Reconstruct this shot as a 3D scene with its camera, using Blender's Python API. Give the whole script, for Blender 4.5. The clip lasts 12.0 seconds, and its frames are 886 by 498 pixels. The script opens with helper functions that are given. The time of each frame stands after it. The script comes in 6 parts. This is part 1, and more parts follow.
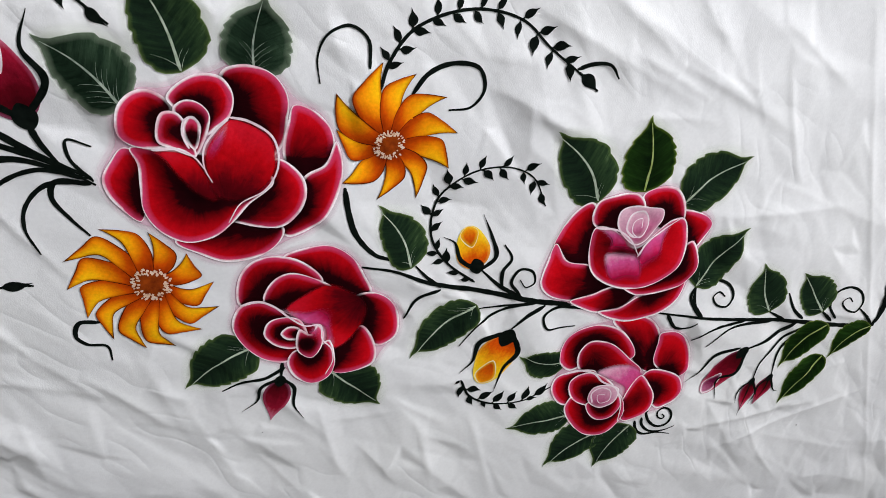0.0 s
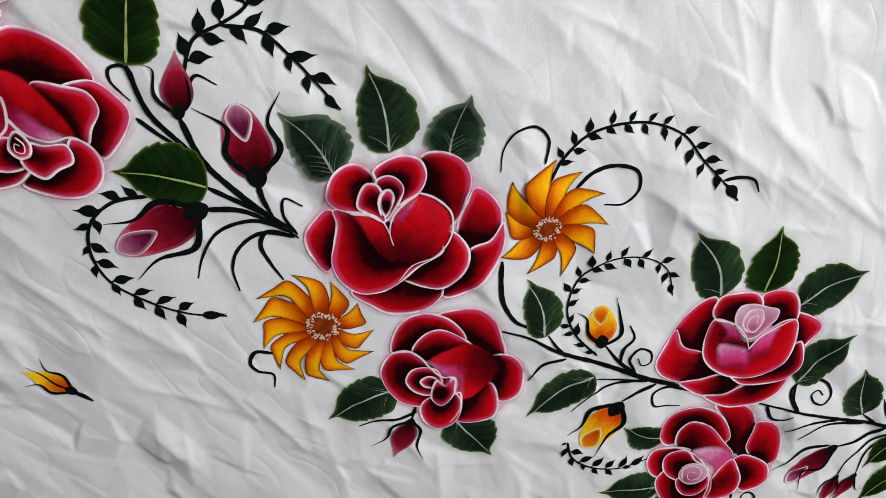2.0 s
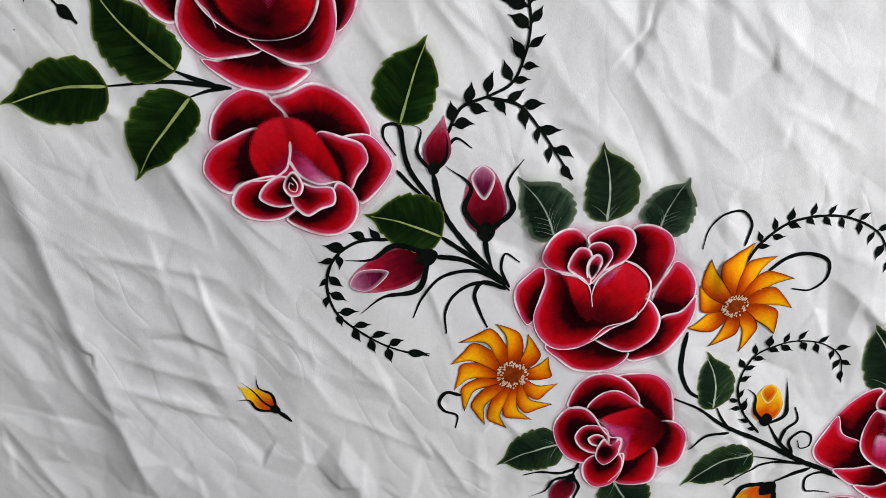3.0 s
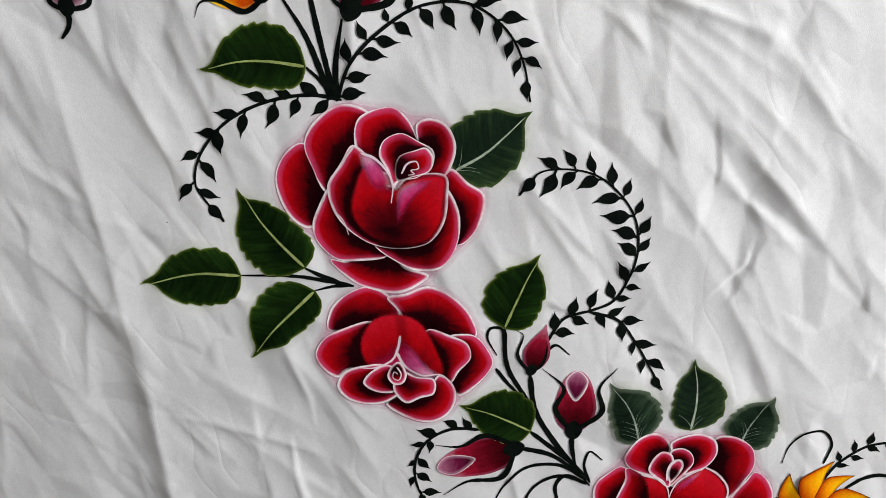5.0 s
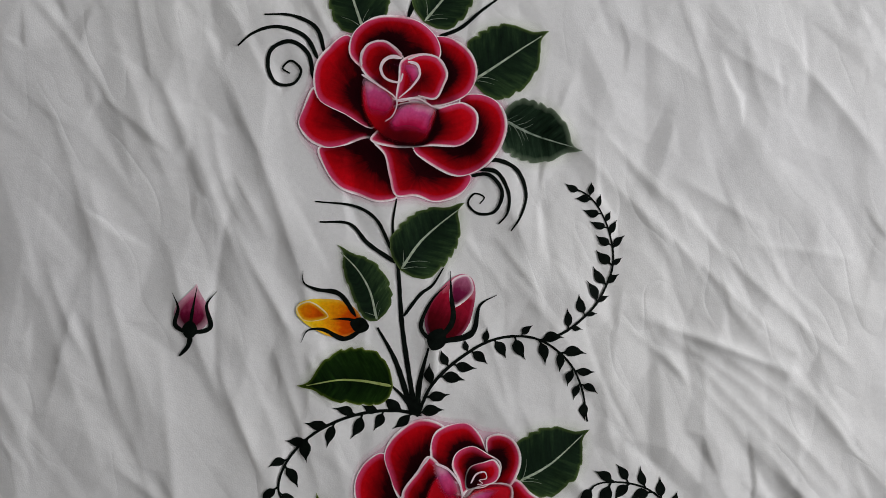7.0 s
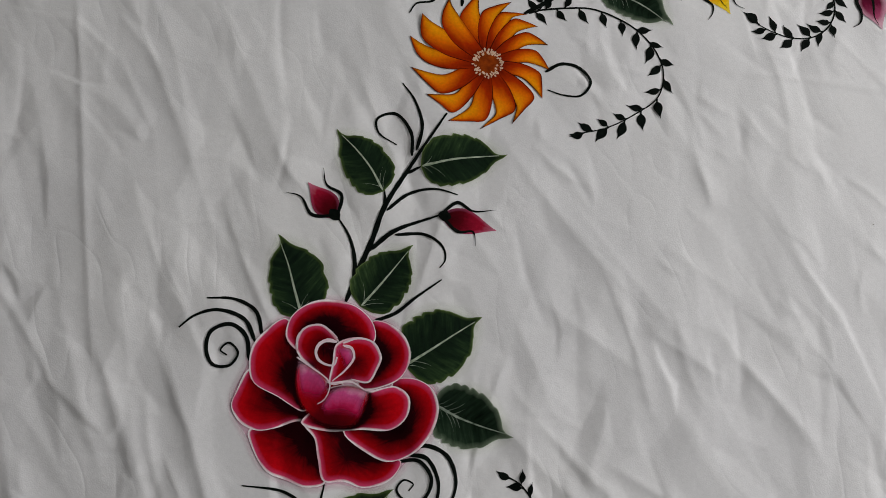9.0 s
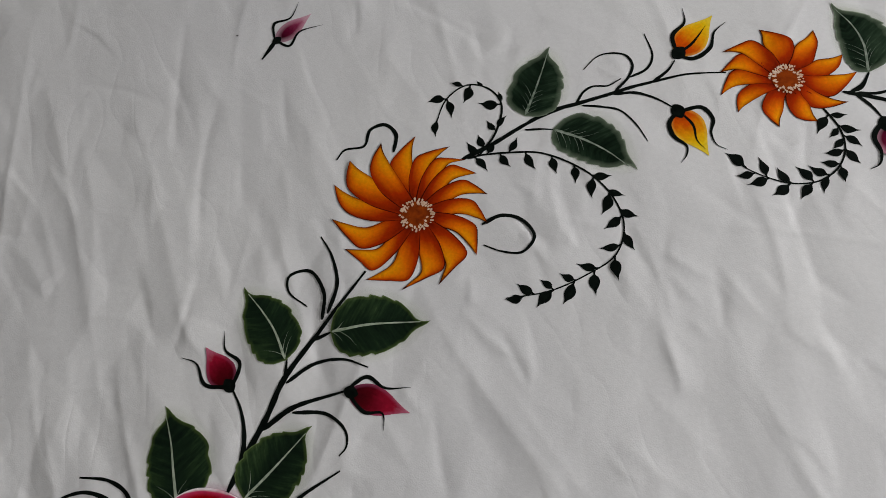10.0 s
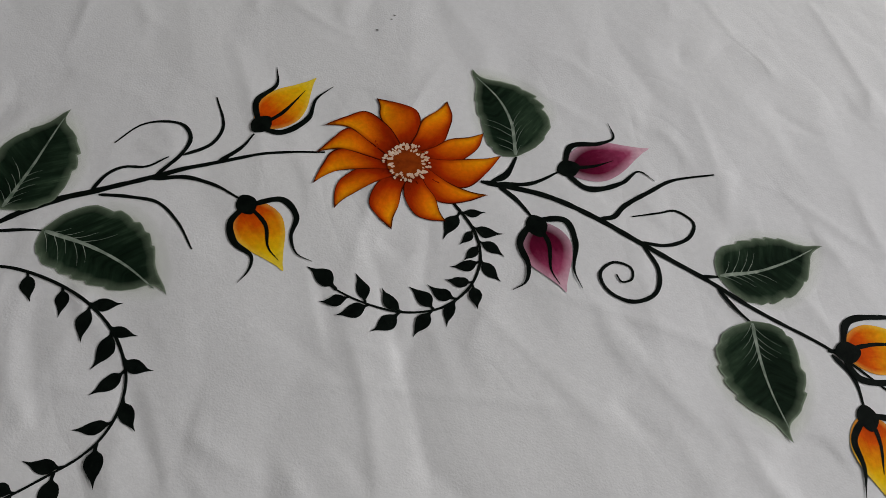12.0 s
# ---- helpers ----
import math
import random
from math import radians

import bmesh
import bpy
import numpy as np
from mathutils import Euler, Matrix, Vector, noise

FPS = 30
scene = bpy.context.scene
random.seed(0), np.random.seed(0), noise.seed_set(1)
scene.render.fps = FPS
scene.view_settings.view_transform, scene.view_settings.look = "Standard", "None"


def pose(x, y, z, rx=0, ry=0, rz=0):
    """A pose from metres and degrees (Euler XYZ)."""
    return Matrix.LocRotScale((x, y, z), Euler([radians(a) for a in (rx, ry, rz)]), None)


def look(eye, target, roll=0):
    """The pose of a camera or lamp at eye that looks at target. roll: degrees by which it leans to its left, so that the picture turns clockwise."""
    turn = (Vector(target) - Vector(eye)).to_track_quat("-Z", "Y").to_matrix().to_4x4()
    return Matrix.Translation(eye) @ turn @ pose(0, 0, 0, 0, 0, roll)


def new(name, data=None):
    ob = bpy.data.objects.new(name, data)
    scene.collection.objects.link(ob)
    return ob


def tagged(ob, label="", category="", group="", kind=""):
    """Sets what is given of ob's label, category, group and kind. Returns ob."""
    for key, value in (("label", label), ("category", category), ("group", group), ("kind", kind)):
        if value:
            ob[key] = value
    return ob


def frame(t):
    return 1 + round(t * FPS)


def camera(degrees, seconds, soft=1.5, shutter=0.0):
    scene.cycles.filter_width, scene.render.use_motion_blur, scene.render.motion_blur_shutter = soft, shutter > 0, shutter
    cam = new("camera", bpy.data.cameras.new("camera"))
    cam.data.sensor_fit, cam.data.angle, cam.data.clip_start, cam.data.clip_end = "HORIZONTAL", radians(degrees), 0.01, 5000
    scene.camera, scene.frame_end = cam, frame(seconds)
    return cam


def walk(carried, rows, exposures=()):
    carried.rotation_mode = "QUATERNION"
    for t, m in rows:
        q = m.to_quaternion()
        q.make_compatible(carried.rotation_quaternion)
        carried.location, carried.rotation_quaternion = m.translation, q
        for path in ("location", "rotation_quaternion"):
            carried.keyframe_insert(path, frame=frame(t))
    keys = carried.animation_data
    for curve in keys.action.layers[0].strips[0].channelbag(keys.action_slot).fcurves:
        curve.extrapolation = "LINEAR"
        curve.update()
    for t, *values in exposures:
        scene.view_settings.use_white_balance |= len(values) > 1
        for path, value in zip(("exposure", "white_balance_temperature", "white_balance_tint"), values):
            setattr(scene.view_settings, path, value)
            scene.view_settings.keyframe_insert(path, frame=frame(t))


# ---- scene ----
# the eye glides low over the cloth: seconds, metres, degrees
cam = camera(66.71, 12.0, soft=0.65)
PATH = [
    (0.0, 0.2831, -0.3380, 0.4759, -30.81, -14.89, -1.22),
    (0.5, 0.2666, -0.3391, 0.4860, -29.73, -15.93, -0.61),
    (1.0, 0.2518, -0.3298, 0.4994, -29.25, -14.04, 0.86),
    (1.5, 0.2329, -0.3024, 0.5013, -29.26, -10.30, 1.96),
    (2.0, 0.1818, -0.2815, 0.4938, -28.82, -8.74, 3.23),
    (2.5, 0.0929, -0.2818, 0.5018, -27.06, -6.50, 5.14),
    (3.0, 0.0299, -0.2769, 0.5212, -24.06, -3.49, 7.17),
    (3.2, 0.0117, -0.2654, 0.5230, -24.15, -2.28, 8.44),
    (4.8, -0.0512, -0.1867, 0.5146, -19.98, 0.05, 11.01),
    (5.0, -0.0569, -0.1783, 0.5089, -18.36, -0.39, 11.35),
    (5.5, -0.0988, -0.1744, 0.5069, -13.58, -1.41, 13.50),
    (6.0, -0.1517, -0.1608, 0.5187, -8.16, -4.08, 13.86),
    (6.5, -0.1611, -0.1300, 0.5401, -4.02, -3.44, 14.02),
    (7.0, -0.1670, -0.1052, 0.5580, -0.81, -3.44, 13.71),
    (7.2, -0.1661, -0.0945, 0.5644, 0.41, -3.33, 13.80),
    (8.8, -0.1560, 0.0184, 0.6004, 7.28, -4.13, 15.22),
    (9.0, -0.1378, 0.0457, 0.5781, 8.99, -2.51, 15.33),
    (9.5, -0.0794, 0.1095, 0.5235, 13.71, 1.97, 15.02),
    (10.0, -0.0089, 0.1567, 0.5010, 18.18, 6.26, 18.68),
    (10.5, 0.0328, 0.1880, 0.4622, 22.58, 4.37, 17.98),
    (11.0, 0.0660, 0.2428, 0.3837, 24.31, 2.00, 16.14),
    (11.5, 0.0933, 0.2768, 0.3231, 30.16, -4.83, 13.20),
    (12.0, 0.1530, 0.2903, 0.3104, 28.96, -4.70, 12.96),
]
EXPOSURES = [(0.0, 0.35, 6290, 10), (2.0, 0.28, 6360, 10), (3.0, 0.36, 6400, 10), (5.0, 0.28, 6500, 10), (5.5, 0.33, 6500, 10), (6.0, -0.12, 6500, 10), (7.0, -0.23, 6500, 10),
             (9.0, -0.48, 6600, 10), (10.5, -0.66, 6600, 10), (11.0, -0.77, 6560, 10), (11.5, -0.72, 6580, 10), (12.0, -0.86, 6580, 10)]
walk(cam, [(t, pose(x, y, z, rx, ry, rz)) for t, x, y, z, rx, ry, rz in PATH], EXPOSURES)

# ---- light: daylight from one window added out of view, bounced by the unseen walls ----
world = bpy.data.worlds.new("sky")
scene.world = world
world.use_nodes = True
sky = world.node_tree.nodes.new("ShaderNodeTexSky")
sky.sky_type, sky.sun_disc, sky.sun_elevation, sky.sun_rotation = "NISHITA", False, radians(35), radians(40)
world.node_tree.links.new(sky.outputs[0], world.node_tree.nodes["Background"].inputs[0])
world.node_tree.nodes["Background"].inputs[1].default_value = 0.1
ADDED_WINDOW_POWER, ADDED_WINDOW_TINT = 84.0, (0.99, 0.98, 0.985)


# ---- materials ----
def material(name, rough=0.8):
    m = bpy.data.materials.new(name)
    m.use_nodes = True
    nt = m.node_tree
    bs = nt.nodes["Principled BSDF"]
    bs.inputs["Roughness"].default_value = rough
    bs.inputs["Specular IOR Level"].default_value = 0.02
    return m, nt, bs


def node(nt, kind, **values):
    n = nt.nodes.new(kind)
    for key, value in values.items():
        n.inputs[key.replace("_", " ")].default_value = value
    return n


def ramp(nt, source, stops, ease="LINEAR"):
    n = nt.nodes.new("ShaderNodeValToRGB")
    n.color_ramp.interpolation = ease
    while len(n.color_ramp.elements) < len(stops):
        n.color_ramp.elements.new(0.5)
    for e, (p, c) in zip(n.color_ramp.elements, stops):
        e.position = p
        e.color = (*c, 1) if isinstance(c, tuple) else (c, c, c, 1)
    nt.links.new(source, n.inputs[0])
    return n.outputs[0]


def mix(nt, fac, a, b, how="MIX"):
    n = nt.nodes.new("ShaderNodeMix")
    n.data_type, n.blend_type = "RGBA", how
    for socket, value in ((n.inputs[0], fac), (n.inputs[6], a), (n.inputs[7], b)):
        if isinstance(value, (int, float)):
            socket.default_value = value
        elif isinstance(value, tuple):
            socket.default_value = (*value, 1)
        else:
            nt.links.new(value, socket)
    return n.outputs[2]


def cotton(nt, bs, weave=0.2, crumple=1.0):
    """Fine crumple and thread weave of the cotton, in real size, on cloth and paint alike."""
    place = nt.nodes.new("ShaderNodeNewGeometry").outputs["Position"]
    def noise_at(scale, detail, rough=0.5, warp=0.0):
        n = node(nt, "ShaderNodeTexNoise", Scale=scale, Detail=detail, Roughness=rough, Distortion=warp)
        nt.links.new(place, n.inputs["Vector"])
        return n.outputs["Fac"]
    slant = nt.nodes.new("ShaderNodeMapping")
    slant.vector_type = "TEXTURE"
    slant.inputs["Rotation"].default_value = (0, 0, radians(124))
    slant.inputs["Scale"].default_value = (2.3, 1.0, 1.0)
    nt.links.new(place, slant.inputs["Vector"])
    wide = None
    for scale, deep, warp, shove, most in ((5.5, 0.004, 0.1, 0.0, 0.07), (13.0, 0.006, 0.1, 3.1, 0.06), (34.0, 0.0034, 0.15, 7.7, 0.05)):
        n = node(nt, "ShaderNodeTexNoise", Scale=scale, Detail=0.6, Roughness=0.35, Distortion=warp)
        moved = nt.nodes.new("ShaderNodeVectorMath")
        moved.inputs[1].default_value = (shove, shove * 0.6, 0)
        nt.links.new(slant.outputs[0], moved.inputs[0])
        nt.links.new(moved.outputs[0], n.inputs["Vector"])
        fold = nt.nodes.new("ShaderNodeMath")        # a crisp ridge wherever the noise passes its middle
        fold.operation = "SUBTRACT"
        fold.inputs[1].default_value = 0.5
        nt.links.new(n.outputs["Fac"], fold.inputs[0])
        ridge = nt.nodes.new("ShaderNodeMath")
        ridge.operation = "ABSOLUTE"
        nt.links.new(fold.outputs[0], ridge.inputs[0])
        flat = nt.nodes.new("ShaderNodeMath")        # the cloth lies flat away from the crease
        flat.operation = "SMOOTH_MIN"
        flat.inputs[1].default_value, flat.inputs[2].default_value = most, most * 0.8
        nt.links.new(ridge.outputs[0], flat.inputs[0])
        patch = node(nt, "ShaderNodeTexNoise", Scale=2.6 + 0.09 * scale, Detail=1.0)
        nt.links.new(place, patch.inputs["Vector"])
        here = nt.nodes.new("ShaderNodeMath")
        here.operation = "MULTIPLY"
        calm = nt.nodes.new("ShaderNodeSeparateXYZ")
        nt.links.new(place, calm.inputs[0])
        ease = node(nt, "ShaderNodeMapRange")
        for k, value in enumerate((-0.05, 0.35, 1.0, 0.55)):
            ease.inputs[1 + k].default_value = value
        nt.links.new(calm.outputs[1], ease.inputs[0])
        less = nt.nodes.new("ShaderNodeMath")
        less.operation = "MULTIPLY"
        nt.links.new(flat.outputs[0], less.inputs[0])
        nt.links.new(ease.outputs[0], less.inputs[1])
        nt.links.new(less.outputs[0], here.inputs[0])
        nt.links.new(ramp(nt, patch.outputs["Fac"], [(0.42, 0.08), (0.62, 1.0)]), here.inputs[1])
        bump = node(nt, "ShaderNodeBump", Strength=crumple, Distance=deep)
        nt.links.new(here.outputs[0], bump.inputs["Height"])
        if wide:
            nt.links.new(wide.outputs[0], bump.inputs["Normal"])
        wide = bump
    fine = node(nt, "ShaderNodeBump", Strength=weave, Distance=0.0006)
    nt.links.new(noise_at(900, 2), fine.inputs["Height"])
    nt.links.new(wide.outputs[0], fine.inputs["Normal"])
    nt.links.new(fine.outputs[0], bs.inputs["Normal"])
    return noise_at


def tone_of(nt):
    """R: distance from the painted edge (1 = 12 mm). G: way from the dark root to the lit edge. B: a number of its own."""
    a = nt.nodes.new("ShaderNodeAttribute")
    a.attribute_name = "tone"
    s = nt.nodes.new("ShaderNodeSeparateColor")
    nt.links.new(a.outputs["Color"], s.inputs[0])
    return s.outputs[0], s.outputs[1], s.outputs[2]


def paint_material(name, root, edge, line, rough=0.7, strokes=0.35, scale=90, blend=0.0, gate=1.0, melt=0.0, streak=0.25):
    """Brushed fabric paint: root = colours along G, edge = (colour, how far in), line = (colour, width)."""
    m, nt, bs = material(name, rough)
    rim, fade, chance = tone_of(nt)
    noise_at = cotton(nt, bs, 0.2, 0.9)
    brush = noise_at(scale, 4, 0.6)
    wobble = nt.nodes.new("ShaderNodeMath")
    wobble.operation = "MULTIPLY_ADD"
    wobble.inputs[1].default_value = strokes
    nt.links.new(brush, wobble.inputs[0])
    shift = nt.nodes.new("ShaderNodeMath")
    shift.operation = "SUBTRACT"
    shift.inputs[1].default_value = (strokes + streak) * 0.5
    pulled = nt.nodes.new("ShaderNodeAttribute")
    pulled.attribute_name = "stroke"
    drawn = nt.nodes.new("ShaderNodeVectorMath")       # millimetres across and along the brush
    drawn.operation = "MULTIPLY"
    drawn.inputs[1].default_value = (0.28, 0.045, 1.0)
    nt.links.new(pulled.outputs["Vector"], drawn.inputs[0])
    bristle = node(nt, "ShaderNodeTexNoise", Scale=1.0, Detail=3.0, Roughness=0.6)
    nt.links.new(drawn.outputs[0], bristle.inputs["Vector"])
    drag = nt.nodes.new("ShaderNodeMath")
    drag.operation = "MULTIPLY_ADD"
    drag.inputs[1].default_value = streak
    nt.links.new(bristle.outputs["Fac"], drag.inputs[0])
    nt.links.new(fade, drag.inputs[2])
    nt.links.new(drag.outputs[0], shift.inputs[0])
    nt.links.new(shift.outputs[0], wobble.inputs[2])
    colour = ramp(nt, wobble.outputs[0], root)
    if edge:
        much = ramp(nt, rim, [(0.0, edge[2]), (edge[1] * 0.45, edge[2] * 0.55), (edge[1], 0.0)])
        colour = mix(nt, mix(nt, 1.0, much, ramp(nt, fade, [(0.3, gate), (0.8, 1.0)]), "MULTIPLY"), colour, edge[0])
    if line:
        press = mix(nt, 1.0, rim, ramp(nt, noise_at(22, 1), [(0.36, 2.4), (0.5, 1.0), (0.64, 0.8)]), "MULTIPLY")     # the brush swells and thins
        much = ramp(nt, press, [(0.0, line[2]), (line[1] * 0.45, line[2]), (line[1] * 1.1, 0.0)])
        much = mix(nt, 1.0, much, ramp(nt, noise_at(55, 2), [(0.32, 0.45), (0.52, 1.0)]), "MULTIPLY")     # the loaded brush skips
        colour = mix(nt, mix(nt, 1.0, much, ramp(nt, fade, [(0.1, 0.15 + 0.85 * gate), (0.5, 1.0)]), "MULTIPLY"), colour, line[0])
    if blend:                # wet paint worked into the coat below
        cover = ramp(nt, rim, [(0.0, 0.0), (blend, 1.0)], "EASE")
        if melt:
            cover = mix(nt, 1.0, cover, ramp(nt, fade, [(0.08, 0.0), (melt + 0.08, 1.0)], "EASE"), "MULTIPLY")
        nt.links.new(cover, bs.inputs["Alpha"])
    grain = ramp(nt, noise_at(420, 3), [(0.3, 0.9), (0.7, 1.08)])
    nt.links.new(mix(nt, 1.0, colour, grain, "MULTIPLY"), bs.inputs["Base Color"])
    return m


def plain_paint(name, a, b, rough=0.6):
    m, nt, bs = material(name, rough)
    noise_at = cotton(nt, bs, 0.2, 0.9)
    nt.links.new(ramp(nt, noise_at(160, 4, 0.6), [(0.3, a), (0.7, b)]), bs.inputs["Base Color"])
    return m


LINE = (0.93, 0.85, 0.87)
ROSE = {
    "red": paint_material("crimson_paint", [(0.0, (0.005, 0.0005, 0.0012)), (0.28, (0.018, 0.0006, 0.002)), (0.52, (0.24, 0.001, 0.004)), (0.78, (0.52, 0.002, 0.007)), (1.0, (0.60, 0.006, 0.018))],
                          ((0.70, 0.10, 0.28), 0.50, 0.74), (LINE, 0.165, 0.97), gate=0.0, strokes=0.22, streak=0.22),
    "glow": paint_material("scarlet_paint", [(0.0, (0.012, 0.0006, 0.002)), (0.3, (0.11, 0.001, 0.004)), (0.65, (0.46, 0.002, 0.006)), (1.0, (0.60, 0.008, 0.022))],
                           None, None, blend=0.35),
    "pink": paint_material("magenta_paint", [(0.0, (0.34, 0.002, 0.012)), (0.4, (0.52, 0.012, 0.08)), (0.75, (0.62, 0.08, 0.26)), (1.0, (0.76, 0.38, 0.52))],
                           None, None, blend=0.6, melt=0.45),
    "pale": paint_material("pale_pink_paint", [(0.0, (0.20, 0.01, 0.05)), (0.4, (0.50, 0.14, 0.26)), (1.0, (0.70, 0.42, 0.52))],
                           ((0.75, 0.5, 0.58), 0.4, 0.5), (LINE, 0.14, 0.8)),
}
LEAF = {
    "deep": paint_material("deep_green_paint", [(0.0, (0.005, 0.011, 0.007)), (0.4, (0.010, 0.023, 0.011)), (0.75, (0.026, 0.052, 0.020)), (1.0, (0.085, 0.14, 0.055))],
                           ((0.09, 0.14, 0.035), 0.25, 0.55), ((0.22, 0.3, 0.12), 0.06, 0.5), strokes=0.42, scale=42, streak=1.15),
    "lime": paint_material("lime_green_paint", [(0.0, (0.002, 0.007, 0.002)), (0.4, (0.006, 0.019, 0.003)), (0.75, (0.014, 0.041, 0.006)), (1.0, (0.058, 0.115, 0.014))],
                           ((0.12, 0.19, 0.02), 0.22, 0.4), ((0.35, 0.42, 0.12), 0.06, 0.5), strokes=0.42, scale=42, streak=1.15),
    "pale": paint_material("grey_green_paint", [(0.0, (0.003, 0.008, 0.004)), (0.4, (0.010, 0.022, 0.012)), (0.75, (0.027, 0.050, 0.028)), (1.0, (0.10, 0.15, 0.09))],
                           ((0.17, 0.22, 0.15), 0.4, 0.6), ((0.3, 0.36, 0.27), 0.07, 0.5), strokes=0.42, scale=42, streak=1.25),
}
VEIN = {"deep": plain_paint("pale_vein_paint", (0.20, 0.26, 0.17), (0.50, 0.56, 0.45)),
        "lime": plain_paint("lime_vein_paint", (0.20, 0.27, 0.05), (0.42, 0.48, 0.20)),
        "pale": plain_paint("white_vein_paint", (0.09, 0.13, 0.09), (0.36, 0.41, 0.34))}
ORANGE = {"orange": paint_material("orange_paint", [(0.0, (0.20, 0.012, 0.001)), (0.22, (0.56, 0.07, 0.001)), (0.5, (0.90, 0.30, 0.002)), (0.8, (0.95, 0.47, 0.003)), (1.0, (0.95, 0.52, 0.004))],
                        ((0.42, 0.045, 0.001), 0.22, 0.8), ((0.035, 0.005, 0.001), 0.075, 0.95), strokes=0.12, streak=0.16),
    "deep": paint_material("deep_orange_paint", [(0.0, (0.15, 0.007, 0.001)), (0.22, (0.42, 0.030, 0.001)), (0.5, (0.80, 0.16, 0.002)), (0.8, (0.90, 0.30, 0.003)), (1.0, (0.92, 0.36, 0.004))],
                        ((0.36, 0.024, 0.001), 0.24, 0.85), ((0.03, 0.004, 0.001), 0.075, 0.95), strokes=0.12, streak=0.16)}
BUD = {
    "red": paint_material("bud_crimson_paint", [(0.0, (0.008, 0.001, 0.002)), (0.35, (0.10, 0.002, 0.007)), (0.7, (0.33, 0.008, 0.03)), (1.0, (0.62, 0.22, 0.30))],
                          ((0.55, 0.14, 0.27), 0.25, 0.35), None),
    "plum": paint_material("bud_plum_paint", [(0.0, (0.015, 0.001, 0.004)), (0.4, (0.13, 0.006, 0.03)), (0.7, (0.38, 0.06, 0.14)), (1.0, (0.74, 0.50, 0.56))],
                           ((0.72, 0.46, 0.55), 0.45, 0.6), None),
    "yellow": paint_material("bud_yellow_paint", [(0.0, (0.42, 0.025, 0.002)), (0.28, (0.68, 0.09, 0.002)), (0.5, (0.84, 0.33, 0.004)), (0.75, (0.90, 0.58, 0.008)), (1.0, (0.88, 0.68, 0.04))],
                             ((0.85, 0.62, 0.10), 0.25, 0.4), None),
}
MOUTH = {"red": paint_material("bud_mouth_crimson", [(0.0, (0.03, 0.001, 0.006)), (0.5, (0.16, 0.01, 0.05)), (1.0, (0.5, 0.16, 0.28))], ((0.72, 0.42, 0.54), 0.3, 0.6), (LINE, 0.15, 0.8)),
         "yellow": paint_material("bud_mouth_orange", [(0.0, (0.30, 0.02, 0.001)), (0.5, (0.64, 0.10, 0.002)), (1.0, (0.82, 0.30, 0.003))], ((0.85, 0.55, 0.02), 0.3, 0.8), ((0.86, 0.78, 0.5), 0.10, 0.95))}
BLACK = plain_paint("black_green_paint", (0.002, 0.0035, 0.0028), (0.006, 0.009, 0.007))
SPIRAL = plain_paint("white_highlight_paint", (0.74, 0.58, 0.64), (0.86, 0.74, 0.78))
SEED = plain_paint("cream_dot_paint", (0.62, 0.36, 0.22), (0.82, 0.66, 0.52))
SMUDGE = plain_paint("grey_speck_paint", (0.10, 0.10, 0.10), (0.25, 0.24, 0.24))
HUB = plain_paint("rust_centre_paint", (0.14, 0.018, 0.003), (0.34, 0.055, 0.005))


def halo_material(name, colour, strength):
    """Thin pigment that bled into the cotton round a flower."""
    m, nt, bs = material(name, 0.85)
    rim, fade, chance = tone_of(nt)
    cotton(nt, bs)
    bs.inputs["Base Color"].default_value = (*colour, 1)
    nt.links.new(ramp(nt, rim, [(0.0, 0.0), (0.55, strength * 0.35), (1.0, strength)], "EASE"), bs.inputs["Alpha"])
    return m


BLUSH = halo_material("pink_blush_in_cotton", (0.80, 0.42, 0.55), 0.5)
MOSS = halo_material("green_blush_in_cotton", (0.62, 0.70, 0.50), 0.3)

FABRIC, nt, bs = material("white_cotton", 0.9)
noise_at = cotton(nt, bs, 0.2, 1.0)
stain = ramp(nt, noise_at(3.0, 3), [(0.3, (0.74, 0.74, 0.75)), (0.7, (0.80, 0.80, 0.795))])
nt.links.new(mix(nt, 1.0, stain, ramp(nt, noise_at(300, 2), [(0.3, 0.97), (0.7, 1.02)]), "MULTIPLY"), bs.inputs["Base Color"])
# for the unseen walls: mid-grey, so they bounce less light onto the cloth
PLASTER, nt, bs = material("grey_plaster", 0.9)
noise_at = cotton(nt, bs, 0.1, 0.1)
nt.links.new(ramp(nt, noise_at(4, 4), [(0.3, (0.40, 0.40, 0.39)), (0.7, (0.46, 0.455, 0.445))]), bs.inputs["Base Color"])
TILE, nt, bs = material("grey_floor_tile", 0.5)
noise_at = cotton(nt, bs, 0.05, 0.05)
nt.links.new(ramp(nt, noise_at(6, 4), [(0.3, (0.34, 0.33, 0.32)), (0.7, (0.42, 0.41, 0.40))]), bs.inputs["Base Color"])
FRAME_PAINT = plain_paint("white_frame_paint", (0.72, 0.72, 0.70), (0.78, 0.78, 0.76))

# ---- relief of the spread cloth ----
X0, X1, Y0, Y1, STEP = -0.72, 1.20, -1.29, 0.89, 0.002
NX, NY = int((X1 - X0) / STEP) + 1, int((Y1 - Y0) / STEP) + 1


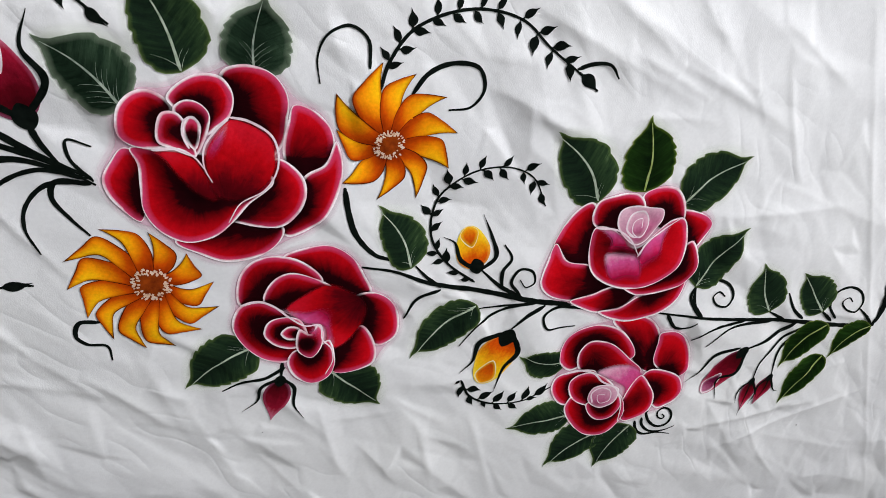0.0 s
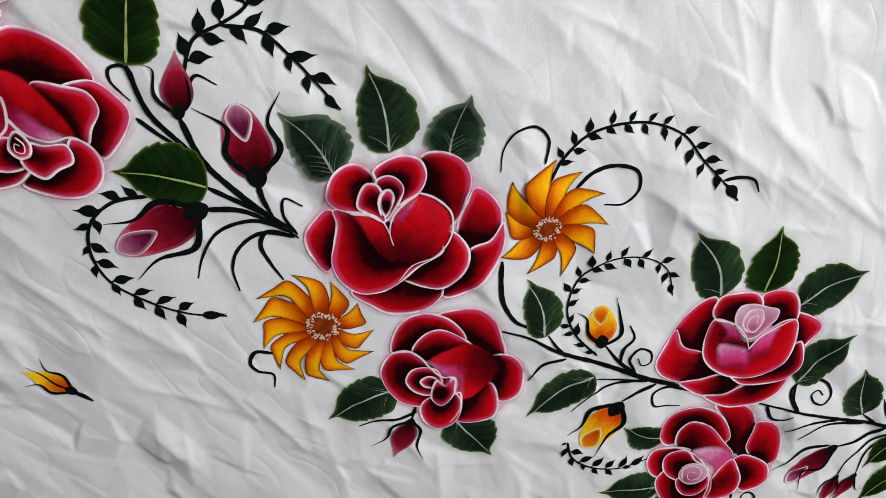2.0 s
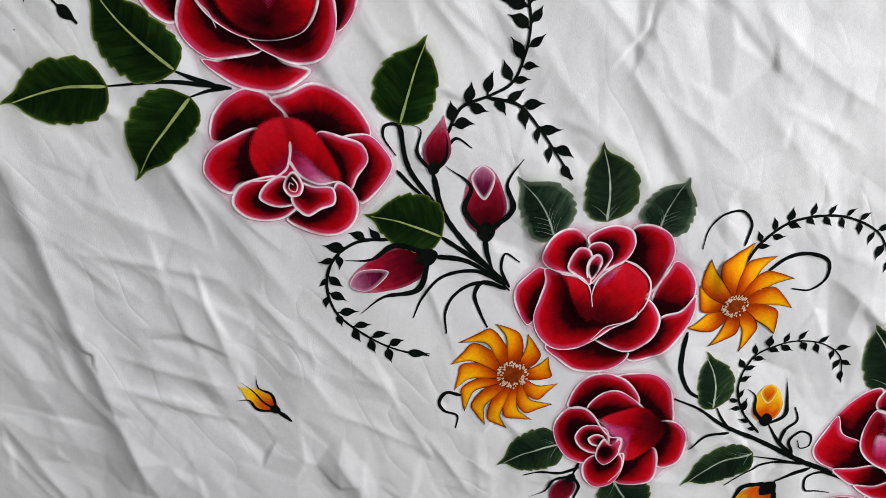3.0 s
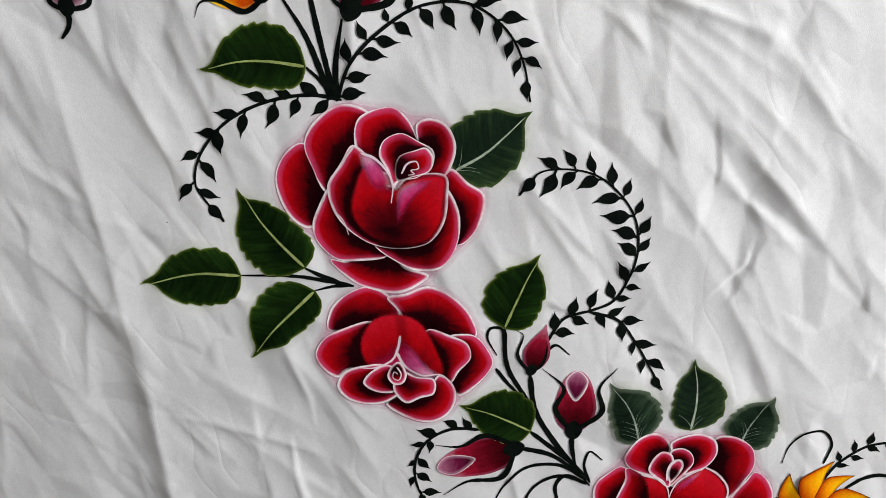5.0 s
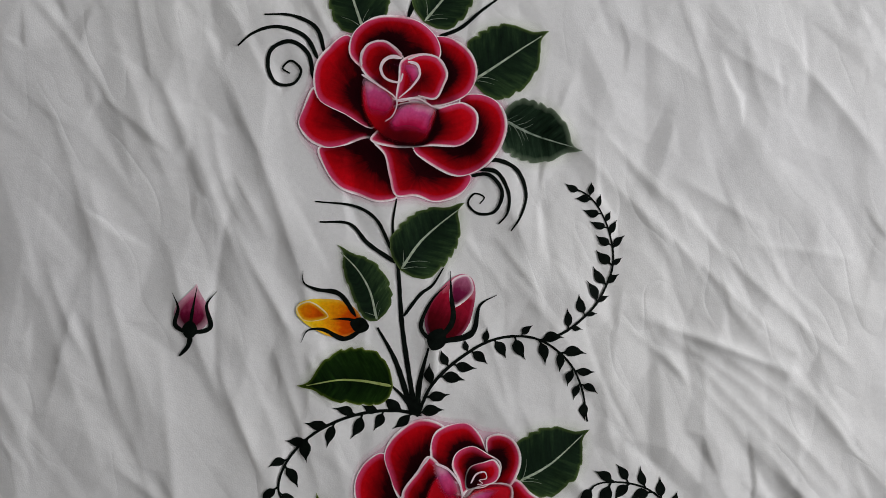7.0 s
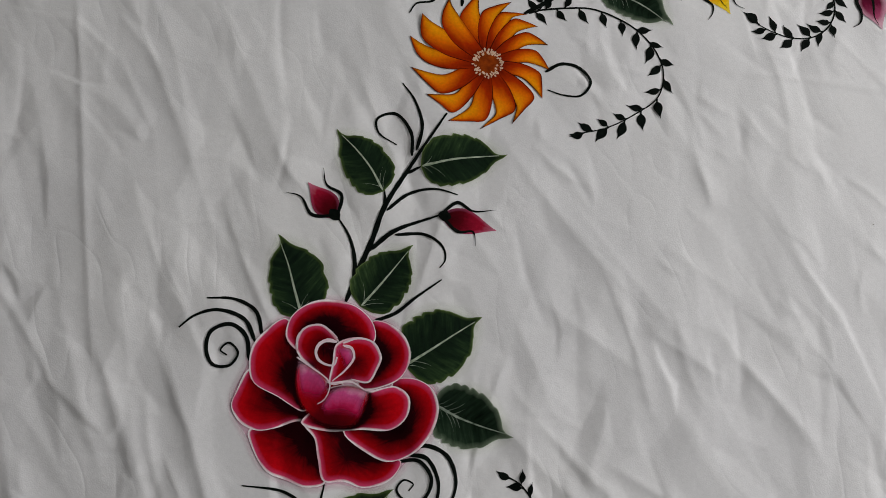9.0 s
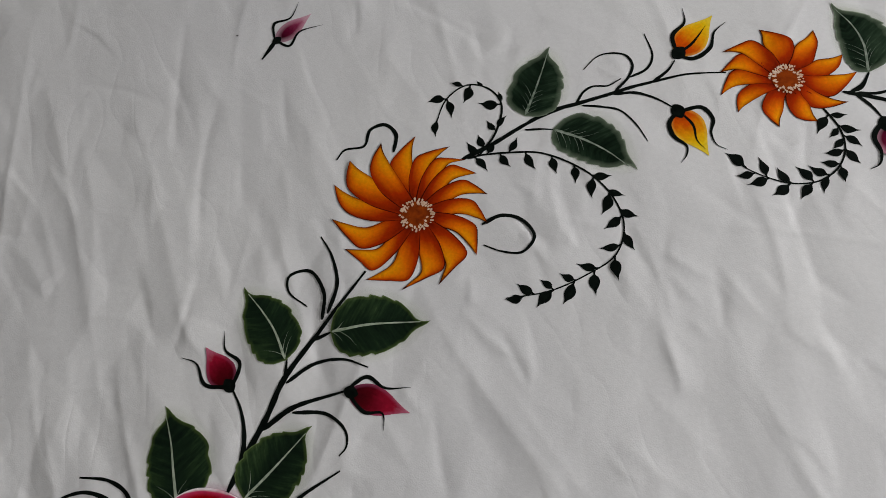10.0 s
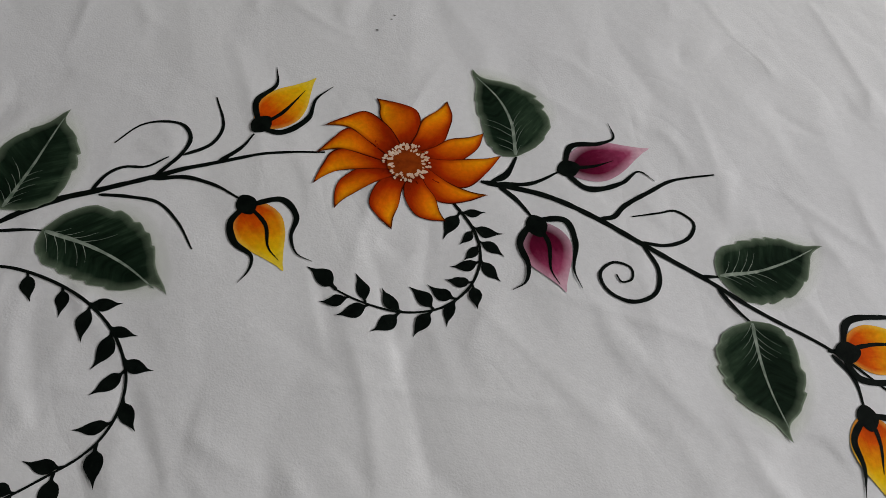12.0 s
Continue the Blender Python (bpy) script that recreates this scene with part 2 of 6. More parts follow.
def gradient_noise(u, v, seed):
    """Smooth noise on a unit lattice, about -0.7 to 0.7."""
    rng = np.random.default_rng(seed)
    turn = rng.uniform(0, 2 * np.pi, (64, 64))
    i, j = np.floor(u).astype(int), np.floor(v).astype(int)
    fu, fv = u - i, v - j
    su, sv = fu ** 3 * (fu * (6 * fu - 15) + 10), fv ** 3 * (fv * (6 * fv - 15) + 10)

    def corner(a, b):
        t = turn[(i + a) % 64, (j + b) % 64]
        return np.cos(t) * (fu - a) + np.sin(t) * (fv - b)
    low = corner(0, 0) * (1 - su) + corner(1, 0) * su
    high = corner(0, 1) * (1 - su) + corner(1, 1) * su
    return low * (1 - sv) + high * sv


def facets(u, v, seed):
    """Random heights over scattered points, flat between them: the planes of a pressed, crumpled cloth."""
    from mathutils.geometry import delaunay_2d_cdt
    rng = np.random.default_rng(seed)
    u0, u1, v0, v1 = u.min() - 1.5, u.max() + 1.5, v.min() - 1.5, v.max() + 1.5
    gu, gv = np.meshgrid(np.arange(u0, u1), np.arange(v0, v1))
    p = np.stack([gu.ravel(), gv.ravel()], 1) + rng.uniform(-0.55, 0.55, (gu.size, 2))
    p, _, tris, *_ = delaunay_2d_cdt([Vector(q) for q in p], [], [], 0, 1e-6)
    p = np.array([(q[0], q[1]) for q in p])
    z = rng.normal(0, 1, len(p))
    out = np.zeros_like(u)
    # the lattice is turned against the grid, so look for each triangle's share among sorted places
    du, dv = (u[1, 0] - u[0, 0], u[0, 1] - u[0, 0]), (v[1, 0] - v[0, 0], v[0, 1] - v[0, 0])
    back = np.linalg.inv(np.array([du, dv]))
    at = (p - np.array([u[0, 0], v[0, 0]])) @ back.T
    for t in tris:
        a, b, c = at[t[0]], at[t[1]], at[t[2]]
        i0, j0 = np.maximum(np.floor(np.minimum(np.minimum(a, b), c)).astype(int), 0)
        i1, j1 = np.minimum(np.ceil(np.maximum(np.maximum(a, b), c)).astype(int) + 1, u.shape)
        det = (b[1] - c[1]) * (a[0] - c[0]) + (c[0] - b[0]) * (a[1] - c[1])
        if i1 <= i0 or j1 <= j0 or abs(det) < 1e-9:
            continue
        ii, jj = np.arange(i0, i1)[:, None], np.arange(j0, j1)[None]
        wa = ((b[1] - c[1]) * (ii - c[0]) + (c[0] - b[0]) * (jj - c[1])) / det
        wb = ((c[1] - a[1]) * (ii - c[0]) + (a[0] - c[0]) * (jj - c[1])) / det
        wc = 1 - wa - wb
        own = (wa >= -1e-9) & (wb >= -1e-9) & (wc >= -1e-9)
        out[i0:i1, j0:j1][own] = (wa * z[t[0]] + wb * z[t[1]] + wc * z[t[2]])[own]
    return out


TIGHT, STEEP = 0.44, 0.52        # how narrow and how tall the creases stand


def folds():
    """Heights on the cloth's grid: wide swells, long soft folds and many short creases."""
    rng = np.random.default_rng(7)
    x, y = np.meshgrid(X0 + STEP * np.arange(NX), Y0 + STEP * np.arange(NY), indexing="ij")
    h = 0.0 * x

    def crease(cx, cy, angle, length, width, height, bow=0.0, shade=0.0):
        nonlocal h
        a = radians(angle)
        reach = length / 2 + 5 * max(width, shade)
        i0, i1 = max(0, int((cx - reach - X0) / STEP)), min(NX, int((cx + reach - X0) / STEP) + 1)
        j0, j1 = max(0, int((cy - reach - Y0) / STEP)), min(NY, int((cy + reach - Y0) / STEP) + 1)
        if i1 <= i0 or j1 <= j0:
            return
        dx, dy = x[i0:i1, j0:j1] - cx, y[i0:i1, j0:j1] - cy
        u, v = dx * math.cos(a) + dy * math.sin(a), -dx * math.sin(a) + dy * math.cos(a)
        v = v - bow * ((2 * u / length) ** 2 - 0.3) * length
        along = np.clip(1 - (2 * u / length) ** 2, 0, 1) ** 0.8
        # a sharp crest: one flank turned to the window, the other away from it
        side = TIGHT * np.where(v < 0, width, shade or width)
        across = np.exp(-(np.sqrt(v * v + 0.0015 ** 2) - 0.0015) / side)
        h[i0:i1, j0:j1] += STEEP * height * along * across

    for k in range(26):      # soft swells
        crease(rng.uniform(X0, X1), rng.uniform(Y0, Y1), rng.uniform(95, 150), rng.uniform(0.3, 0.9), rng.uniform(0.03, 0.07), rng.uniform(-0.002, 0.003), rng.uniform(-0.06, 0.06), rng.uniform(0.03, 0.07))
    crease(0.545, -0.481, 149, 0.215, 0.0260, 0.0033, 0.00, shade=0.0140)
    crease(0.640, -0.505, 145, 0.275, 0.0300, 0.0033, 0.00, shade=0.0160)
    crease(0.606, -0.542, 173, 0.096, 0.0140, 0.0021, 0.05, shade=0.0140)
    crease(0.807, -0.656, 154, 0.187, 0.0200, 0.0019, 0.00, shade=0.0200)
    crease(0.042, -0.770, 90, 0.127, 0.0160, 0.0019, 0.00, shade=0.0160)
    crease(0.155, -0.738, 102, 0.106, 0.0180, 0.0019, 0.00, shade=0.0180)
    crease(0.184, -0.810, 105, 0.144, 0.0160, 0.0021, 0.00, shade=0.0160)
    crease(0.438, -0.896, 101, 0.146, 0.0120, 0.0019, 0.00, shade=0.0120)
    crease(0.805, -0.889, 7, 0.234, 0.0180, 0.0017, 0.00, shade=0.0180)
    crease(0.528, -0.530, 112, 0.181, 0.0200, 0.0014, 0.00, shade=0.0200)
    crease(0.879, -1.007, 155, 0.328, 0.0160, 0.0015, 0.00, shade=0.0160)
    crease(0.904, -0.813, 109, 0.941, 0.0070, 0.0015, 0.00, shade=0.0050)
    crease(0.292, -0.869, 113, 0.116, 0.0140, 0.0015, 0.00, shade=0.0140)
    crease(0.717, -0.663, 156, 0.126, 0.0160, 0.0014, 0.00, shade=0.0160)
    crease(0.242, -0.365, 134, 0.114, 0.0220, 0.0028, 0.00, shade=0.0120)
    crease(0.369, -0.384, 142, 0.116, 0.0220, 0.0021, 0.00, shade=0.0220)
    crease(-0.203, -0.649, 107, 0.427, 0.0600, 0.0104, -0.03, shade=0.0300)
    crease(-0.275, -0.757, 121, 0.188, 0.0300, 0.0057, 0.00, shade=0.0220)
    crease(-0.189, -0.554, 139, 0.090, 0.0140, 0.0019, 0.00, shade=0.0140)
    crease(-0.116, -0.623, 114, 0.188, 0.0240, 0.0028, 0.00, shade=0.0140)
    crease(-0.137, -0.681, 169, 0.131, 0.0120, 0.0021, 0.00, shade=0.0120)
    crease(-0.084, -0.506, 131, 0.185, 0.0200, 0.0021, 0.00, shade=0.0200)
    crease(-0.057, -0.600, 159, 0.124, 0.0140, 0.0015, 0.00, shade=0.0140)
    crease(-0.261, -0.677, 116, 0.197, 0.0240, 0.0028, 0.00, shade=0.0240)
    crease(-0.165, -0.691, 130, 0.088, 0.0100, 0.0017, 0.00, shade=0.0100)
    crease(-0.007, -0.657, 124, 0.108, 0.0160, 0.0015, 0.00, shade=0.0160)
    crease(-0.152, -0.510, 158, 0.141, 0.0120, 0.0014, 0.00, shade=0.0120)
    crease(-0.272, -0.440, 107, 0.465, 0.0450, 0.0057, 0.02, shade=0.0220)
    crease(-0.252, -0.404, 125, 0.118, 0.0160, 0.0023, 0.00, shade=0.0160)
    crease(-0.195, -0.397, 134, 0.180, 0.0200, 0.0025, 0.00, shade=0.0120)
    crease(-0.120, -0.476, 126, 0.089, 0.0140, 0.0023, 0.00, shade=0.0140)
    crease(0.062, -0.299, 144, 0.142, 0.0260, 0.0040, 0.00, shade=0.0120)
    crease(0.035, -0.348, 135, 0.130, 0.0200, 0.0019, 0.00, shade=0.0200)
    crease(0.155, -0.148, 160, 0.124, 0.0220, 0.0030, 0.00, shade=0.0120)
    crease(0.253, -0.262, 144, 0.291, 0.0360, 0.0038, 0.00, shade=0.0160)
    crease(0.227, -0.406, 140, 0.182, 0.0220, 0.0023, 0.00, shade=0.0220)
    crease(0.243, -0.170, 139, 0.214, 0.0240, 0.0027, 0.00, shade=0.0140)
    crease(-0.189, -0.264, 114, 0.153, 0.0240, 0.0025, 0.00, shade=0.0240)
    crease(-0.302, -0.564, 122, 0.167, 0.0240, 0.0028, 0.00, shade=0.0240)
    crease(0.128, -0.310, 132, 0.301, 0.0300, 0.0023, 0.00, shade=0.0300)
    crease(-0.326, -0.340, 123, 0.141, 0.0280, 0.0028, 0.00, shade=0.0280)
    crease(-0.156, -0.552, 154, 0.190, 0.0180, 0.0019, 0.00, shade=0.0180)
    crease(-0.271, -0.374, 177, 0.093, 0.0120, 0.0013, 0.00, shade=0.0120)
    crease(-0.283, -0.090, 123, 0.329, 0.0420, 0.0062, 0.03, shade=0.0200)
    crease(-0.333, -0.097, 126, 0.247, 0.0260, 0.0034, 0.02, shade=0.0140)
    crease(-0.228, -0.223, 121, 0.171, 0.0220, 0.0028, 0.00, shade=0.0220)
    crease(-0.045, -0.132, 144, 0.110, 0.0180, 0.0025, 0.00, shade=0.0180)
    crease(0.009, -0.024, 150, 0.251, 0.0340, 0.0043, -0.02, shade=0.0180)
    crease(0.186, -0.143, 145, 0.310, 0.0280, 0.0032, 0.00, shade=0.0160)
    crease(0.118, -0.128, 172, 0.167, 0.0200, 0.0023, 0.00, shade=0.0200)
    crease(0.157, -0.182, 149, 0.238, 0.0240, 0.0028, 0.00, shade=0.0120)
    crease(-0.037, -0.242, 133, 0.124, 0.0220, 0.0030, 0.00, shade=0.0220)
    crease(-0.396, -0.188, 119, 0.331, 0.0340, 0.0043, 0.02, shade=0.0180)
    crease(0.167, 0.095, 143, 0.162, 0.0180, 0.0021, 0.00, shade=0.0180)
    crease(-0.425, -0.237, 121, 0.323, 0.0360, 0.0038, 0.00, shade=0.0360)
    crease(-0.094, -0.110, 142, 0.076, 0.0140, 0.0023, 0.00, shade=0.0140)
    crease(-0.403, -0.042, 123, 0.198, 0.0240, 0.0028, 0.00, shade=0.0240)
    crease(-0.242, -0.270, 124, 0.162, 0.0200, 0.0023, 0.00, shade=0.0200)
    crease(-0.472, 0.164, 112, 0.523, 0.0120, 0.0025, 0.00, shade=0.0060)
    crease(-0.424, 0.225, 128, 0.343, 0.0400, 0.0052, 0.02, shade=0.0200)
    crease(-0.346, 0.247, 128, 0.247, 0.0300, 0.0032, 0.00, shade=0.0300)
    crease(-0.038, 0.194, 144, 0.214, 0.0300, 0.0028, -0.03, shade=0.0140)
    crease(0.044, 0.150, 143, 0.211, 0.0260, 0.0025, 0.00, shade=0.0260)
    crease(0.155, 0.238, 132, 0.188, 0.0220, 0.0023, 0.00, shade=0.0220)
    crease(0.090, 0.182, 160, 0.091, 0.0140, 0.0017, 0.00, shade=0.0140)
    crease(-0.239, 0.345, 139, 0.160, 0.0220, 0.0019, 0.00, shade=0.0220)
    crease(0.001, 0.103, 159, 0.137, 0.0180, 0.0019, 0.00, shade=0.0180)
    crease(0.044, 0.298, 136, 0.228, 0.0240, 0.0015, 0.00, shade=0.0240)
    crease(0.368, 0.682, 115, 0.136, 0.0200, 0.0025, 0.00, shade=0.0080)
    crease(0.277, 0.386, 128, 0.046, 0.0120, 0.0013, 0.00, shade=0.0120)
    crease(0.257, 0.428, 154, 0.045, 0.0120, 0.0011, 0.00, shade=0.0120)
    crease(-0.066, 0.518, 170, 0.081, 0.0180, 0.0011, 0.00, shade=0.0180)
    crease(0.111, 0.400, 174, 0.051, 0.0100, 0.0009, 0.00, shade=0.0100)
    crease(0.195, 0.614, 133, 0.046, 0.0080, 0.0008, 0.00, shade=0.0080)
    crease(0.202, 0.398, 134, 0.118, 0.0260, 0.0013, 0.00, shade=0.0260)
    crease(0.326, 0.583, 124, 0.148, 0.0220, 0.0011, 0.00, shade=0.0220)
    crease(0.573, -0.465, 140, 0.103, 0.0214, 0.0027, 0.03, shade=0.0074)
    crease(0.648, -0.518, 150, 0.110, 0.0181, 0.0025, 0.02, shade=0.0079)
    crease(0.597, -0.502, 150, 0.103, 0.0207, 0.0028, 0.02, shade=0.0094)
    crease(0.478, -0.518, 147, 0.083, 0.0163, 0.0031, 0.03, shade=0.0088)
    crease(0.506, -0.536, 156, 0.087, 0.0217, 0.0033, -0.02, shade=0.0100)
    crease(0.126, -0.737, 127, 0.092, 0.0190, 0.0033, 0.01, shade=0.0077)
    crease(0.159, -0.738, 143, 0.040, 0.0170, 0.0027, 0.00, shade=0.0118)
    crease(0.378, -0.874, 99, 0.100, 0.0155, 0.0023, 0.00, shade=0.0102)
    crease(0.285, -0.827, 97, 0.100, 0.0214, 0.0028, -0.01, shade=0.0116)
    crease(0.776, -0.931, 179, 0.202, 0.0169, 0.0029, -0.00, shade=0.0081)
    crease(0.834, -0.952, 12, 0.233, 0.0189, 0.0031, -0.02, shade=0.0093)
    crease(0.748, -0.653, 176, 0.172, 0.0156, 0.0022, -0.02, shade=0.0118)
    crease(0.739, -0.499, 142, 0.114, 0.0208, 0.0025, 0.01, shade=0.0072)
    crease(0.331, -0.879, 116, 0.085, 0.0212, 0.0028, 0.02, shade=0.0084)
    crease(0.089, -0.702, 125, 0.081, 0.0158, 0.0025, 0.03, shade=0.0091)
    crease(-0.150, -0.545, 173, 0.141, 0.0170, 0.0033, 0.02, shade=0.0090)
    crease(-0.136, -0.651, 167, 0.120, 0.0151, 0.0031, -0.02, shade=0.0090)
    crease(-0.127, -0.688, 165, 0.114, 0.0208, 0.0033, -0.02, shade=0.0074)
    crease(-0.201, -0.555, 137, 0.072, 0.0199, 0.0029, -0.02, shade=0.0095)
    crease(-0.099, -0.597, 109, 0.128, 0.0127, 0.0030, 0.00, shade=0.0105)
    crease(-0.126, -0.464, 119, 0.087, 0.0129, 0.0029, -0.01, shade=0.0095)
    crease(0.334, -0.301, 146, 0.066, 0.0154, 0.0029, 0.00, shade=0.0101)
    crease(0.395, -0.333, 157, 0.094, 0.0126, 0.0023, -0.03, shade=0.0089)
    crease(0.244, -0.329, 129, 0.086, 0.0168, 0.0022, 0.01, shade=0.0094)
    crease(0.389, -0.367, 159, 0.092, 0.0170, 0.0028, 0.03, shade=0.0099)
    crease(0.286, -0.377, 150, 0.098, 0.0129, 0.0022, 0.01, shade=0.0086)
    crease(0.186, -0.388, 166, 0.043, 0.0196, 0.0027, -0.01, shade=0.0107)
    crease(0.013, -0.615, 138, 0.125, 0.0138, 0.0024, -0.01, shade=0.0091)
    crease(0.032, -0.764, 122, 0.048, 0.0211, 0.0031, 0.02, shade=0.0102)
    crease(-0.236, -0.639, 108, 0.095, 0.0121, 0.0024, 0.00, shade=0.0115)
    crease(-0.040, -0.593, 133, 0.101, 0.0156, 0.0028, 0.02, shade=0.0087)
    crease(0.026, -0.348, 135, 0.060, 0.0195, 0.0028, 0.00, shade=0.0101)
    crease(-0.410, -0.144, 117, 0.070, 0.0168, 0.0022, 0.02, shade=0.0118)
    crease(-0.372, -0.267, 119, 0.091, 0.0203, 0.0025, 0.01, shade=0.0109)
    crease(-0.319, -0.210, 121, 0.135, 0.0126, 0.0031, -0.02, shade=0.0117)
    crease(-0.259, -0.284, 125, 0.120, 0.0144, 0.0033, -0.02, shade=0.0097)
    crease(-0.293, -0.108, 130, 0.060, 0.0203, 0.0034, 0.01, shade=0.0112)
    crease(-0.326, -0.350, 154, 0.065, 0.0159, 0.0031, -0.01, shade=0.0116)
    crease(-0.317, -0.431, 144, 0.114, 0.0197, 0.0025, 0.02, shade=0.0073)
    crease(-0.293, -0.431, 125, 0.106, 0.0213, 0.0030, -0.01, shade=0.0102)
    crease(-0.219, -0.265, 122, 0.145, 0.0198, 0.0029, 0.02, shade=0.0091)
    crease(0.037, -0.046, 133, 0.081, 0.0152, 0.0025, -0.01, shade=0.0094)
    crease(0.087, -0.010, 164, 0.094, 0.0196, 0.0032, 0.01, shade=0.0109)
    crease(0.168, -0.034, 6, 0.108, 0.0217, 0.0029, -0.02, shade=0.0101)
    crease(0.128, -0.131, 172, 0.130, 0.0122, 0.0029, 0.03, shade=0.0094)
    crease(0.068, -0.148, 153, 0.095, 0.0213, 0.0020, 0.03, shade=0.0078)
    crease(0.231, -0.171, 142, 0.138, 0.0204, 0.0024, -0.01, shade=0.0077)
    crease(0.215, -0.265, 150, 0.126, 0.0124, 0.0031, 0.01, shade=0.0076)
    crease(0.189, -0.296, 140, 0.179, 0.0182, 0.0024, 0.02, shade=0.0077)
    crease(0.222, -0.241, 149, 0.111, 0.0179, 0.0032, 0.00, shade=0.0104)
    crease(0.070, -0.319, 138, 0.111, 0.0201, 0.0030, 0.02, shade=0.0081)
    crease(0.147, -0.193, 144, 0.092, 0.0211, 0.0027, 0.02, shade=0.0105)
    crease(0.008, 0.003, 148, 0.152, 0.0193, 0.0033, -0.02, shade=0.0114)
    crease(0.148, -0.076, 152, 0.218, 0.0149, 0.0031, -0.02, shade=0.0093)
    crease(0.112, -0.129, 174, 0.164, 0.0134, 0.0031, -0.01, shade=0.0094)
    crease(0.122, -0.149, 159, 0.130, 0.0200, 0.0025, 0.02, shade=0.0096)
    crease(0.205, -0.195, 149, 0.139, 0.0214, 0.0031, 0.03, shade=0.0106)
    crease(0.171, 0.093, 147, 0.120, 0.0151, 0.0022, 0.03, shade=0.0116)
    crease(0.121, -0.087, 151, 0.149, 0.0145, 0.0024, -0.01, shade=0.0101)
    crease(0.090, 0.108, 162, 0.081, 0.0139, 0.0024, -0.01, shade=0.0112)
    crease(-0.067, -0.104, 142, 0.070, 0.0145, 0.0033, -0.01, shade=0.0072)
    crease(-0.266, -0.170, 132, 0.109, 0.0136, 0.0031, -0.02, shade=0.0083)
    crease(-0.343, -0.090, 124, 0.133, 0.0220, 0.0026, 0.01, shade=0.0097)
    crease(-0.415, -0.227, 125, 0.095, 0.0167, 0.0033, -0.03, shade=0.0089)
    for k in range(420):      # fine sharp creases, most of them slanting one way
        size = rng.uniform(0.4, 1.0) ** 2
        crease(rng.uniform(X0, X1), rng.uniform(Y0, Y1), rng.normal(128, 24), 0.02 + 0.16 * size, rng.uniform(0.008, 0.018), rng.choice((-1, 1, 1)) * (0.0007 + 0.0017 * size), rng.uniform(-0.08, 0.08), rng.uniform(0.004, 0.008))
    for k in range(130):      # short sharp creases where the cloth lies calm
        crease(rng.uniform(-0.30, 0.50), rng.uniform(0.15, 0.75), rng.normal(132, 26), rng.uniform(0.02, 0.075), rng.uniform(0.009, 0.016), rng.choice((-1, 1, 1)) * rng.uniform(0.0012, 0.0024), rng.uniform(-0.1, 0.1), rng.uniform(0.005, 0.009))
    # pressed facets: flat between crisp ridges, drawn out along the slant of the folds
    a = radians(124)
    along, across = x * math.cos(a) + y * math.sin(a), -x * math.sin(a) + y * math.cos(a)
    rough = 0.6 + 0.75 * np.clip(gradient_noise(x * 3.1 + 5, y * 3.1 + 9, 3) + 0.25, 0, 0.7)
    quiet = 1.0 - 0.38 * np.clip((y - 0.05) / 0.45, 0, 1)
    for cell, stretch, tall, seed in ((0.105, 2.4, 0.0009, 11), (0.060, 2.2, 0.0007, 12), (0.034, 2.0, 0.0010, 13), (0.020, 1.7, 0.0009, 14)):
        h += tall * rough * quiet * facets(along / (cell * stretch), across / cell, seed)
    for cell, stretch, tall, seed in ((0.085, 2.6, 0.0008, 11), (0.030, 1.8, 0.0004, 31)):
        for turned, part in ((0.0, 1.0), (0.5, -0.8)):
            c, d = math.cos(turned), math.sin(turned)
            u, v = (along * c - across * d) / (cell * stretch), (along * d + across * c) / cell
            w = 0.55 * gradient_noise(u * 0.7 + 3.3, v * 0.7 + 1.7, seed + 5)
            n = gradient_noise(u + w + 17, v - w + 29, seed + (1 if part > 0 else 2))
            h += part * tall * rough * quiet * (1.6 * np.minimum(np.sqrt(n * n + 0.0009), 0.22))
    # the weight of the cloth lets no swell stand for long: take the wide mean away
    k = 68
    low = np.pad(h, k, mode="edge")
    for axis in (0, 1):
        total = np.cumsum(low, axis)
        low = (np.take(total, np.arange(2 * k, low.shape[axis]), axis) - np.take(total, np.arange(0, low.shape[axis] - 2 * k), axis)) / (2 * k)
    h = (h - low) * (1 - 0.36 * np.clip((y - 0.08) / 0.28, 0, 1))
    # the south-west of the cloth falls away from the window
    west, south = np.clip((-0.05 - x) / 0.30, 0, 1), np.clip((-0.42 - y) / 0.25, 0, 1)
    return h - 0.010 * west * west * (3 - 2 * west) * south * south * (3 - 2 * south)


HEIGHT = folds()
COAT = HEIGHT.copy()          # paint lies on the highest thread near it
for di in range(-2, 3):
    for dj in range(-2, 3):
        if di * di + dj * dj < 5:
            COAT[2:-2, 2:-2] = np.maximum(COAT[2:-2, 2:-2], HEIGHT[2 + di:NX - 2 + di, 2 + dj:NY - 2 + dj])
for k in range(3):            # and bridges the sharpest kinks
    COAT[1:-1, 1:-1] = np.maximum(HEIGHT[1:-1, 1:-1], (COAT[:-2, 1:-1] + COAT[2:, 1:-1] + COAT[1:-1, :-2] + COAT[1:-1, 2:] + 2 * COAT[1:-1, 1:-1]) / 6)


def level(x, y):
    """Height of the cloth at places in metres."""
    u, v = np.clip((np.asarray(x) - X0) / STEP, 0, NX - 1.001), np.clip((np.asarray(y) - Y0) / STEP, 0, NY - 1.001)
    i, j = u.astype(int), v.astype(int)
    u, v = u - i, v - j
    return (COAT[i, j] * (1 - u) + COAT[i + 1, j] * u) * (1 - v) + (COAT[i, j + 1] * (1 - u) + COAT[i + 1, j + 1] * u) * v


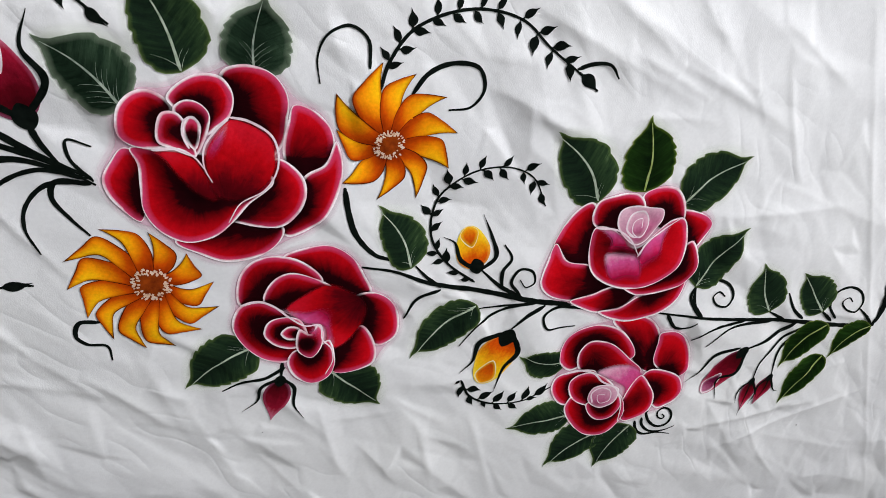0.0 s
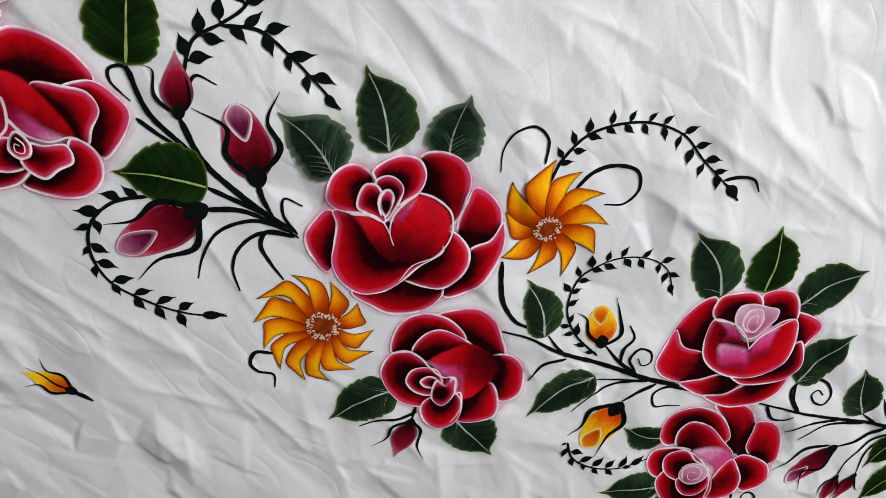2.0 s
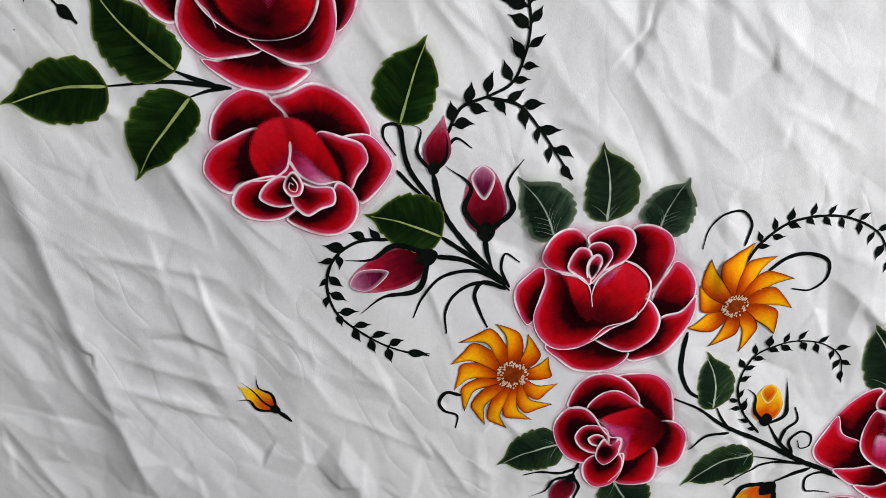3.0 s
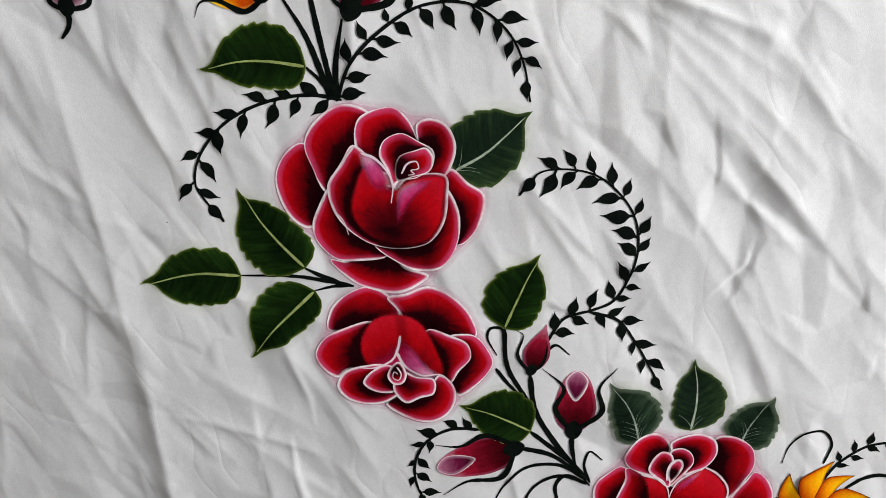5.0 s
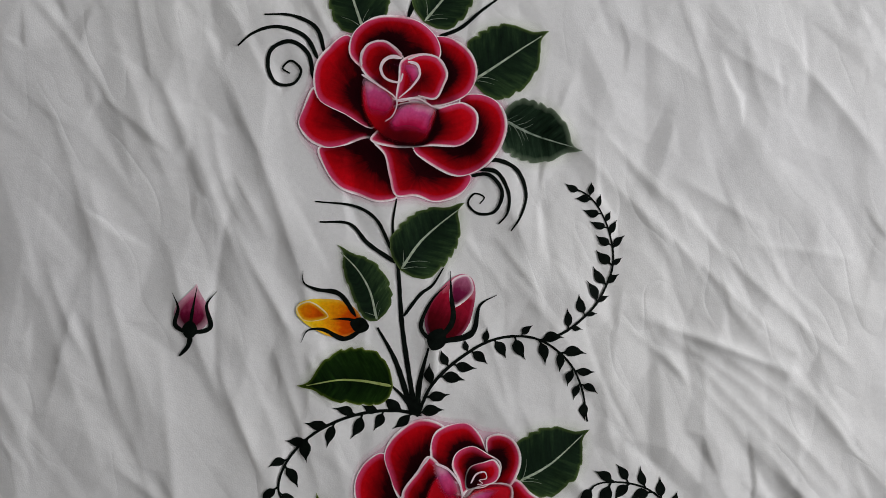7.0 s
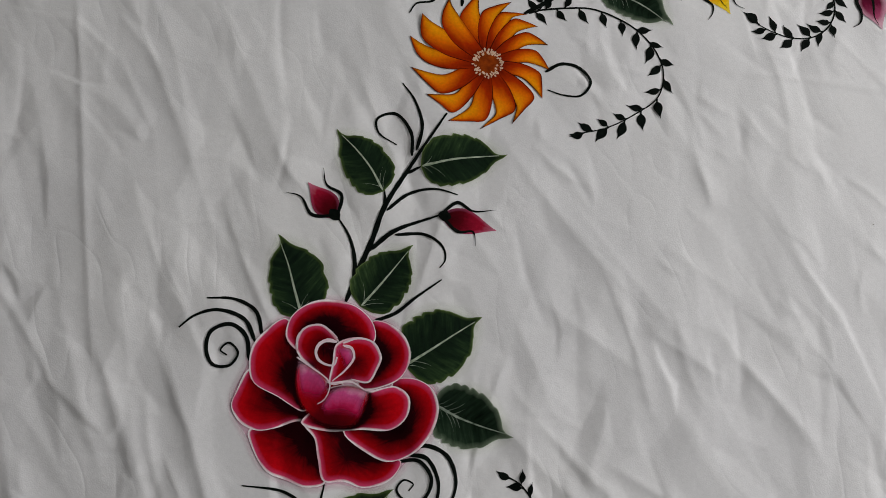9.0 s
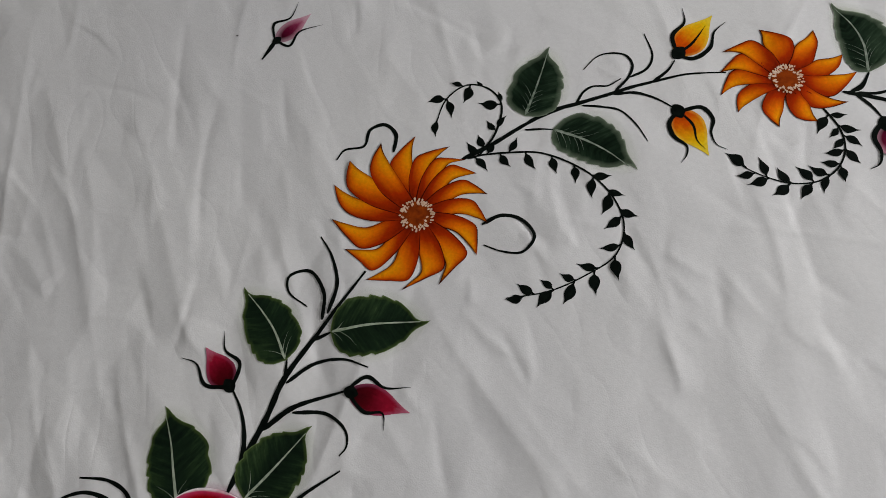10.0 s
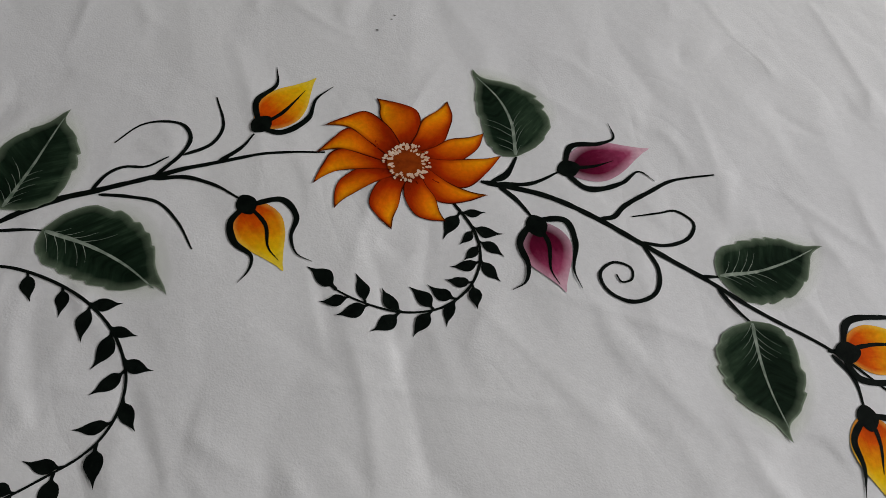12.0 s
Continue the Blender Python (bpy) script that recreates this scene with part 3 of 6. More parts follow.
def mesh_object(name, verts, faces, mat, origin=(0, 0, 0), smooth=True):
    me = bpy.data.meshes.new(name)
    me.from_pydata(verts, [], faces)
    me.materials.append(mat)
    me.shade_smooth() if smooth else None
    ob = new(name, me)
    ob.location = origin
    return ob


# ---- unseen room added round the cloth ----
def box(name, lo, hi, mat, label, kind="structure", category=""):
    bm = bmesh.new()
    bmesh.ops.create_cube(bm, size=1.0)
    size, mid = Vector(hi) - Vector(lo), (Vector(hi) + Vector(lo)) / 2
    for v in bm.verts:
        v.co = Vector((v.co.x * size.x, v.co.y * size.y, v.co.z * size.z))
    me = bpy.data.meshes.new(name)
    bm.to_mesh(me)
    bm.free()
    me.materials.append(mat)
    ob = new(name, me)
    ob.location = mid
    return tagged(ob, label, category, kind=kind)


LOW = float(HEIGHT.min()) - 0.001
RX0, RX1, RY0, RY1, RH = -2.4, 2.0, -2.8, 2.2, 2.5
box("floor", (RX0, RY0, LOW - 0.1), (RX1, RY1, LOW), TILE, "plain grey floor under the spread cloth", category="floor")
box("ceiling", (RX0, RY0, RH), (RX1, RY1, RH + 0.1), PLASTER, "unseen plain ceiling", category="ceiling")
box("wall_south", (RX0, RY0 - 0.15, LOW), (RX1, RY0, RH), PLASTER, "unseen plain plaster wall", category="wall")
box("wall_west", (RX0 - 0.15, RY0, LOW), (RX0, RY1, RH), PLASTER, "unseen plain plaster wall", category="wall")
box("wall_north", (RX0, RY1, LOW), (RX1, RY1 + 0.15, RH), PLASTER, "unseen plain plaster wall", category="wall")
WY0, WY1, WZ0, WZ1 = 0.0, 1.9, 0.45, 1.55
east = box("wall_east", (RX1, RY0, LOW), (RX1 + 0.15, WY0, RH), PLASTER, "unseen plaster wall beside the added window", category="wall")
for lo, hi in (((RX1, WY1, LOW), (RX1 + 0.15, RY1, RH)), ((RX1, WY0, LOW), (RX1 + 0.15, WY1, WZ0)), ((RX1, WY0, WZ1), (RX1 + 0.15, WY1, RH))):
    box("wall_east", lo, hi, PLASTER, "unseen plaster wall round the added window", category="wall")
# unseen window, added to give the daylight lamp an opening
window = tagged(new("added_window_1"), "unseen white-framed window, added to let daylight in", "window", kind="structure")
window.location = (RX1, WY0, WZ0)
for lo, hi in (((RX1 + 0.05, WY0, WZ0), (RX1 + 0.1, WY0 + 0.05, WZ1)), ((RX1 + 0.05, WY1 - 0.05, WZ0), (RX1 + 0.1, WY1, WZ1)),
               ((RX1 + 0.05, WY0 + 0.05, WZ0), (RX1 + 0.1, WY1 - 0.05, WZ0 + 0.05)), ((RX1 + 0.05, WY0 + 0.05, WZ1 - 0.05), (RX1 + 0.1, WY1 - 0.05, WZ1))):
    bar = box("added_window_frame", lo, hi, FRAME_PAINT, "")
    del bar["kind"]
    bar.location = bar.location - window.location
    bar.parent = window
# area lamp added in that opening; it lights the whole cloth
day = bpy.data.lights.new("added_window_light", "AREA")
day.shape, day.size, day.size_y, day.energy, day.color = "RECTANGLE", WY1 - WY0 - 0.12, WZ1 - WZ0 - 0.12, ADDED_WINDOW_POWER, ADDED_WINDOW_TINT
lamp = new("added_window_light", day)
lamp.matrix_world = look((RX1 + 0.04, (WY0 + WY1) / 2, (WZ0 + WZ1) / 2), (0, (WY0 + WY1) / 2, (WZ0 + WZ1) / 2 - 0.3))

# ---- the cloth ----
gx, gy = np.meshgrid(X0 + STEP * np.arange(NX), Y0 + STEP * np.arange(NY), indexing="ij")
verts = np.stack([gx, gy, HEIGHT], -1).reshape(-1, 3)
idx = np.arange(NX * NY).reshape(NX, NY)
quads = np.stack([idx[:-1, :-1], idx[1:, :-1], idx[1:, 1:], idx[:-1, 1:]], -1).reshape(-1, 4)
me = bpy.data.meshes.new("tablecloth")
me.vertices.add(len(verts))
me.vertices.foreach_set("co", verts.ravel())
me.loops.add(quads.size)
me.loops.foreach_set("vertex_index", quads.ravel())
me.polygons.add(len(quads))
me.polygons.foreach_set("loop_start", np.arange(0, quads.size, 4))
me.update(calc_edges=True)
me.shade_smooth()
me.materials.append(FABRIC)
cloth = tagged(new("tablecloth", me), "creased white cotton tablecloth hand-painted with roses and vines", "tablecloth")


# ---- brushwork: every stroke is a thin skin of paint that follows the cloth ----
def curve(points, closed=False, gap=2.5):
    """Smooth line through points in millimetres, as even steps."""
    p = np.array(points, float)
    n = len(p)
    out = []
    for i in range(n if closed else n - 1):
        if closed:
            a, b, c, d = p[i - 1], p[i], p[(i + 1) % n], p[(i + 2) % n]
        else:
            b, c = p[i], p[i + 1]
            a = p[i - 1] if i else 2 * b - c
            d = p[i + 2] if i + 2 < n else 2 * c - b
        k = max(2, int(np.ceil(np.linalg.norm(c - b) / gap)))
        s = (np.arange(k) / k)[:, None]
        t0, t1 = np.linalg.norm(b - a) ** 0.5 + 1e-6, np.linalg.norm(c - b) ** 0.5 + 1e-6
        t2 = np.linalg.norm(d - c) ** 0.5 + 1e-6
        m1 = (c - b) - t1 * ((c - a) / (t0 + t1) - (b - a) / t0)
        m2 = (c - b) + t1 * ((d - c) / t2 - (d - b) / (t1 + t2))
        out.append(b + s * m1 + s ** 2 * (3 * (c - b) - 2 * m1 - m2) + s ** 3 * (m1 + m2 - 2 * (c - b)))
    if not closed:
        out.append(p[-1:])
    return np.concatenate(out)


def edge_distance(q, line):
    a, b = line, np.roll(line, -1, 0)
    ab = b - a
    t = np.clip(((q[:, None] - a) * ab).sum(-1) / ((ab ** 2).sum(-1) + 1e-9), 0, 1)
    return np.linalg.norm(q[:, None] - (a + t[..., None] * ab), axis=-1).min(1)


def inside(q, line):
    a, b = line, np.roll(line, -1, 0)
    x, y = q[:, :1], q[:, 1:]
    hit = ((a[:, 1] > y) != (b[:, 1] > y)) & (x < (b[:, 0] - a[:, 0]) * (y - a[:, 1]) / (b[:, 1] - a[:, 1] + 1e-12) + a[:, 0])
    return hit.sum(1) % 2 == 1


def fill(line, gap=2.8, rings=(1.1, 2.4)):
    """Triangles inside a closed line, with points near the edge so that edge colours stay crisp."""
    from mathutils.geometry import delaunay_2d_cdt
    lo, hi = line.min(0), line.max(0)
    gx, gy = np.meshgrid(np.arange(lo[0], hi[0], gap), np.arange(lo[1], hi[1], gap * 0.87))
    gx[1::2] += gap / 2
    q = np.stack([gx.ravel(), gy.ravel()], 1)
    turn = np.roll(line, -1, 0) - np.roll(line, 1, 0)
    side = np.stack([-turn[:, 1], turn[:, 0]], 1) / (np.linalg.norm(turn, axis=1, keepdims=True) + 1e-9)
    last = max(rings) if rings else 0.0
    keep = [q[inside(q, line) & (edge_distance(q, line) > last + gap * 0.3)]] if len(q) else []
    for r in rings:
        for s in (1, -1):
            c = line + side * r * s
            keep.append(c[inside(c, line) & (edge_distance(c, line) > r * 0.93)])
    q = np.concatenate([line] + keep)
    n = len(line)
    v, e, f, *_ = delaunay_2d_cdt([Vector(p) for p in q], [(i, (i + 1) % n) for i in range(n)], [], 1, 1e-4)
    return np.array([(p[0], p[1]) for p in v]), [tuple(t) for t in f]


THIN = 0.6            # coats lie this much closer than their order numbers say


def skin(name, q, faces, lift, mat, parent, rim=None, fade=None, chance=0.5, label="", stroke=None):
    """Lays paint given in millimetres on the cloth, lift millimetres above it."""
    p = np.column_stack([q / 1000, level(q[:, 0] / 1000, q[:, 1] / 1000) + THIN * lift / 1000])
    ups = sum(1 if (p[b][0] - p[a][0]) * (p[c][1] - p[a][1]) - (p[b][1] - p[a][1]) * (p[c][0] - p[a][0]) > 0 else -1 for a, b, c, *_ in faces)
    if ups < 0:
        faces = [f[::-1] for f in faces]
    origin = p.mean(0)
    ob = mesh_object(name, p - origin, faces, mat, origin)
    if rim is not None:
        tone = ob.data.attributes.new("tone", "FLOAT_COLOR", "POINT")
        tone.data.foreach_set("color", np.column_stack([np.clip(rim / 12, 0, 1), np.clip(fade, 0, 1), np.full(len(q), chance), np.ones(len(q))]).ravel())
        way = q if stroke is None else stroke
        pull = ob.data.attributes.new("stroke", "FLOAT_VECTOR", "POINT")
        pull.data.foreach_set("vector", np.column_stack([way, np.full(len(q), 40.0 * chance)]).ravel())
    ob["spot"] = [float(c) for c in origin]
    ob.parent = parent
    base = parent.get("spot")
    ob.location = Vector(origin) - (Vector(base) if base else Vector((0, 0, 0)))
    return tagged(ob, label) if label else ob


def ribbon(points, w0, w1, gap=2.0, swell=0.0):
    """A brush stroke that thins from w0 to w1 millimetres."""
    c = curve(points, False, gap)
    turn = np.gradient(c, axis=0)
    side = np.stack([-turn[:, 1], turn[:, 0]], 1) / (np.linalg.norm(turn, axis=1, keepdims=True) + 1e-9)
    s = np.linspace(0, 1, len(c))
    half = ((w0 + (w1 - w0) * s) * (1 + swell * np.sin(np.pi * s)) * np.minimum(1, 0.45 + s * len(c) * gap / (2.5 * w0)) / 2 * (1 + 0.10 * np.sin(c[:, 0] * 0.45) * np.cos(c[:, 1] * 0.37)))[:, None]
    q = np.concatenate([c + side * half, c, c - side * half])
    n = len(c)
    faces = [(i, i + 1, n + i + 1, n + i) for i in range(n - 1)] + [(n + i, n + i + 1, 2 * n + i + 1, 2 * n + i) for i in range(n - 1)]
    return q, faces


def rose(cx, cy, label):
    """A painted rose; its ground tint is the part, its petals are added to it."""
    q = np.array([(cx + 9 * math.cos(a), cy + 9 * math.sin(a)) for a in np.linspace(0, 2 * math.pi, 24, endpoint=False)])
    line = q
    v, f = fill(line, 3.0, ())
    ob = skin("rose", v, f, 0.4, ROSE["red"], cloth, edge_distance(v, line), 0 * v[:, 0] + 0.4, 0.5, label)
    return {"ob": ob, "c": np.array((cx, cy)), "n": 0, "lines": [], "petals": []}


def fan(v, root, far):
    """Brush strokes that fan out from a root: millimetres across and along them."""
    d = v - root
    mid = d.mean(0) / np.linalg.norm(d.mean(0))
    turn = np.arctan2(mid[0] * d[:, 1] - mid[1] * d[:, 0], d @ mid)
    return np.column_stack([turn * far * 0.7, np.linalg.norm(d, axis=1)])


def petal(r, points, dark, style="red"):
    """Notes a petal; lay_petals paints them once all that lie over one another are known."""
    line = curve(np.array(points) + r["c"], True, 2.5)
    r["petals"].append((line, r["c"] + np.array(dark), style, r["n"]))
    r["n"] += 1
    r["lines"].append(line)


def lay_petals(r):
    """Each petal is dark where a later one lies over it and lit along its free lip."""
    for k, (line, root, style, order) in enumerate(r["petals"]):
        v, f = fill(line)
        if style == "red":
            root = root + 0.6 * (root - line.mean(0))
        d = np.linalg.norm(v - root, axis=1)
        far = np.percentile(d, 92)
        fade = (d / far) ** 1.2
        over = [p[0] for p in r["petals"][k + 1:] if p[2] != "pink"]
        if style == "red" and over:
            gap, lip = np.full(len(v), 1e3), np.full(len(line), 1e3)
            for other in over:
                gap = np.minimum(gap, np.where(inside(v, other), 0.0, edge_distance(v, other)))
                lip = np.minimum(lip, np.where(inside(line, other), 0.0, edge_distance(line, other)))
            free = line[lip > 3.0]
            if len(free) > 6:
                reach = np.linalg.norm(v[:, None] - free, axis=-1).min(1)
                fade = 0.42 * fade + 0.62 * gap / (gap + reach + 1e-6)
        elif style == "pink":
            near = np.percentile(d, 4)
            fade = np.clip((d - near) / (far - near), 0, 1) ** 0.9
        skin("petal", v, f, 0.66 + 0.055 * order, ROSE[style], r["ob"], edge_distance(v, line), fade, (k * 0.37) % 1, stroke=fan(v, root, far))


def swirl(r, points, width):
    q, f = ribbon(np.array(points) + r["c"], width, width * 0.35, 1.5)
    skin("highlight", q, f, 0.66 + 0.055 * r["n"], SPIRAL, r["ob"], label="thin white painted highlight")
    r["n"] += 0.3


def halo(r, spread=5.0):
    """Lays the petals, and the pink blush that bleeds past the outer ones."""
    lay_petals(r)
    p = np.concatenate(r["lines"]) - r["c"]
    a, d = np.arctan2(p[:, 1], p[:, 0]), np.linalg.norm(p, axis=1)
    angles = np.linspace(-np.pi, np.pi, 72, endpoint=False)
    reach = np.array([d[np.abs((a - t + np.pi) % (2 * np.pi) - np.pi) < 0.09].max(initial=20) for t in angles])
    reach = (np.roll(reach, 1) + 2 * reach + np.roll(reach, -1)) / 4 + spread
    line = curve(np.stack([reach * np.cos(angles), reach * np.sin(angles)], 1) + r["c"], True, 4)
    v, f = fill(line, 6.0, (3.0, 6.0, 9.0))
    skin("blush", v, f, 0.2, BLUSH, r["ob"], edge_distance(v, line) * 12 / (spread + 2), 0 * v[:, 0] + 1, label="soft pink blush round the petals")


def daisy(cx, cy, hub, label, hue, petals):
    """Pinwheel flower: a hub, curved petals given by tip, bulging edge and hollow edge, a ring of pale stamens."""
    c = np.array((cx, cy))
    ring = [c + hub * 0.9 * np.array((math.cos(a), math.sin(a))) for a in np.linspace(0, 2 * math.pi, 28, endpoint=False)]
    v, f = fill(np.array(ring), 3.0, ())
    ob = skin("orange_flower", v, f, 1.15, HUB, cloth, label=label)
    for k, (tx, ty, bx, by, hx, hy) in enumerate(petals):
        tip, bulge, hollow = np.array((tx, ty)), np.array((bx, by)), np.array((hx, hy))
        spine = (bulge + hollow) / 2
        spine = spine / np.linalg.norm(spine)
        side = bulge - hollow
        side = side - (side @ spine) * spine
        side = side / np.linalg.norm(side)
        foot = 0.62 * hub * spine
        wide = 0.10 * np.linalg.norm(tip)
        bulge = bulge + side * 1.0
        outer = curve([foot + side * hub * 0.42, bulge + 0.45 * (foot + side * hub * 0.5 - bulge) + side * 0.55 * wide, bulge, tip + 0.45 * (bulge - tip) + side * 0.55 * wide, tip], False, 1.8)
        inner = curve([tip, tip + 0.42 * (hollow - tip) + side * 0.12 * wide, hollow - side * 0.8, hollow + 0.5 * (foot - hollow) - side * 0.42 * wide, foot - side * hub * 0.42], False, 1.8)
        line = np.concatenate([outer, inner[1:]]) + c
        v, f = fill(line, 3.2, (0.8, 2.0))
        way = np.linalg.norm(v - c, axis=1)
        to_outer = np.linalg.norm(v[:, None] - (outer + c), axis=-1).min(1)
        to_inner = np.linalg.norm(v[:, None] - (inner + c), axis=-1).min(1)
        sheen = to_outer / (to_outer + to_inner + 1e-6)          # the bulging edge is painted darker
        length = np.linalg.norm(tip)
        fade = np.clip((way - 0.85 * hub) / (0.62 * length), 0, 1) * np.clip(0.18 + 1.1 * sheen, 0, 1)
        skin("petal", v, f, 0.42 + 0.03 * k, ORANGE[hue], ob, edge_distance(v, line), fade, (k * 0.37) % 1, stroke=np.column_stack([(v - c) @ side, way]))
    rng = np.random.default_rng(int(abs(cx)) + 3)
    q, faces = [], []
    for k in range(104):      # cream dots crowd round the hub
        a, rad, size = rng.uniform(0, 2 * math.pi), hub * rng.uniform(0.66, 1.06), hub * rng.uniform(0.04, 0.075)
        m = c + rad * np.array((math.cos(a), math.sin(a)))
        b = len(q)
        long = np.array((math.cos(a), math.sin(a)))
        for j in range(6):
            t = j * math.pi / 3
            q.append(m + long * size * 1.5 * math.cos(t) + np.array((-long[1], long[0])) * size * math.sin(t))
        faces.append(tuple(range(b, b + 6)))
    skin("stamens", np.array(q), faces, 1.3, SEED, ob, label="ring of cream painted stamen dots")


def leaf(base, tip, wl, wr, tone, bend):
    """Serrated leaf from base to tip; wl and wr are its half widths against its length."""
    base, tip, wl, wr = np.array(base), np.array(tip), 1.03 * wl, 1.03 * wr
    length = np.linalg.norm(tip - base)
    ax = (tip - base) / length
    up = np.array((-ax[1], ax[0]))
    rng = np.random.default_rng(int(abs(base[0] * 7 + base[1] * 3)) % 9999)
    teeth = rng.uniform(5.0, 7.0)
    s = np.linspace(0, 1, 56)
    body = np.interp(s, [0, 0.03, 0.09, 0.18, 0.30, 0.42, 0.54, 0.64, 0.73, 0.80, 0.85, 0.90, 0.95, 1.0], [0.0, 0.45, 0.76, 0.94, 1.0, 0.99, 0.93, 0.81, 0.62, 0.38, 0.19, 0.10, 0.055, 0.0])

    def edge(width, phase):
        saw = (s * teeth + phase + 0.35 * np.sin(s * 9 + 7 * phase)) % 1.0
        lobe = np.sqrt(np.clip(1 - saw, 0, 1)) * np.clip(saw * 6, 0, 1)
        e = body * width * (0.95 + 0.12 * (lobe - 0.6) * np.clip(s * 6, 0, 1) * np.clip((0.92 - s) * 6, 0, 1))
        return e * length
    hook = rng.choice((-1, 1)) * rng.uniform(0.25, 0.6)
    mid = base + np.outer(s * length, ax) + np.outer((np.sin(np.pi * s) * bend + hook * np.clip(s - 0.8, 0, 1) * (1 - s) * 5.0) * length, up)
    q1, q2 = mid + np.outer(edge(wl, rng.random()), up), mid - np.outer(edge(wr, rng.random()), up)
    line = np.concatenate([q1, q2[-2:0:-1]])
    v, f = fill(line, 2.8, (0.9, 2.2))
    rim = edge_distance(v, line)
    along = (v - base) @ ax / length
    off = np.abs((v - base) @ up) / (length * max(wl, wr))
    rays = 0.5 + 0.5 * np.sin((along - 0.5 * off) * 36 + 3 * rng.random())
    half = 0.5 + 0.5 * np.tanh(((v - base) @ up) / (0.10 * length)) * (1 if rng.random() < 0.5 else -1)
    fade = 0.12 + 0.38 * off + 0.10 * rays * np.clip(off * 2, 0, 1) + 0.26 * half * (1 - along)
    far = np.abs((v - base) @ up)
    brushed = np.column_stack([along * length - 0.6 * far, far])
    ob = skin("leaf", v, f, 0.50, LEAF[tone], cloth, rim, fade, rng.random(), stroke=brushed, label=
              {"deep": "dark green painted leaf with serrated edge and pale vein", "lime": "green painted leaf with yellow-green edge and vein", "pale": "grey-green painted leaf with pale brushed edge"}[tone])
    arch = rng.uniform(-0.05, 0.05)
    spine = [base + ax * length * 0.02, base + ax * length * 0.35 + up * length * (arch + bend), base + ax * length * 0.62 + up * length * (0.7 * arch + bend), base + ax * length * 0.9]
    q, f = ribbon(spine, length * 0.032, length * 0.008, 2.0)
    q, f = [q], list(f)
    for k in range({"lime": 0, "deep": 3, "pale": 9}[tone]):      # side veins brushed out from the spine
        at, flip = 0.02 + 0.034 * k + rng.uniform(-0.01, 0.01), (1 if k % 2 else -1)
        foot = base + ax * length * at + up * length * (arch + bend) * min(1, at / 0.35)
        reach = length * rng.uniform(0.09, 0.22)
        p, g = ribbon([foot, foot + ax * reach * 0.55 + up * flip * reach * 0.42, foot + ax * reach * 0.95 + up * flip * reach * 0.9], length * 0.0055, length * 0.001, 2.0)
        n = sum(len(t) for t in q)
        q.append(p)
        f += [tuple(i + n for i in t) for t in g]
    skin("vein", np.concatenate(q), f, 0.57, VEIN[tone], ob)
    grow = curve([base - ax * length * 0.04, base + ax * length * 0.3 + up * length * (wl + bend + 0.07), base + ax * length * 0.7 + up * length * (wl * 0.85 + bend + 0.05), tip + ax * length * 0.02,
                  base + ax * length * 0.7 - up * length * (wr * 0.85 - bend + 0.05), base + ax * length * 0.3 - up * length * (wr - bend + 0.07)], True, 4)
    v, f = fill(grow, 6.0, (2.5, 5.0))
    skin("blush", v, f, 0.16, MOSS, ob, edge_distance(v, grow) * 12 / (length * 0.12), 0 * v[:, 0] + 1, label="soft green blush round the leaf")


def speck(x, y, size):
    line = np.array([(x + size * math.cos(a) * (1 + 0.3 * math.sin(3 * a)), y + 0.7 * size * math.sin(a)) for a in np.linspace(0, 2 * math.pi, 10, endpoint=False)])
    v, f = fill(line, 3.0, ())
    skin("speck", v, f, 0.3, SMUDGE, cloth, label="tiny grey paint speck on the cotton")


def stem(points, w0, w1):
    q, f = ribbon(points, 1.25 * w0, 1.3 * w1, 2.0, 0.3)
    skin("stem", q, f, 0.30, BLACK, cloth, label="thin black-green painted stem")


def vine(points, width, leaflets):
    """Curling vine; leaflets are (way along it, tip), in millimetres."""
    q, f = ribbon(points, width, width * 0.5)
    ob = skin("vine", q, f, 0.31, BLACK, cloth, label="black-green painted vine with small pointed leaflets")
    c = curve(points, False, 1.0)
    rng = np.random.default_rng(int(abs(points[0][0])) + 11)
    for way, x, y in leaflets:
        foot = c[int(round(way * (len(c) - 1)))]
        ax = np.array((x, y)) - foot
        ln = np.linalg.norm(ax)
        ax = ax / ln
        up = np.array((-ax[1], ax[0]))
        stalk, belly = rng.uniform(0.10, 0.16), rng.uniform(0.185, 0.235)
        shape = [(0, 0.045), (stalk, 0.04), (0.27, 0.78 * belly), (0.44, belly), (0.62, 0.76 * belly), (0.79, 0.27 * belly), (0.9, 0.022), (1.0, 0.0)]
        bow = rng.uniform(0.03, 0.10) * rng.choice((-1, 1))
        # the brush sways out and comes back to the tip
        top = [foot + ax * s * ln + up * (w + bow * math.sin(math.pi * s)) * ln for s, w in shape]
        low = [foot + ax * s * ln + up * (-w * rng.uniform(0.85, 1.1) + bow * math.sin(math.pi * s)) * ln for s, w in shape[-2::-1]]
        line = curve(top + low, True, 1.4)
        v, f = fill(line, 3.5, ())
        skin("leaflet", v, f, 0.33, BLACK, ob)


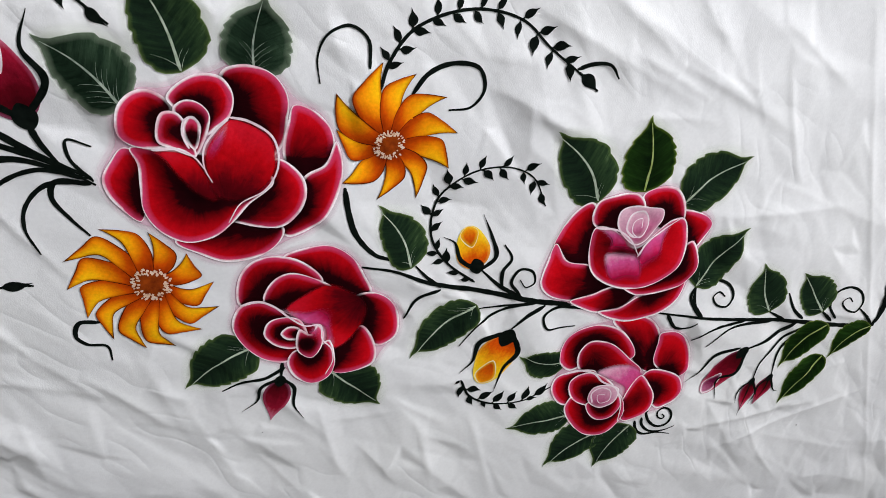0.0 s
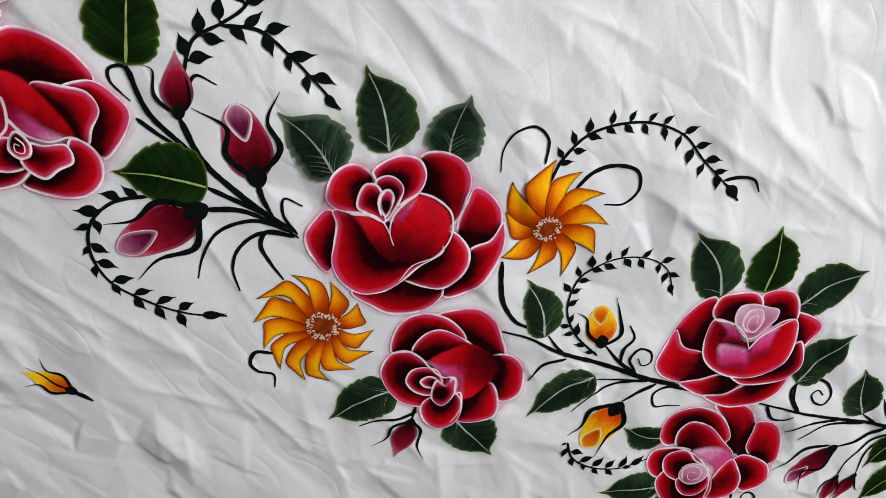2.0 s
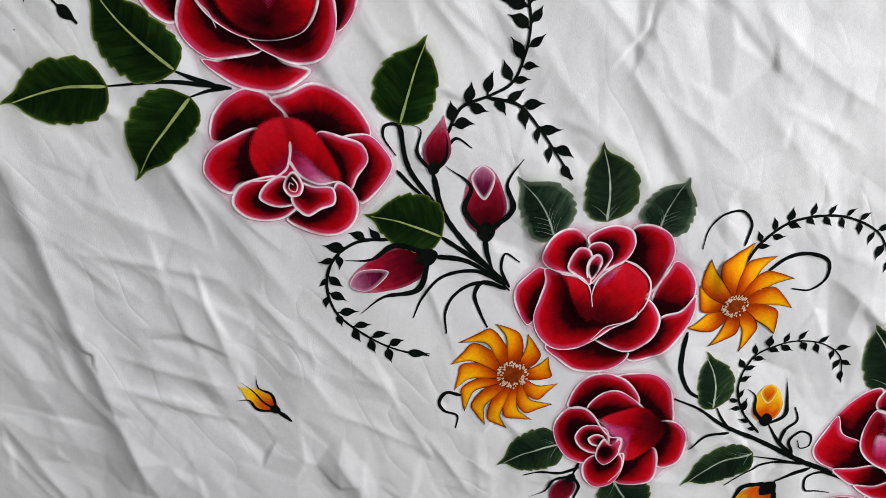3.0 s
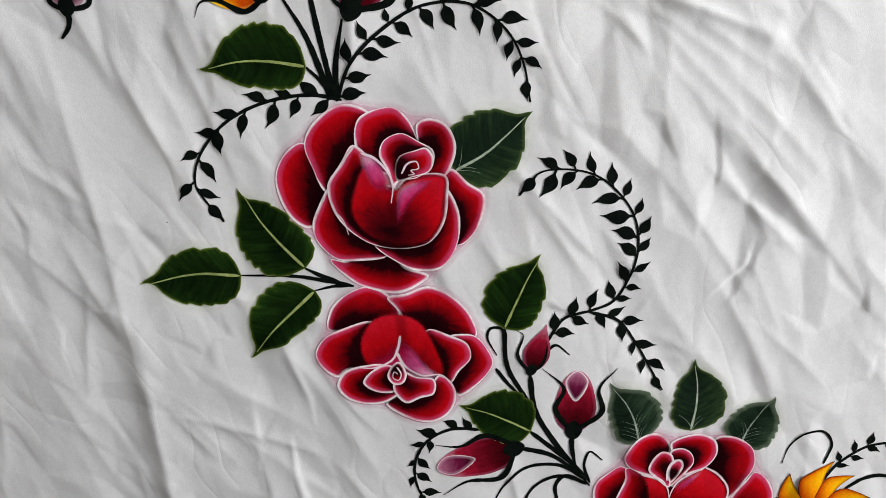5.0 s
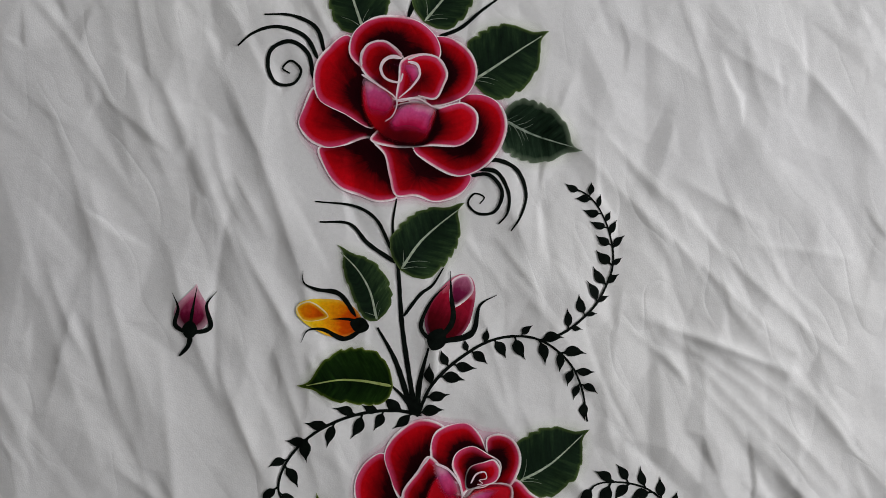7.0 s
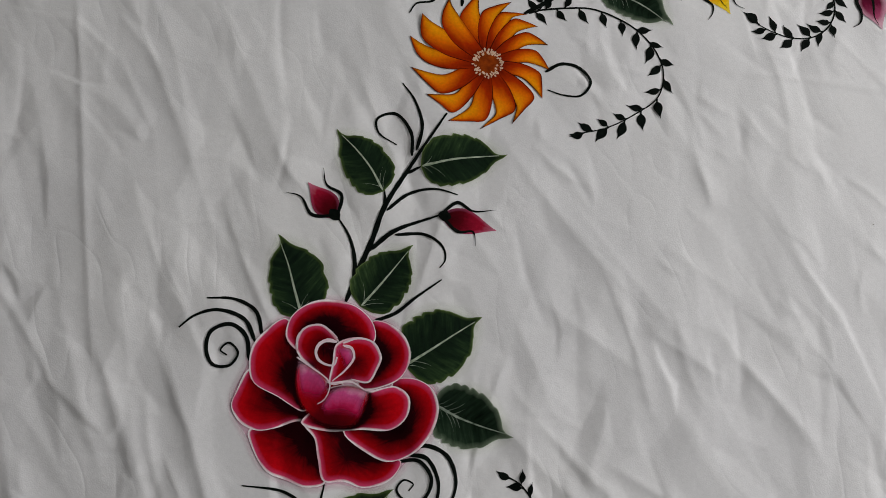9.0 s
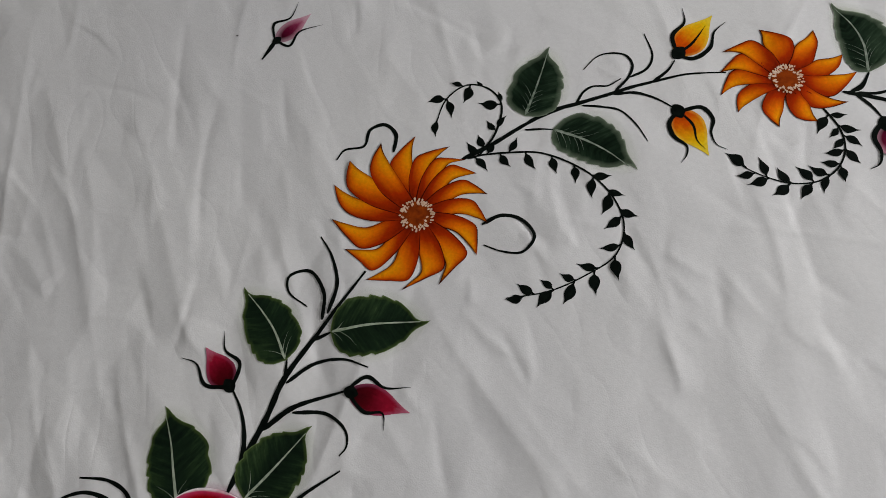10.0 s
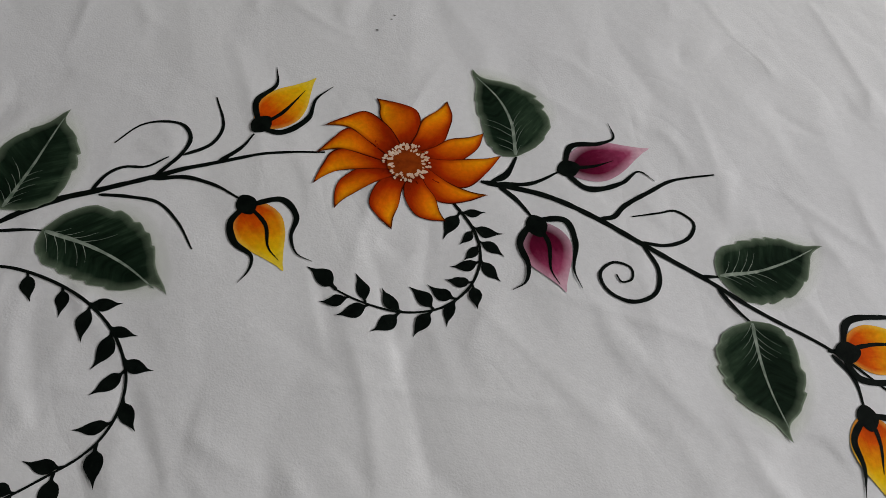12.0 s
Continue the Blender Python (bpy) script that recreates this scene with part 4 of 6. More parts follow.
def bud(base, tip, width, style, sepals, cup=False):
    """Rosebud: dark calyx, a blushing petal body, curling sepals; cup adds the open mouth."""
    base, tip = np.array(base), np.array(tip)
    length = np.linalg.norm(tip - base)
    ax = (tip - base) / length
    up = np.array((-ax[1], ax[0]))
    words = {"red": "crimson painted rosebud with dark curling sepals", "plum": "dusky pink painted bud with thin dark sepals", "yellow": "yellow and orange painted bud with dark curling sepals"}
    h = width / 2
    calyx = [base - ax * h * 0.25, base + up * h * 0.34, base + ax * h * 0.35 + up * h * 0.42, base + ax * h * 0.8, base + ax * h * 0.35 - up * h * 0.42, base - up * h * 0.34]
    line = curve(calyx, True, 1.6)
    v, f = fill(line, 3.5, ())
    ob = skin("bud", v, f, 0.62, BLACK, cloth, label=words[style])
    if cup:
        shape = [(0.06, 0.3), (0.2, 0.8), (0.42, 1.0), (0.65, 0.86), (0.85, 0.62), (0.97, 0.3)]
    else:
        shape = [(0.06, 0.3), (0.2, 0.8), (0.38, 1.0), (0.58, 0.82), (0.78, 0.40), (0.92, 0.12)]
    top = [base + ax * s * length + up * w * h for s, w in shape]
    low = [base + ax * s * length - up * w * h for s, w in shape[::-1]]
    line = curve(top + [tip] + low, True, 1.8)
    v, f = fill(line, 3.5, (0.9, 2.0))
    along = (v - base) @ ax / length
    across = ((v - base) @ up) / h
    skin("petal", v, f, 0.42, BUD[style], ob, edge_distance(v, line), along * 1.06 - 0.08 + 0.10 * np.abs(across), 0.5, stroke=np.column_stack([across * h, along * length]))
    if cup:
        m, s, t = base + ax * length * 0.80, length * 0.20, h * 0.52
        line = curve([m + ax * s, m + up * t + ax * s * 0.3, m + up * t * 0.7 - ax * s * 0.7, m - ax * s * 1.35, m - up * t * 0.7 - ax * s * 0.7, m - up * t + ax * s * 0.3], True, 1.6)
        v, f = fill(line, 3.0, (0.8, 1.8))
        skin("inner_petal", v, f, 0.48, MOUTH["yellow" if style == "yellow" else "red"], ob, edge_distance(v, line), ((v - m) @ ax / s + 1.3) / 2.3, 0.5)
    for k, points in enumerate(sepals):
        q, f = ribbon(points, width * (0.095 if k < 2 else 0.06), width * 0.012, 1.6, 1.15)
        skin("sepal", q, f, 0.54 + 0.02 * k, BLACK, ob)



# the corner spray: big rose, two roses beside it, orange flowers
r = rose(239, -533, 'large painted crimson rose with white-edged petals beside orange flowers')
petal(r, [(12.1, 65.5), (27.6, 69.5), (45.3, 62), (53.9, 46.3), (52.1, 27.8), (45.2, 7), (27.3, -4.1), (8.3, 24.4)], (20.6, 39.6))
petal(r, [(57.4, 37.3), (70.7, 32), (81.4, 17.9), (82.5, -0), (73.9, -12.7), (60.3, -20.1), (48.2, -16.1), (44.6, 2.6), (51.8, 25.7)], (55.6, -1.1))
petal(r, [(84.4, 6.5), (87.7, -12.2), (82.3, -35.3), (69.2, -55.6), (52.5, -65.6), (38.2, -67.3), (31.8, -57.1), (47.7, -35), (58.5, -17.5), (74.2, -10.4)], (51.6, -38))
petal(r, [(-43.7, -58.4), (-29.8, -70.4), (-10.9, -82), (10.6, -82.2), (29.4, -73.5), (37.1, -59.5), (16.7, -44.8), (-11.6, -40.3), (-33.1, -46.5)], (12.4, -57.9))
petal(r, [(39.9, -1.3), (56.4, -17.3), (58, -31.7), (50.4, -47.6), (36, -57.8), (19.1, -56), (1.4, -48.2), (-8, -43.3), (2.9, -28.3), (26.6, -8.5)], (19.3, -41.3))
petal(r, [(-62.1, 19.7), (-52.2, 15), (-48.9, -2.6), (-55.1, -24.2), (-63, -37.9), (-72.3, -28.4), (-79.9, -13.7), (-80.1, -0.5), (-71.6, 11.2)], (-58, -16.9))
petal(r, [(-57.5, 19.1), (-35.2, 16.3), (-9.9, 9.6), (20.1, 1.3), (35.3, -18.9), (14, -35.7), (-0.8, -49.3), (-15, -58.4), (-35.9, -59.8), (-51.6, -48.3), (-59.3, -30.5), (-57.5, -10.3), (-55.3, 6.9)], (-19.6, -19.4))
petal(r, [(-44.5, 16.6), (-27.9, 15.3), (-16.1, 7.8), (-10.7, -2.6), (-3.4, -18.1), (-7.7, -30.5), (-22.1, -22.2), (-30.8, -7.4), (-37.3, 6.7)], (-21.6, -29.3), "glow")
petal(r, [(-12.3, -2.4), (-9.4, 12.1), (0.8, 25.3), (11.9, 33.2), (24.6, 28.8), (38.5, 16.5), (41.3, 3), (38.3, -12.4), (28.1, -24.9), (6.1, -33.5), (-10.5, -24)], (-0.9, -38.2), "glow")
petal(r, [(-10.8, 1), (-8.1, 12.8), (1.4, 24.4), (11.4, 30.8), (6.8, 16.1), (-4, 0.1), (-9.8, -5.8)], (0.6, -18.6), "pink")
petal(r, [(-58.5, 48.3), (-49.2, 57), (-38.2, 58.9), (-28.6, 53.7), (-23.4, 44.5), (-27.4, 34.8), (-26.4, 22.3), (-35, 17.1), (-54.7, 20), (-62.4, 28.8)], (-32.7, 35.4))
petal(r, [(-26.2, 51.9), (-16.1, 61.3), (-2.5, 65.8), (11.5, 62.5), (17.5, 50.1), (13.2, 34.3), (3.1, 27.1), (-5.6, 21.9), (-13.2, 31.1), (-22, 42.3)], (-4.9, 44.4))
petal(r, [(-23.4, 44.5), (-15.1, 49.1), (-6.4, 46.6), (-0.6, 37.9), (-2.5, 27.8), (-11.4, 11.9), (-14.8, 8.5), (-20.4, 23.7), (-23.3, 36.4)], (-9.1, 32.7))
petal(r, [(-36.8, 33.9), (-31.2, 42.1), (-22.3, 41.1), (-18, 35), (-16.7, 23.2), (-14.9, 7.6), (-31.3, 16.6), (-38.4, 21.7)], (-27.3, 26.6))
petal(r, [(-20.2, 29.9), (-14, 36.6), (-8.4, 32.6), (-10.1, 20.3), (-14.8, 12.4), (-19.4, 19.4)], (-14.9, 23))
swirl(r, [(11.9, 33.2), (24.6, 28.8), (38.5, 16.5), (41.6, 2.1), (37.9, -12.4), (27.3, -25.3), (8.1, -33.8), (-2.6, -47.6)], 2.1)
swirl(r, [(11.9, 33.2), (0.7, 24.5), (-8.9, 12.9), (-11.3, -1.6), (-8.1, -13.7)], 2.1)
swirl(r, [(-43.4, 16.4), (-26, 15.1), (-16.2, 7), (-11.5, -2.5)], 2.5)
swirl(r, [(-18.6, 14.2), (-21.1, 25.8), (-17.7, 34.9), (-12.1, 36.7), (-8.2, 29.7), (-10.5, 20.4)], 1.7)
halo(r)
r = rose(288, -681, 'painted crimson rose with pink folded heart below the big rose')
petal(r, [(-16.9, 62.4), (1.7, 68.1), (24, 65.9), (38.9, 52.4), (46.8, 34.3), (51.1, 14.4), (32.2, 5.1), (12.2, 20.9), (-3.3, 46.4)], (19.7, 24.1))
petal(r, [(50.2, 15.7), (66.7, 4.1), (73.6, -15.7), (69.3, -37), (53.3, -44.4), (41.3, -33.9), (36, -7.7), (35.4, 13.4)], (44.7, -9.6))
petal(r, [(40.1, -17.8), (50.6, -45.7), (46.8, -61.4), (30.7, -67.5), (10.5, -63.9), (8.1, -39.1), (19.4, -25.8)], (17.5, -44.5))
petal(r, [(-57.6, 34.8), (-51.4, 52.8), (-38.7, 63.7), (-16.8, 63.5), (-0.1, 54), (12.3, 34), (-3.8, 24.1), (-27.9, 17.5), (-56.7, 22.3)], (-34.3, 35.8))
petal(r, [(-38.1, 22.5), (-29.1, 40.3), (-14.6, 46.9), (2.7, 39.8), (19.8, 25.2), (8, 4.2), (-15.9, 3.3)], (-18.3, 20.2))
petal(r, [(-66.4, 5.3), (-56.7, 22.3), (-40.6, 24.1), (-24.2, 10.9), (1.6, -9.5), (-8.8, -35.1), (-27, -43.6), (-45.5, -37.3), (-61.2, -18)], (-44, -3.7))
petal(r, [(-22.7, 11.8), (-1.2, 26.5), (15.8, 31.7), (33.8, 22.4), (47.1, 8.1), (42.8, -15.3), (20.8, -36.9), (6, -35.4), (6, -13.5), (-11.9, -2.3)], (45, 11.5), "glow")
petal(r, [(-25.7, 13.6), (-5.8, 8.3), (19.2, 10.8), (15.8, -12.6), (14.4, -35.4), (7.5, -35.1), (5.8, -14.7), (-7.9, -8.6), (-18.9, 2.2)], (36.4, 24.8), "pink")
petal(r, [(-28, -43.4), (-20.6, -32.4), (-1, -31.9), (10.4, -26.9), (12.6, -53.1), (4.9, -67.9), (-10.8, -72.1), (-24.4, -60.6)], (-7.3, -43.2))
petal(r, [(-43.1, -9.9), (-37.1, 1.9), (-25.2, 4.1), (-11.7, -0.6), (-7.3, -22.9), (-20.3, -29.9), (-31.9, -26.6), (-40.2, -18.5)], (-27.3, -11))
petal(r, [(-29.4, -12.4), (-21.9, -6.2), (-12.8, -9.4), (-14.2, -20.1), (-24.7, -19.6)], (-18.2, -14.3))
petal(r, [(-18.4, -26.6), (-13, -10.5), (-4.2, -17.4), (2.6, -9.1), (6.6, -16.7), (2.8, -32.7), (-7.2, -42.5), (-16.2, -35.9)], (-7.7, -25.9))
petal(r, [(-9.2, -22.5), (-4.4, -11.2), (4.2, -11.9), (1, -22.9), (-4.3, -26.7)], (-5.9, -23.2), "pink")
swirl(r, [(-56.6, 22.8), (-40.8, 23), (-30.4, 16.3), (-19.7, 2.9), (-7.9, -8), (4.9, -10.2), (4.7, -24.4), (10.9, -35.9), (11, -49.5), (2.8, -64)], 2.1)
halo(r)
r = rose(584, -672, 'painted crimson rose with a pale pink heart and three leaves above')
petal(r, [(-43.8, 61.7), (-59.3, 54.6), (-73.7, 34.2), (-78.1, 20.3), (-65.6, -0), (-42.1, -10.6), (-27.3, 11.4), (-33.5, 42)], (-43.4, 14.2))
petal(r, [(-75.7, 24.6), (-82.9, 9.2), (-89.7, -14.1), (-83.3, -28), (-59.5, -40.6), (-33.4, -39.3), (-10.3, -34.6), (-24.5, -13.9), (-42.8, -3), (-63.2, 4.4)], (-37.9, -24.1))
petal(r, [(46.2, 39.9), (71.2, 32.4), (82.7, 20.3), (79.1, 8.6), (69.3, -3.5), (52.1, 6.9), (46.2, 23.2)], (55.9, 9.4))
petal(r, [(-57.7, -41.6), (-33.5, -37.9), (-13.5, -32.7), (12, -43.7), (-1.1, -59.3), (-25, -62.5), (-43.8, -53.8)], (-8, -43))
petal(r, [(-26.3, -61.5), (-7.1, -60.1), (15.8, -49.1), (46.1, -45.7), (64.9, -39.2), (58.5, -63.2), (38.6, -76.6), (7.6, -79.2), (-15, -70.8)], (23.1, -57.4))
petal(r, [(64.6, 4.8), (76.2, -26.1), (64.5, -43.8), (34.3, -49.4), (9.3, -46.5), (-7.9, -29.9), (30.3, -24.1), (50.8, -2.2)], (52.4, -28.2))
petal(r, [(4.4, 61.8), (21.3, 67.7), (39, 63.4), (49.6, 46.4), (50, 28.6), (35.2, 19), (18.7, 30.7), (7.7, 47)], (31.3, 42.2))
petal(r, [(-43.3, 46.5), (-38.4, 61.5), (-22.6, 65.8), (-0.3, 63.6), (8.1, 51.6), (3.6, 36.1), (-8.9, 23.3), (-29.5, 30.9), (-40.2, 37.3)], (-21.3, 45.8))
petal(r, [(-38.3, 35.3), (-42.8, 14.1), (-40.7, -7.7), (-29.2, -23.8), (-4, -37.2), (26.3, -37.8), (51.4, -22.8), (58.3, 2.8), (50.6, 31.5), (38.9, 31.6), (23.1, 21), (2.8, 9.2), (-21.2, 31.3)], (-24.4, 10.9))
petal(r, [(-39, 36), (-24.4, 34.8), (-9.6, 24.6), (1.5, 10.1), (9.1, -2.4), (-8.7, -0.5), (-26.3, 2.7), (-23.4, 16.8), (-31.4, 27.7)], (-14.7, -22.1), "pink")
petal(r, [(5.8, -4.3), (9.5, 11.1), (22.8, 22.8), (41, 33.1), (34.3, 10), (30.9, -16.5), (16.8, -22.9), (7.1, -13.4)], (40.6, -42.6), "pink")
petal(r, [(-26.7, 5.8), (-9.4, 5.2), (6.9, 0.5), (15.4, -21.3), (10.5, -37.4), (-10.3, -34.6), (-22.4, -21.9)], (-2.9, -45.4), "pink")
petal(r, [(-17.9, 36.6), (-15.1, 49.4), (-1.6, 52.5), (13, 49.1), (27.5, 44), (28.1, 33.3), (21.5, 24.3), (11.4, 13.9), (2.5, 11.1), (-11.8, 23.8)], (13.3, 9.3), "pale")
petal(r, [(-8.8, 31), (-4.3, 44.3), (7.8, 45.9), (14.1, 34.4), (8.7, 20.4), (-2.8, 20.5)], (5.5, 14.9), "pale")
swirl(r, [(-37.7, 34.6), (-15.2, 28.5), (-1.6, 16.1), (7.1, -0.8)], 2.4)
swirl(r, [(6.7, -2), (14.1, 11.6), (28.9, 21.2), (48.1, 32.5)], 2.4)
swirl(r, [(0.1, 20), (-7.9, 29.1), (-4.2, 43.1), (7.9, 45.3), (13.4, 31.5), (6, 19), (-1.7, 25.1), (-0.9, 35.6), (6.7, 37.9), (7, 28.4)], 1.8)
halo(r)
r = rose(594, -820, 'painted crimson rose with spiral heart and dark leaves below')
petal(r, [(-18.4, 73), (2.9, 75.4), (23, 66.9), (34.9, 52.2), (44.7, 20.1), (50.8, -4.7), (34.6, -8.7), (11.6, 12.6), (0.8, 45.1)], (31.1, 14.1))
petal(r, [(39.5, 43.8), (56, 42.4), (71.7, 29.1), (81.2, 3.8), (80.1, -15.9), (69.8, -23.9), (48.3, -10.5), (36.2, 6.7), (38.6, 29.1)], (50.5, -3))
petal(r, [(33.9, -4.5), (70.8, -21.7), (78.4, -44.3), (70.4, -59.2), (50.1, -64), (36.2, -41.6), (25.4, -14.3)], (47, -36.2))
petal(r, [(-72.7, 32.8), (-68.5, 57.2), (-54.3, 68.2), (-27.1, 69.3), (-3.7, 54.9), (11.9, 20.2), (-8, 13.5), (-34.6, 23.7), (-59, 16)], (-37.4, 50.2))
petal(r, [(-49.6, 16), (-51.7, 38.9), (-40.5, 50.9), (-18, 44.3), (7.7, 17.4), (23.9, -4.4), (1.8, -12.4), (-25.8, 0.1)], (-28.8, 28.3))
petal(r, [(-79.4, -3.4), (-74.1, 10.7), (-58.9, 14.5), (-29.9, 8.8), (-33.8, -15.2), (-52.1, -28.1), (-61.5, -30.4), (-71.7, -22.9)], (-49.6, -4.8))
petal(r, [(-31.7, 7.8), (-11.3, 14.3), (15.6, 7.8), (33.7, -16.4), (45.5, -44.1), (41.7, -64.3), (13.1, -73.7), (-0.3, -48.6), (3.4, -24.9), (-7.9, -13.9)], (37.2, -71.7), "pink")
petal(r, [(10.3, -26.7), (24.7, -10.2), (39.2, -30), (45.1, -45.7), (41, -64.1), (11, -73.1), (3.4, -51.3)], (29.1, -39.8))
petal(r, [(-62.6, -33.4), (-52.9, -18.2), (-30.5, -16.1), (0.5, -28.2), (8.4, -63.7), (-9.7, -84.7), (-30.3, -84), (-52.5, -61.2)], (-26.3, -56.7))
petal(r, [(-57.5, -17), (-56.6, 2.4), (-36.3, 8.9), (-7.9, -13.9), (-3.8, -31.1), (-28.1, -39.5), (-45.1, -33.2)], (-37.2, -14.4))
petal(r, [(-36.5, -34.7), (-22, -34.5), (-3, -27.3), (4.4, -43.2), (-5.5, -61.6), (-22.4, -62), (-33.7, -49.6)], (-17.2, -48.2))
petal(r, [(-35.5, -30.9), (-30.7, -14.4), (-14.6, -13), (-0.3, -22.3), (-4.9, -39.1), (-20.9, -44.7)], (-27.7, -42.9), "pale")
swirl(r, [(-65, 12.9), (-46.2, 12.9), (-31.5, 6.2), (-21.1, -7.4), (-5.2, -19.4), (3.7, -43), (3.8, -71.1)], 2.9)
swirl(r, [(-29.8, -35.7), (-31.3, -21.5), (-21.4, -16), (-10.1, -23), (-11.3, -35.7), (-21.7, -37.1), (-24.3, -25.8), (-16.3, -26.2)], 1.8)
halo(r)
r = rose(-70, -309, 'largest painted crimson rose with white outlines and swirled heart')
petal(r, [(-71.8, 28), (-83.5, 17.1), (-87.9, -1.5), (-81.4, -20.5), (-68.7, -34.3), (-55.8, -37.4), (-44, -17.9), (-44.9, 4.7), (-60.2, 21.6)], (-56, -11))
petal(r, [(43.2, 30.7), (58.2, 22.5), (72.1, 16.2), (75.3, 5.4), (72.6, -13.8), (61.9, -28.7), (49.3, -23.1), (40.6, -1.4), (36.4, 20.5)], (56.7, -9.8))
petal(r, [(-36.9, -60.5), (-24.7, -59.1), (-12.4, -49.4), (2.8, -44.1), (23, -54.7), (43.3, -59.1), (35, -69.7), (17.9, -79.1), (-5.6, -78.7), (-22.8, -72)], (4.6, -54.9))
petal(r, [(-69.5, 26.3), (-67.1, 41.7), (-52.4, 59.3), (-40.3, 63.7), (-24.9, 59.7), (-20.3, 44.5), (-25.5, 21.8), (-39.4, -3.3), (-48.7, -6), (-61, 10.5)], (-40.6, 21))
petal(r, [(-44.3, 0.3), (-52.7, -19.6), (-54.6, -36.2), (-47.5, -49.1), (-31.6, -59), (-13.5, -57), (8, -47.9), (4.5, -27.1), (-29.5, -10.4)], (-16.4, -38.2))
petal(r, [(41.9, 14.8), (54.5, 1.3), (59.9, -16.3), (58.7, -35.6), (50.2, -50.9), (34.9, -56.3), (18.1, -53.2), (-4.6, -40.7), (8.9, -26.2), (34.4, -16.5)], (30, -42.2))
petal(r, [(-33.1, 37.7), (-32.6, 54.8), (-19.2, 64.5), (-6.9, 67.3), (5, 60), (14.7, 47), (25.9, 40.5), (9.2, 24.1), (-7.1, 16.5), (-26, 25.2)], (-4.6, 41.1))
petal(r, [(10.8, 59), (19.2, 64.9), (32.4, 63.2), (42.8, 50.3), (43.6, 35.2), (38.2, 22.2), (21.2, 18.9), (20.8, 33), (13.9, 46.8)], (24.7, 46.8))
petal(r, [(-33.8, 34.1), (-40.3, 18.9), (-47.3, -0.3), (-41.9, -17.4), (-28.7, -31.2), (-6.8, -41.1), (16, -41), (37.3, -31.6), (46.2, -14.2), (45.3, 8.7), (40, 24.8), (10.5, 16.4), (1.5, 4.7), (-17.3, 25.6)], (-10.8, -16))
petal(r, [(2, 7.1), (10.7, 15.5), (40, 24.3), (44.1, 3.9), (44.9, -14.5), (36.3, -31.3), (11.3, -40), (-12.3, -35.1), (-27.3, -19.2), (-28.6, -1.2), (-23, 20)], (6.9, -27.5), "glow")
petal(r, [(-29, 30.7), (-18.1, 30.6), (-7.3, 23.1), (2.9, 9.5), (3.5, -4.9), (-11.1, -0), (-23.7, 15.5)], (2.3, -13.5), "pink")
petal(r, [(5.1, -3.7), (5.4, 7.7), (13, 15.1), (32.1, 19.7), (25.9, 4.9), (16.1, -15.4), (10.3, -21.2)], (48.5, -18.5), "pink")
petal(r, [(-12.9, 30.8), (-11.3, 41.9), (0.4, 49.8), (14.9, 46.2), (27, 41.6), (28.9, 31.5), (19, 18.5), (5.7, 13.6), (2.4, 7.1), (-4.1, 19.3)], (6.8, 37.7))
petal(r, [(0.7, 22.5), (2.5, 32.5), (13.1, 38.9), (21.2, 42.6), (28.6, 35.8), (27.4, 25.5), (14.7, 18.1), (4.4, 13.4)], (7.1, 23.7))
swirl(r, [(-32.5, 33.5), (-41.8, 14.2), (-47.3, -0.3), (-41, -17.3), (-30.7, -26.9), (-25.7, -36.7)], 1.6)
swirl(r, [(-26.6, 29.4), (-15.4, 27.2), (-2.9, 17.3), (1.7, 8.4), (2.7, -5.1)], 2.2)
swirl(r, [(6.5, 19.2), (9.4, 27.7), (15.9, 30.7), (18.5, 25.9), (12.9, 23.1), (16.3, 21.1), (11.8, 19.3)], 1.6)
swirl(r, [(-49, -14.2), (-48.7, -6)], 1.3)
halo(r)
r = rose(-38, -442, 'painted crimson rose with drooping petals and pink heart')
petal(r, [(-61.6, 12.2), (-62.2, 30.3), (-52.5, 44.9), (-35.4, 55.8), (-18.4, 51.5), (-5.7, 37.7), (-13, 19), (-31.1, 12.9), (-50.1, 11.8)], (-44.9, 24.9))
petal(r, [(-18.9, 48.9), (-5, 55.7), (12.1, 65), (31.6, 61.3), (51.1, 47.2), (59.7, 29.5), (39.6, 21.3), (21.4, 15.1), (4.7, 27.7), (-9.5, 40.5)], (22, 37.4))
petal(r, [(36.4, 25), (57.1, 30.1), (71.5, 19.6), (79.1, 7.5), (73.1, -10.2), (57, -28.4), (47.4, -18), (45.5, 3.7), (47.6, 17.6)], (52.4, -5.9))
petal(r, [(19, 27.9), (38.6, 26.4), (54.1, 21.5), (59.6, 9.2), (52.4, -5.9), (47.4, -18), (29.7, -15.9), (15.4, 8.6)], (31.2, 2))
petal(r, [(-68.7, -13.2), (-63.3, 3.9), (-48.3, 15.8), (-25.9, 25.4), (-15.1, 2.7), (-22, -14.9), (-40.3, -22.9), (-46.5, -30.7), (-59.3, -26)], (-33.7, -2))
petal(r, [(-33.8, -1), (-33.9, 15), (-26.6, 29.5), (-6.7, 38.5), (10.5, 35.1), (26.5, 18.8), (41.1, -10.9), (27.3, -16.3), (2.6, -15.6), (-21.5, -17.6)], (7.3, -28.6), "glow")
petal(r, [(-27.5, -10.5), (-23.5, 1), (-9.1, 10.3), (-3.3, 18.3), (10.2, 10.3), (24.8, -3.1), (39, -12.9), (20.4, -18.8), (2.6, -15.6), (-19.2, -17.1)], (-36.9, 19.6), "pink")
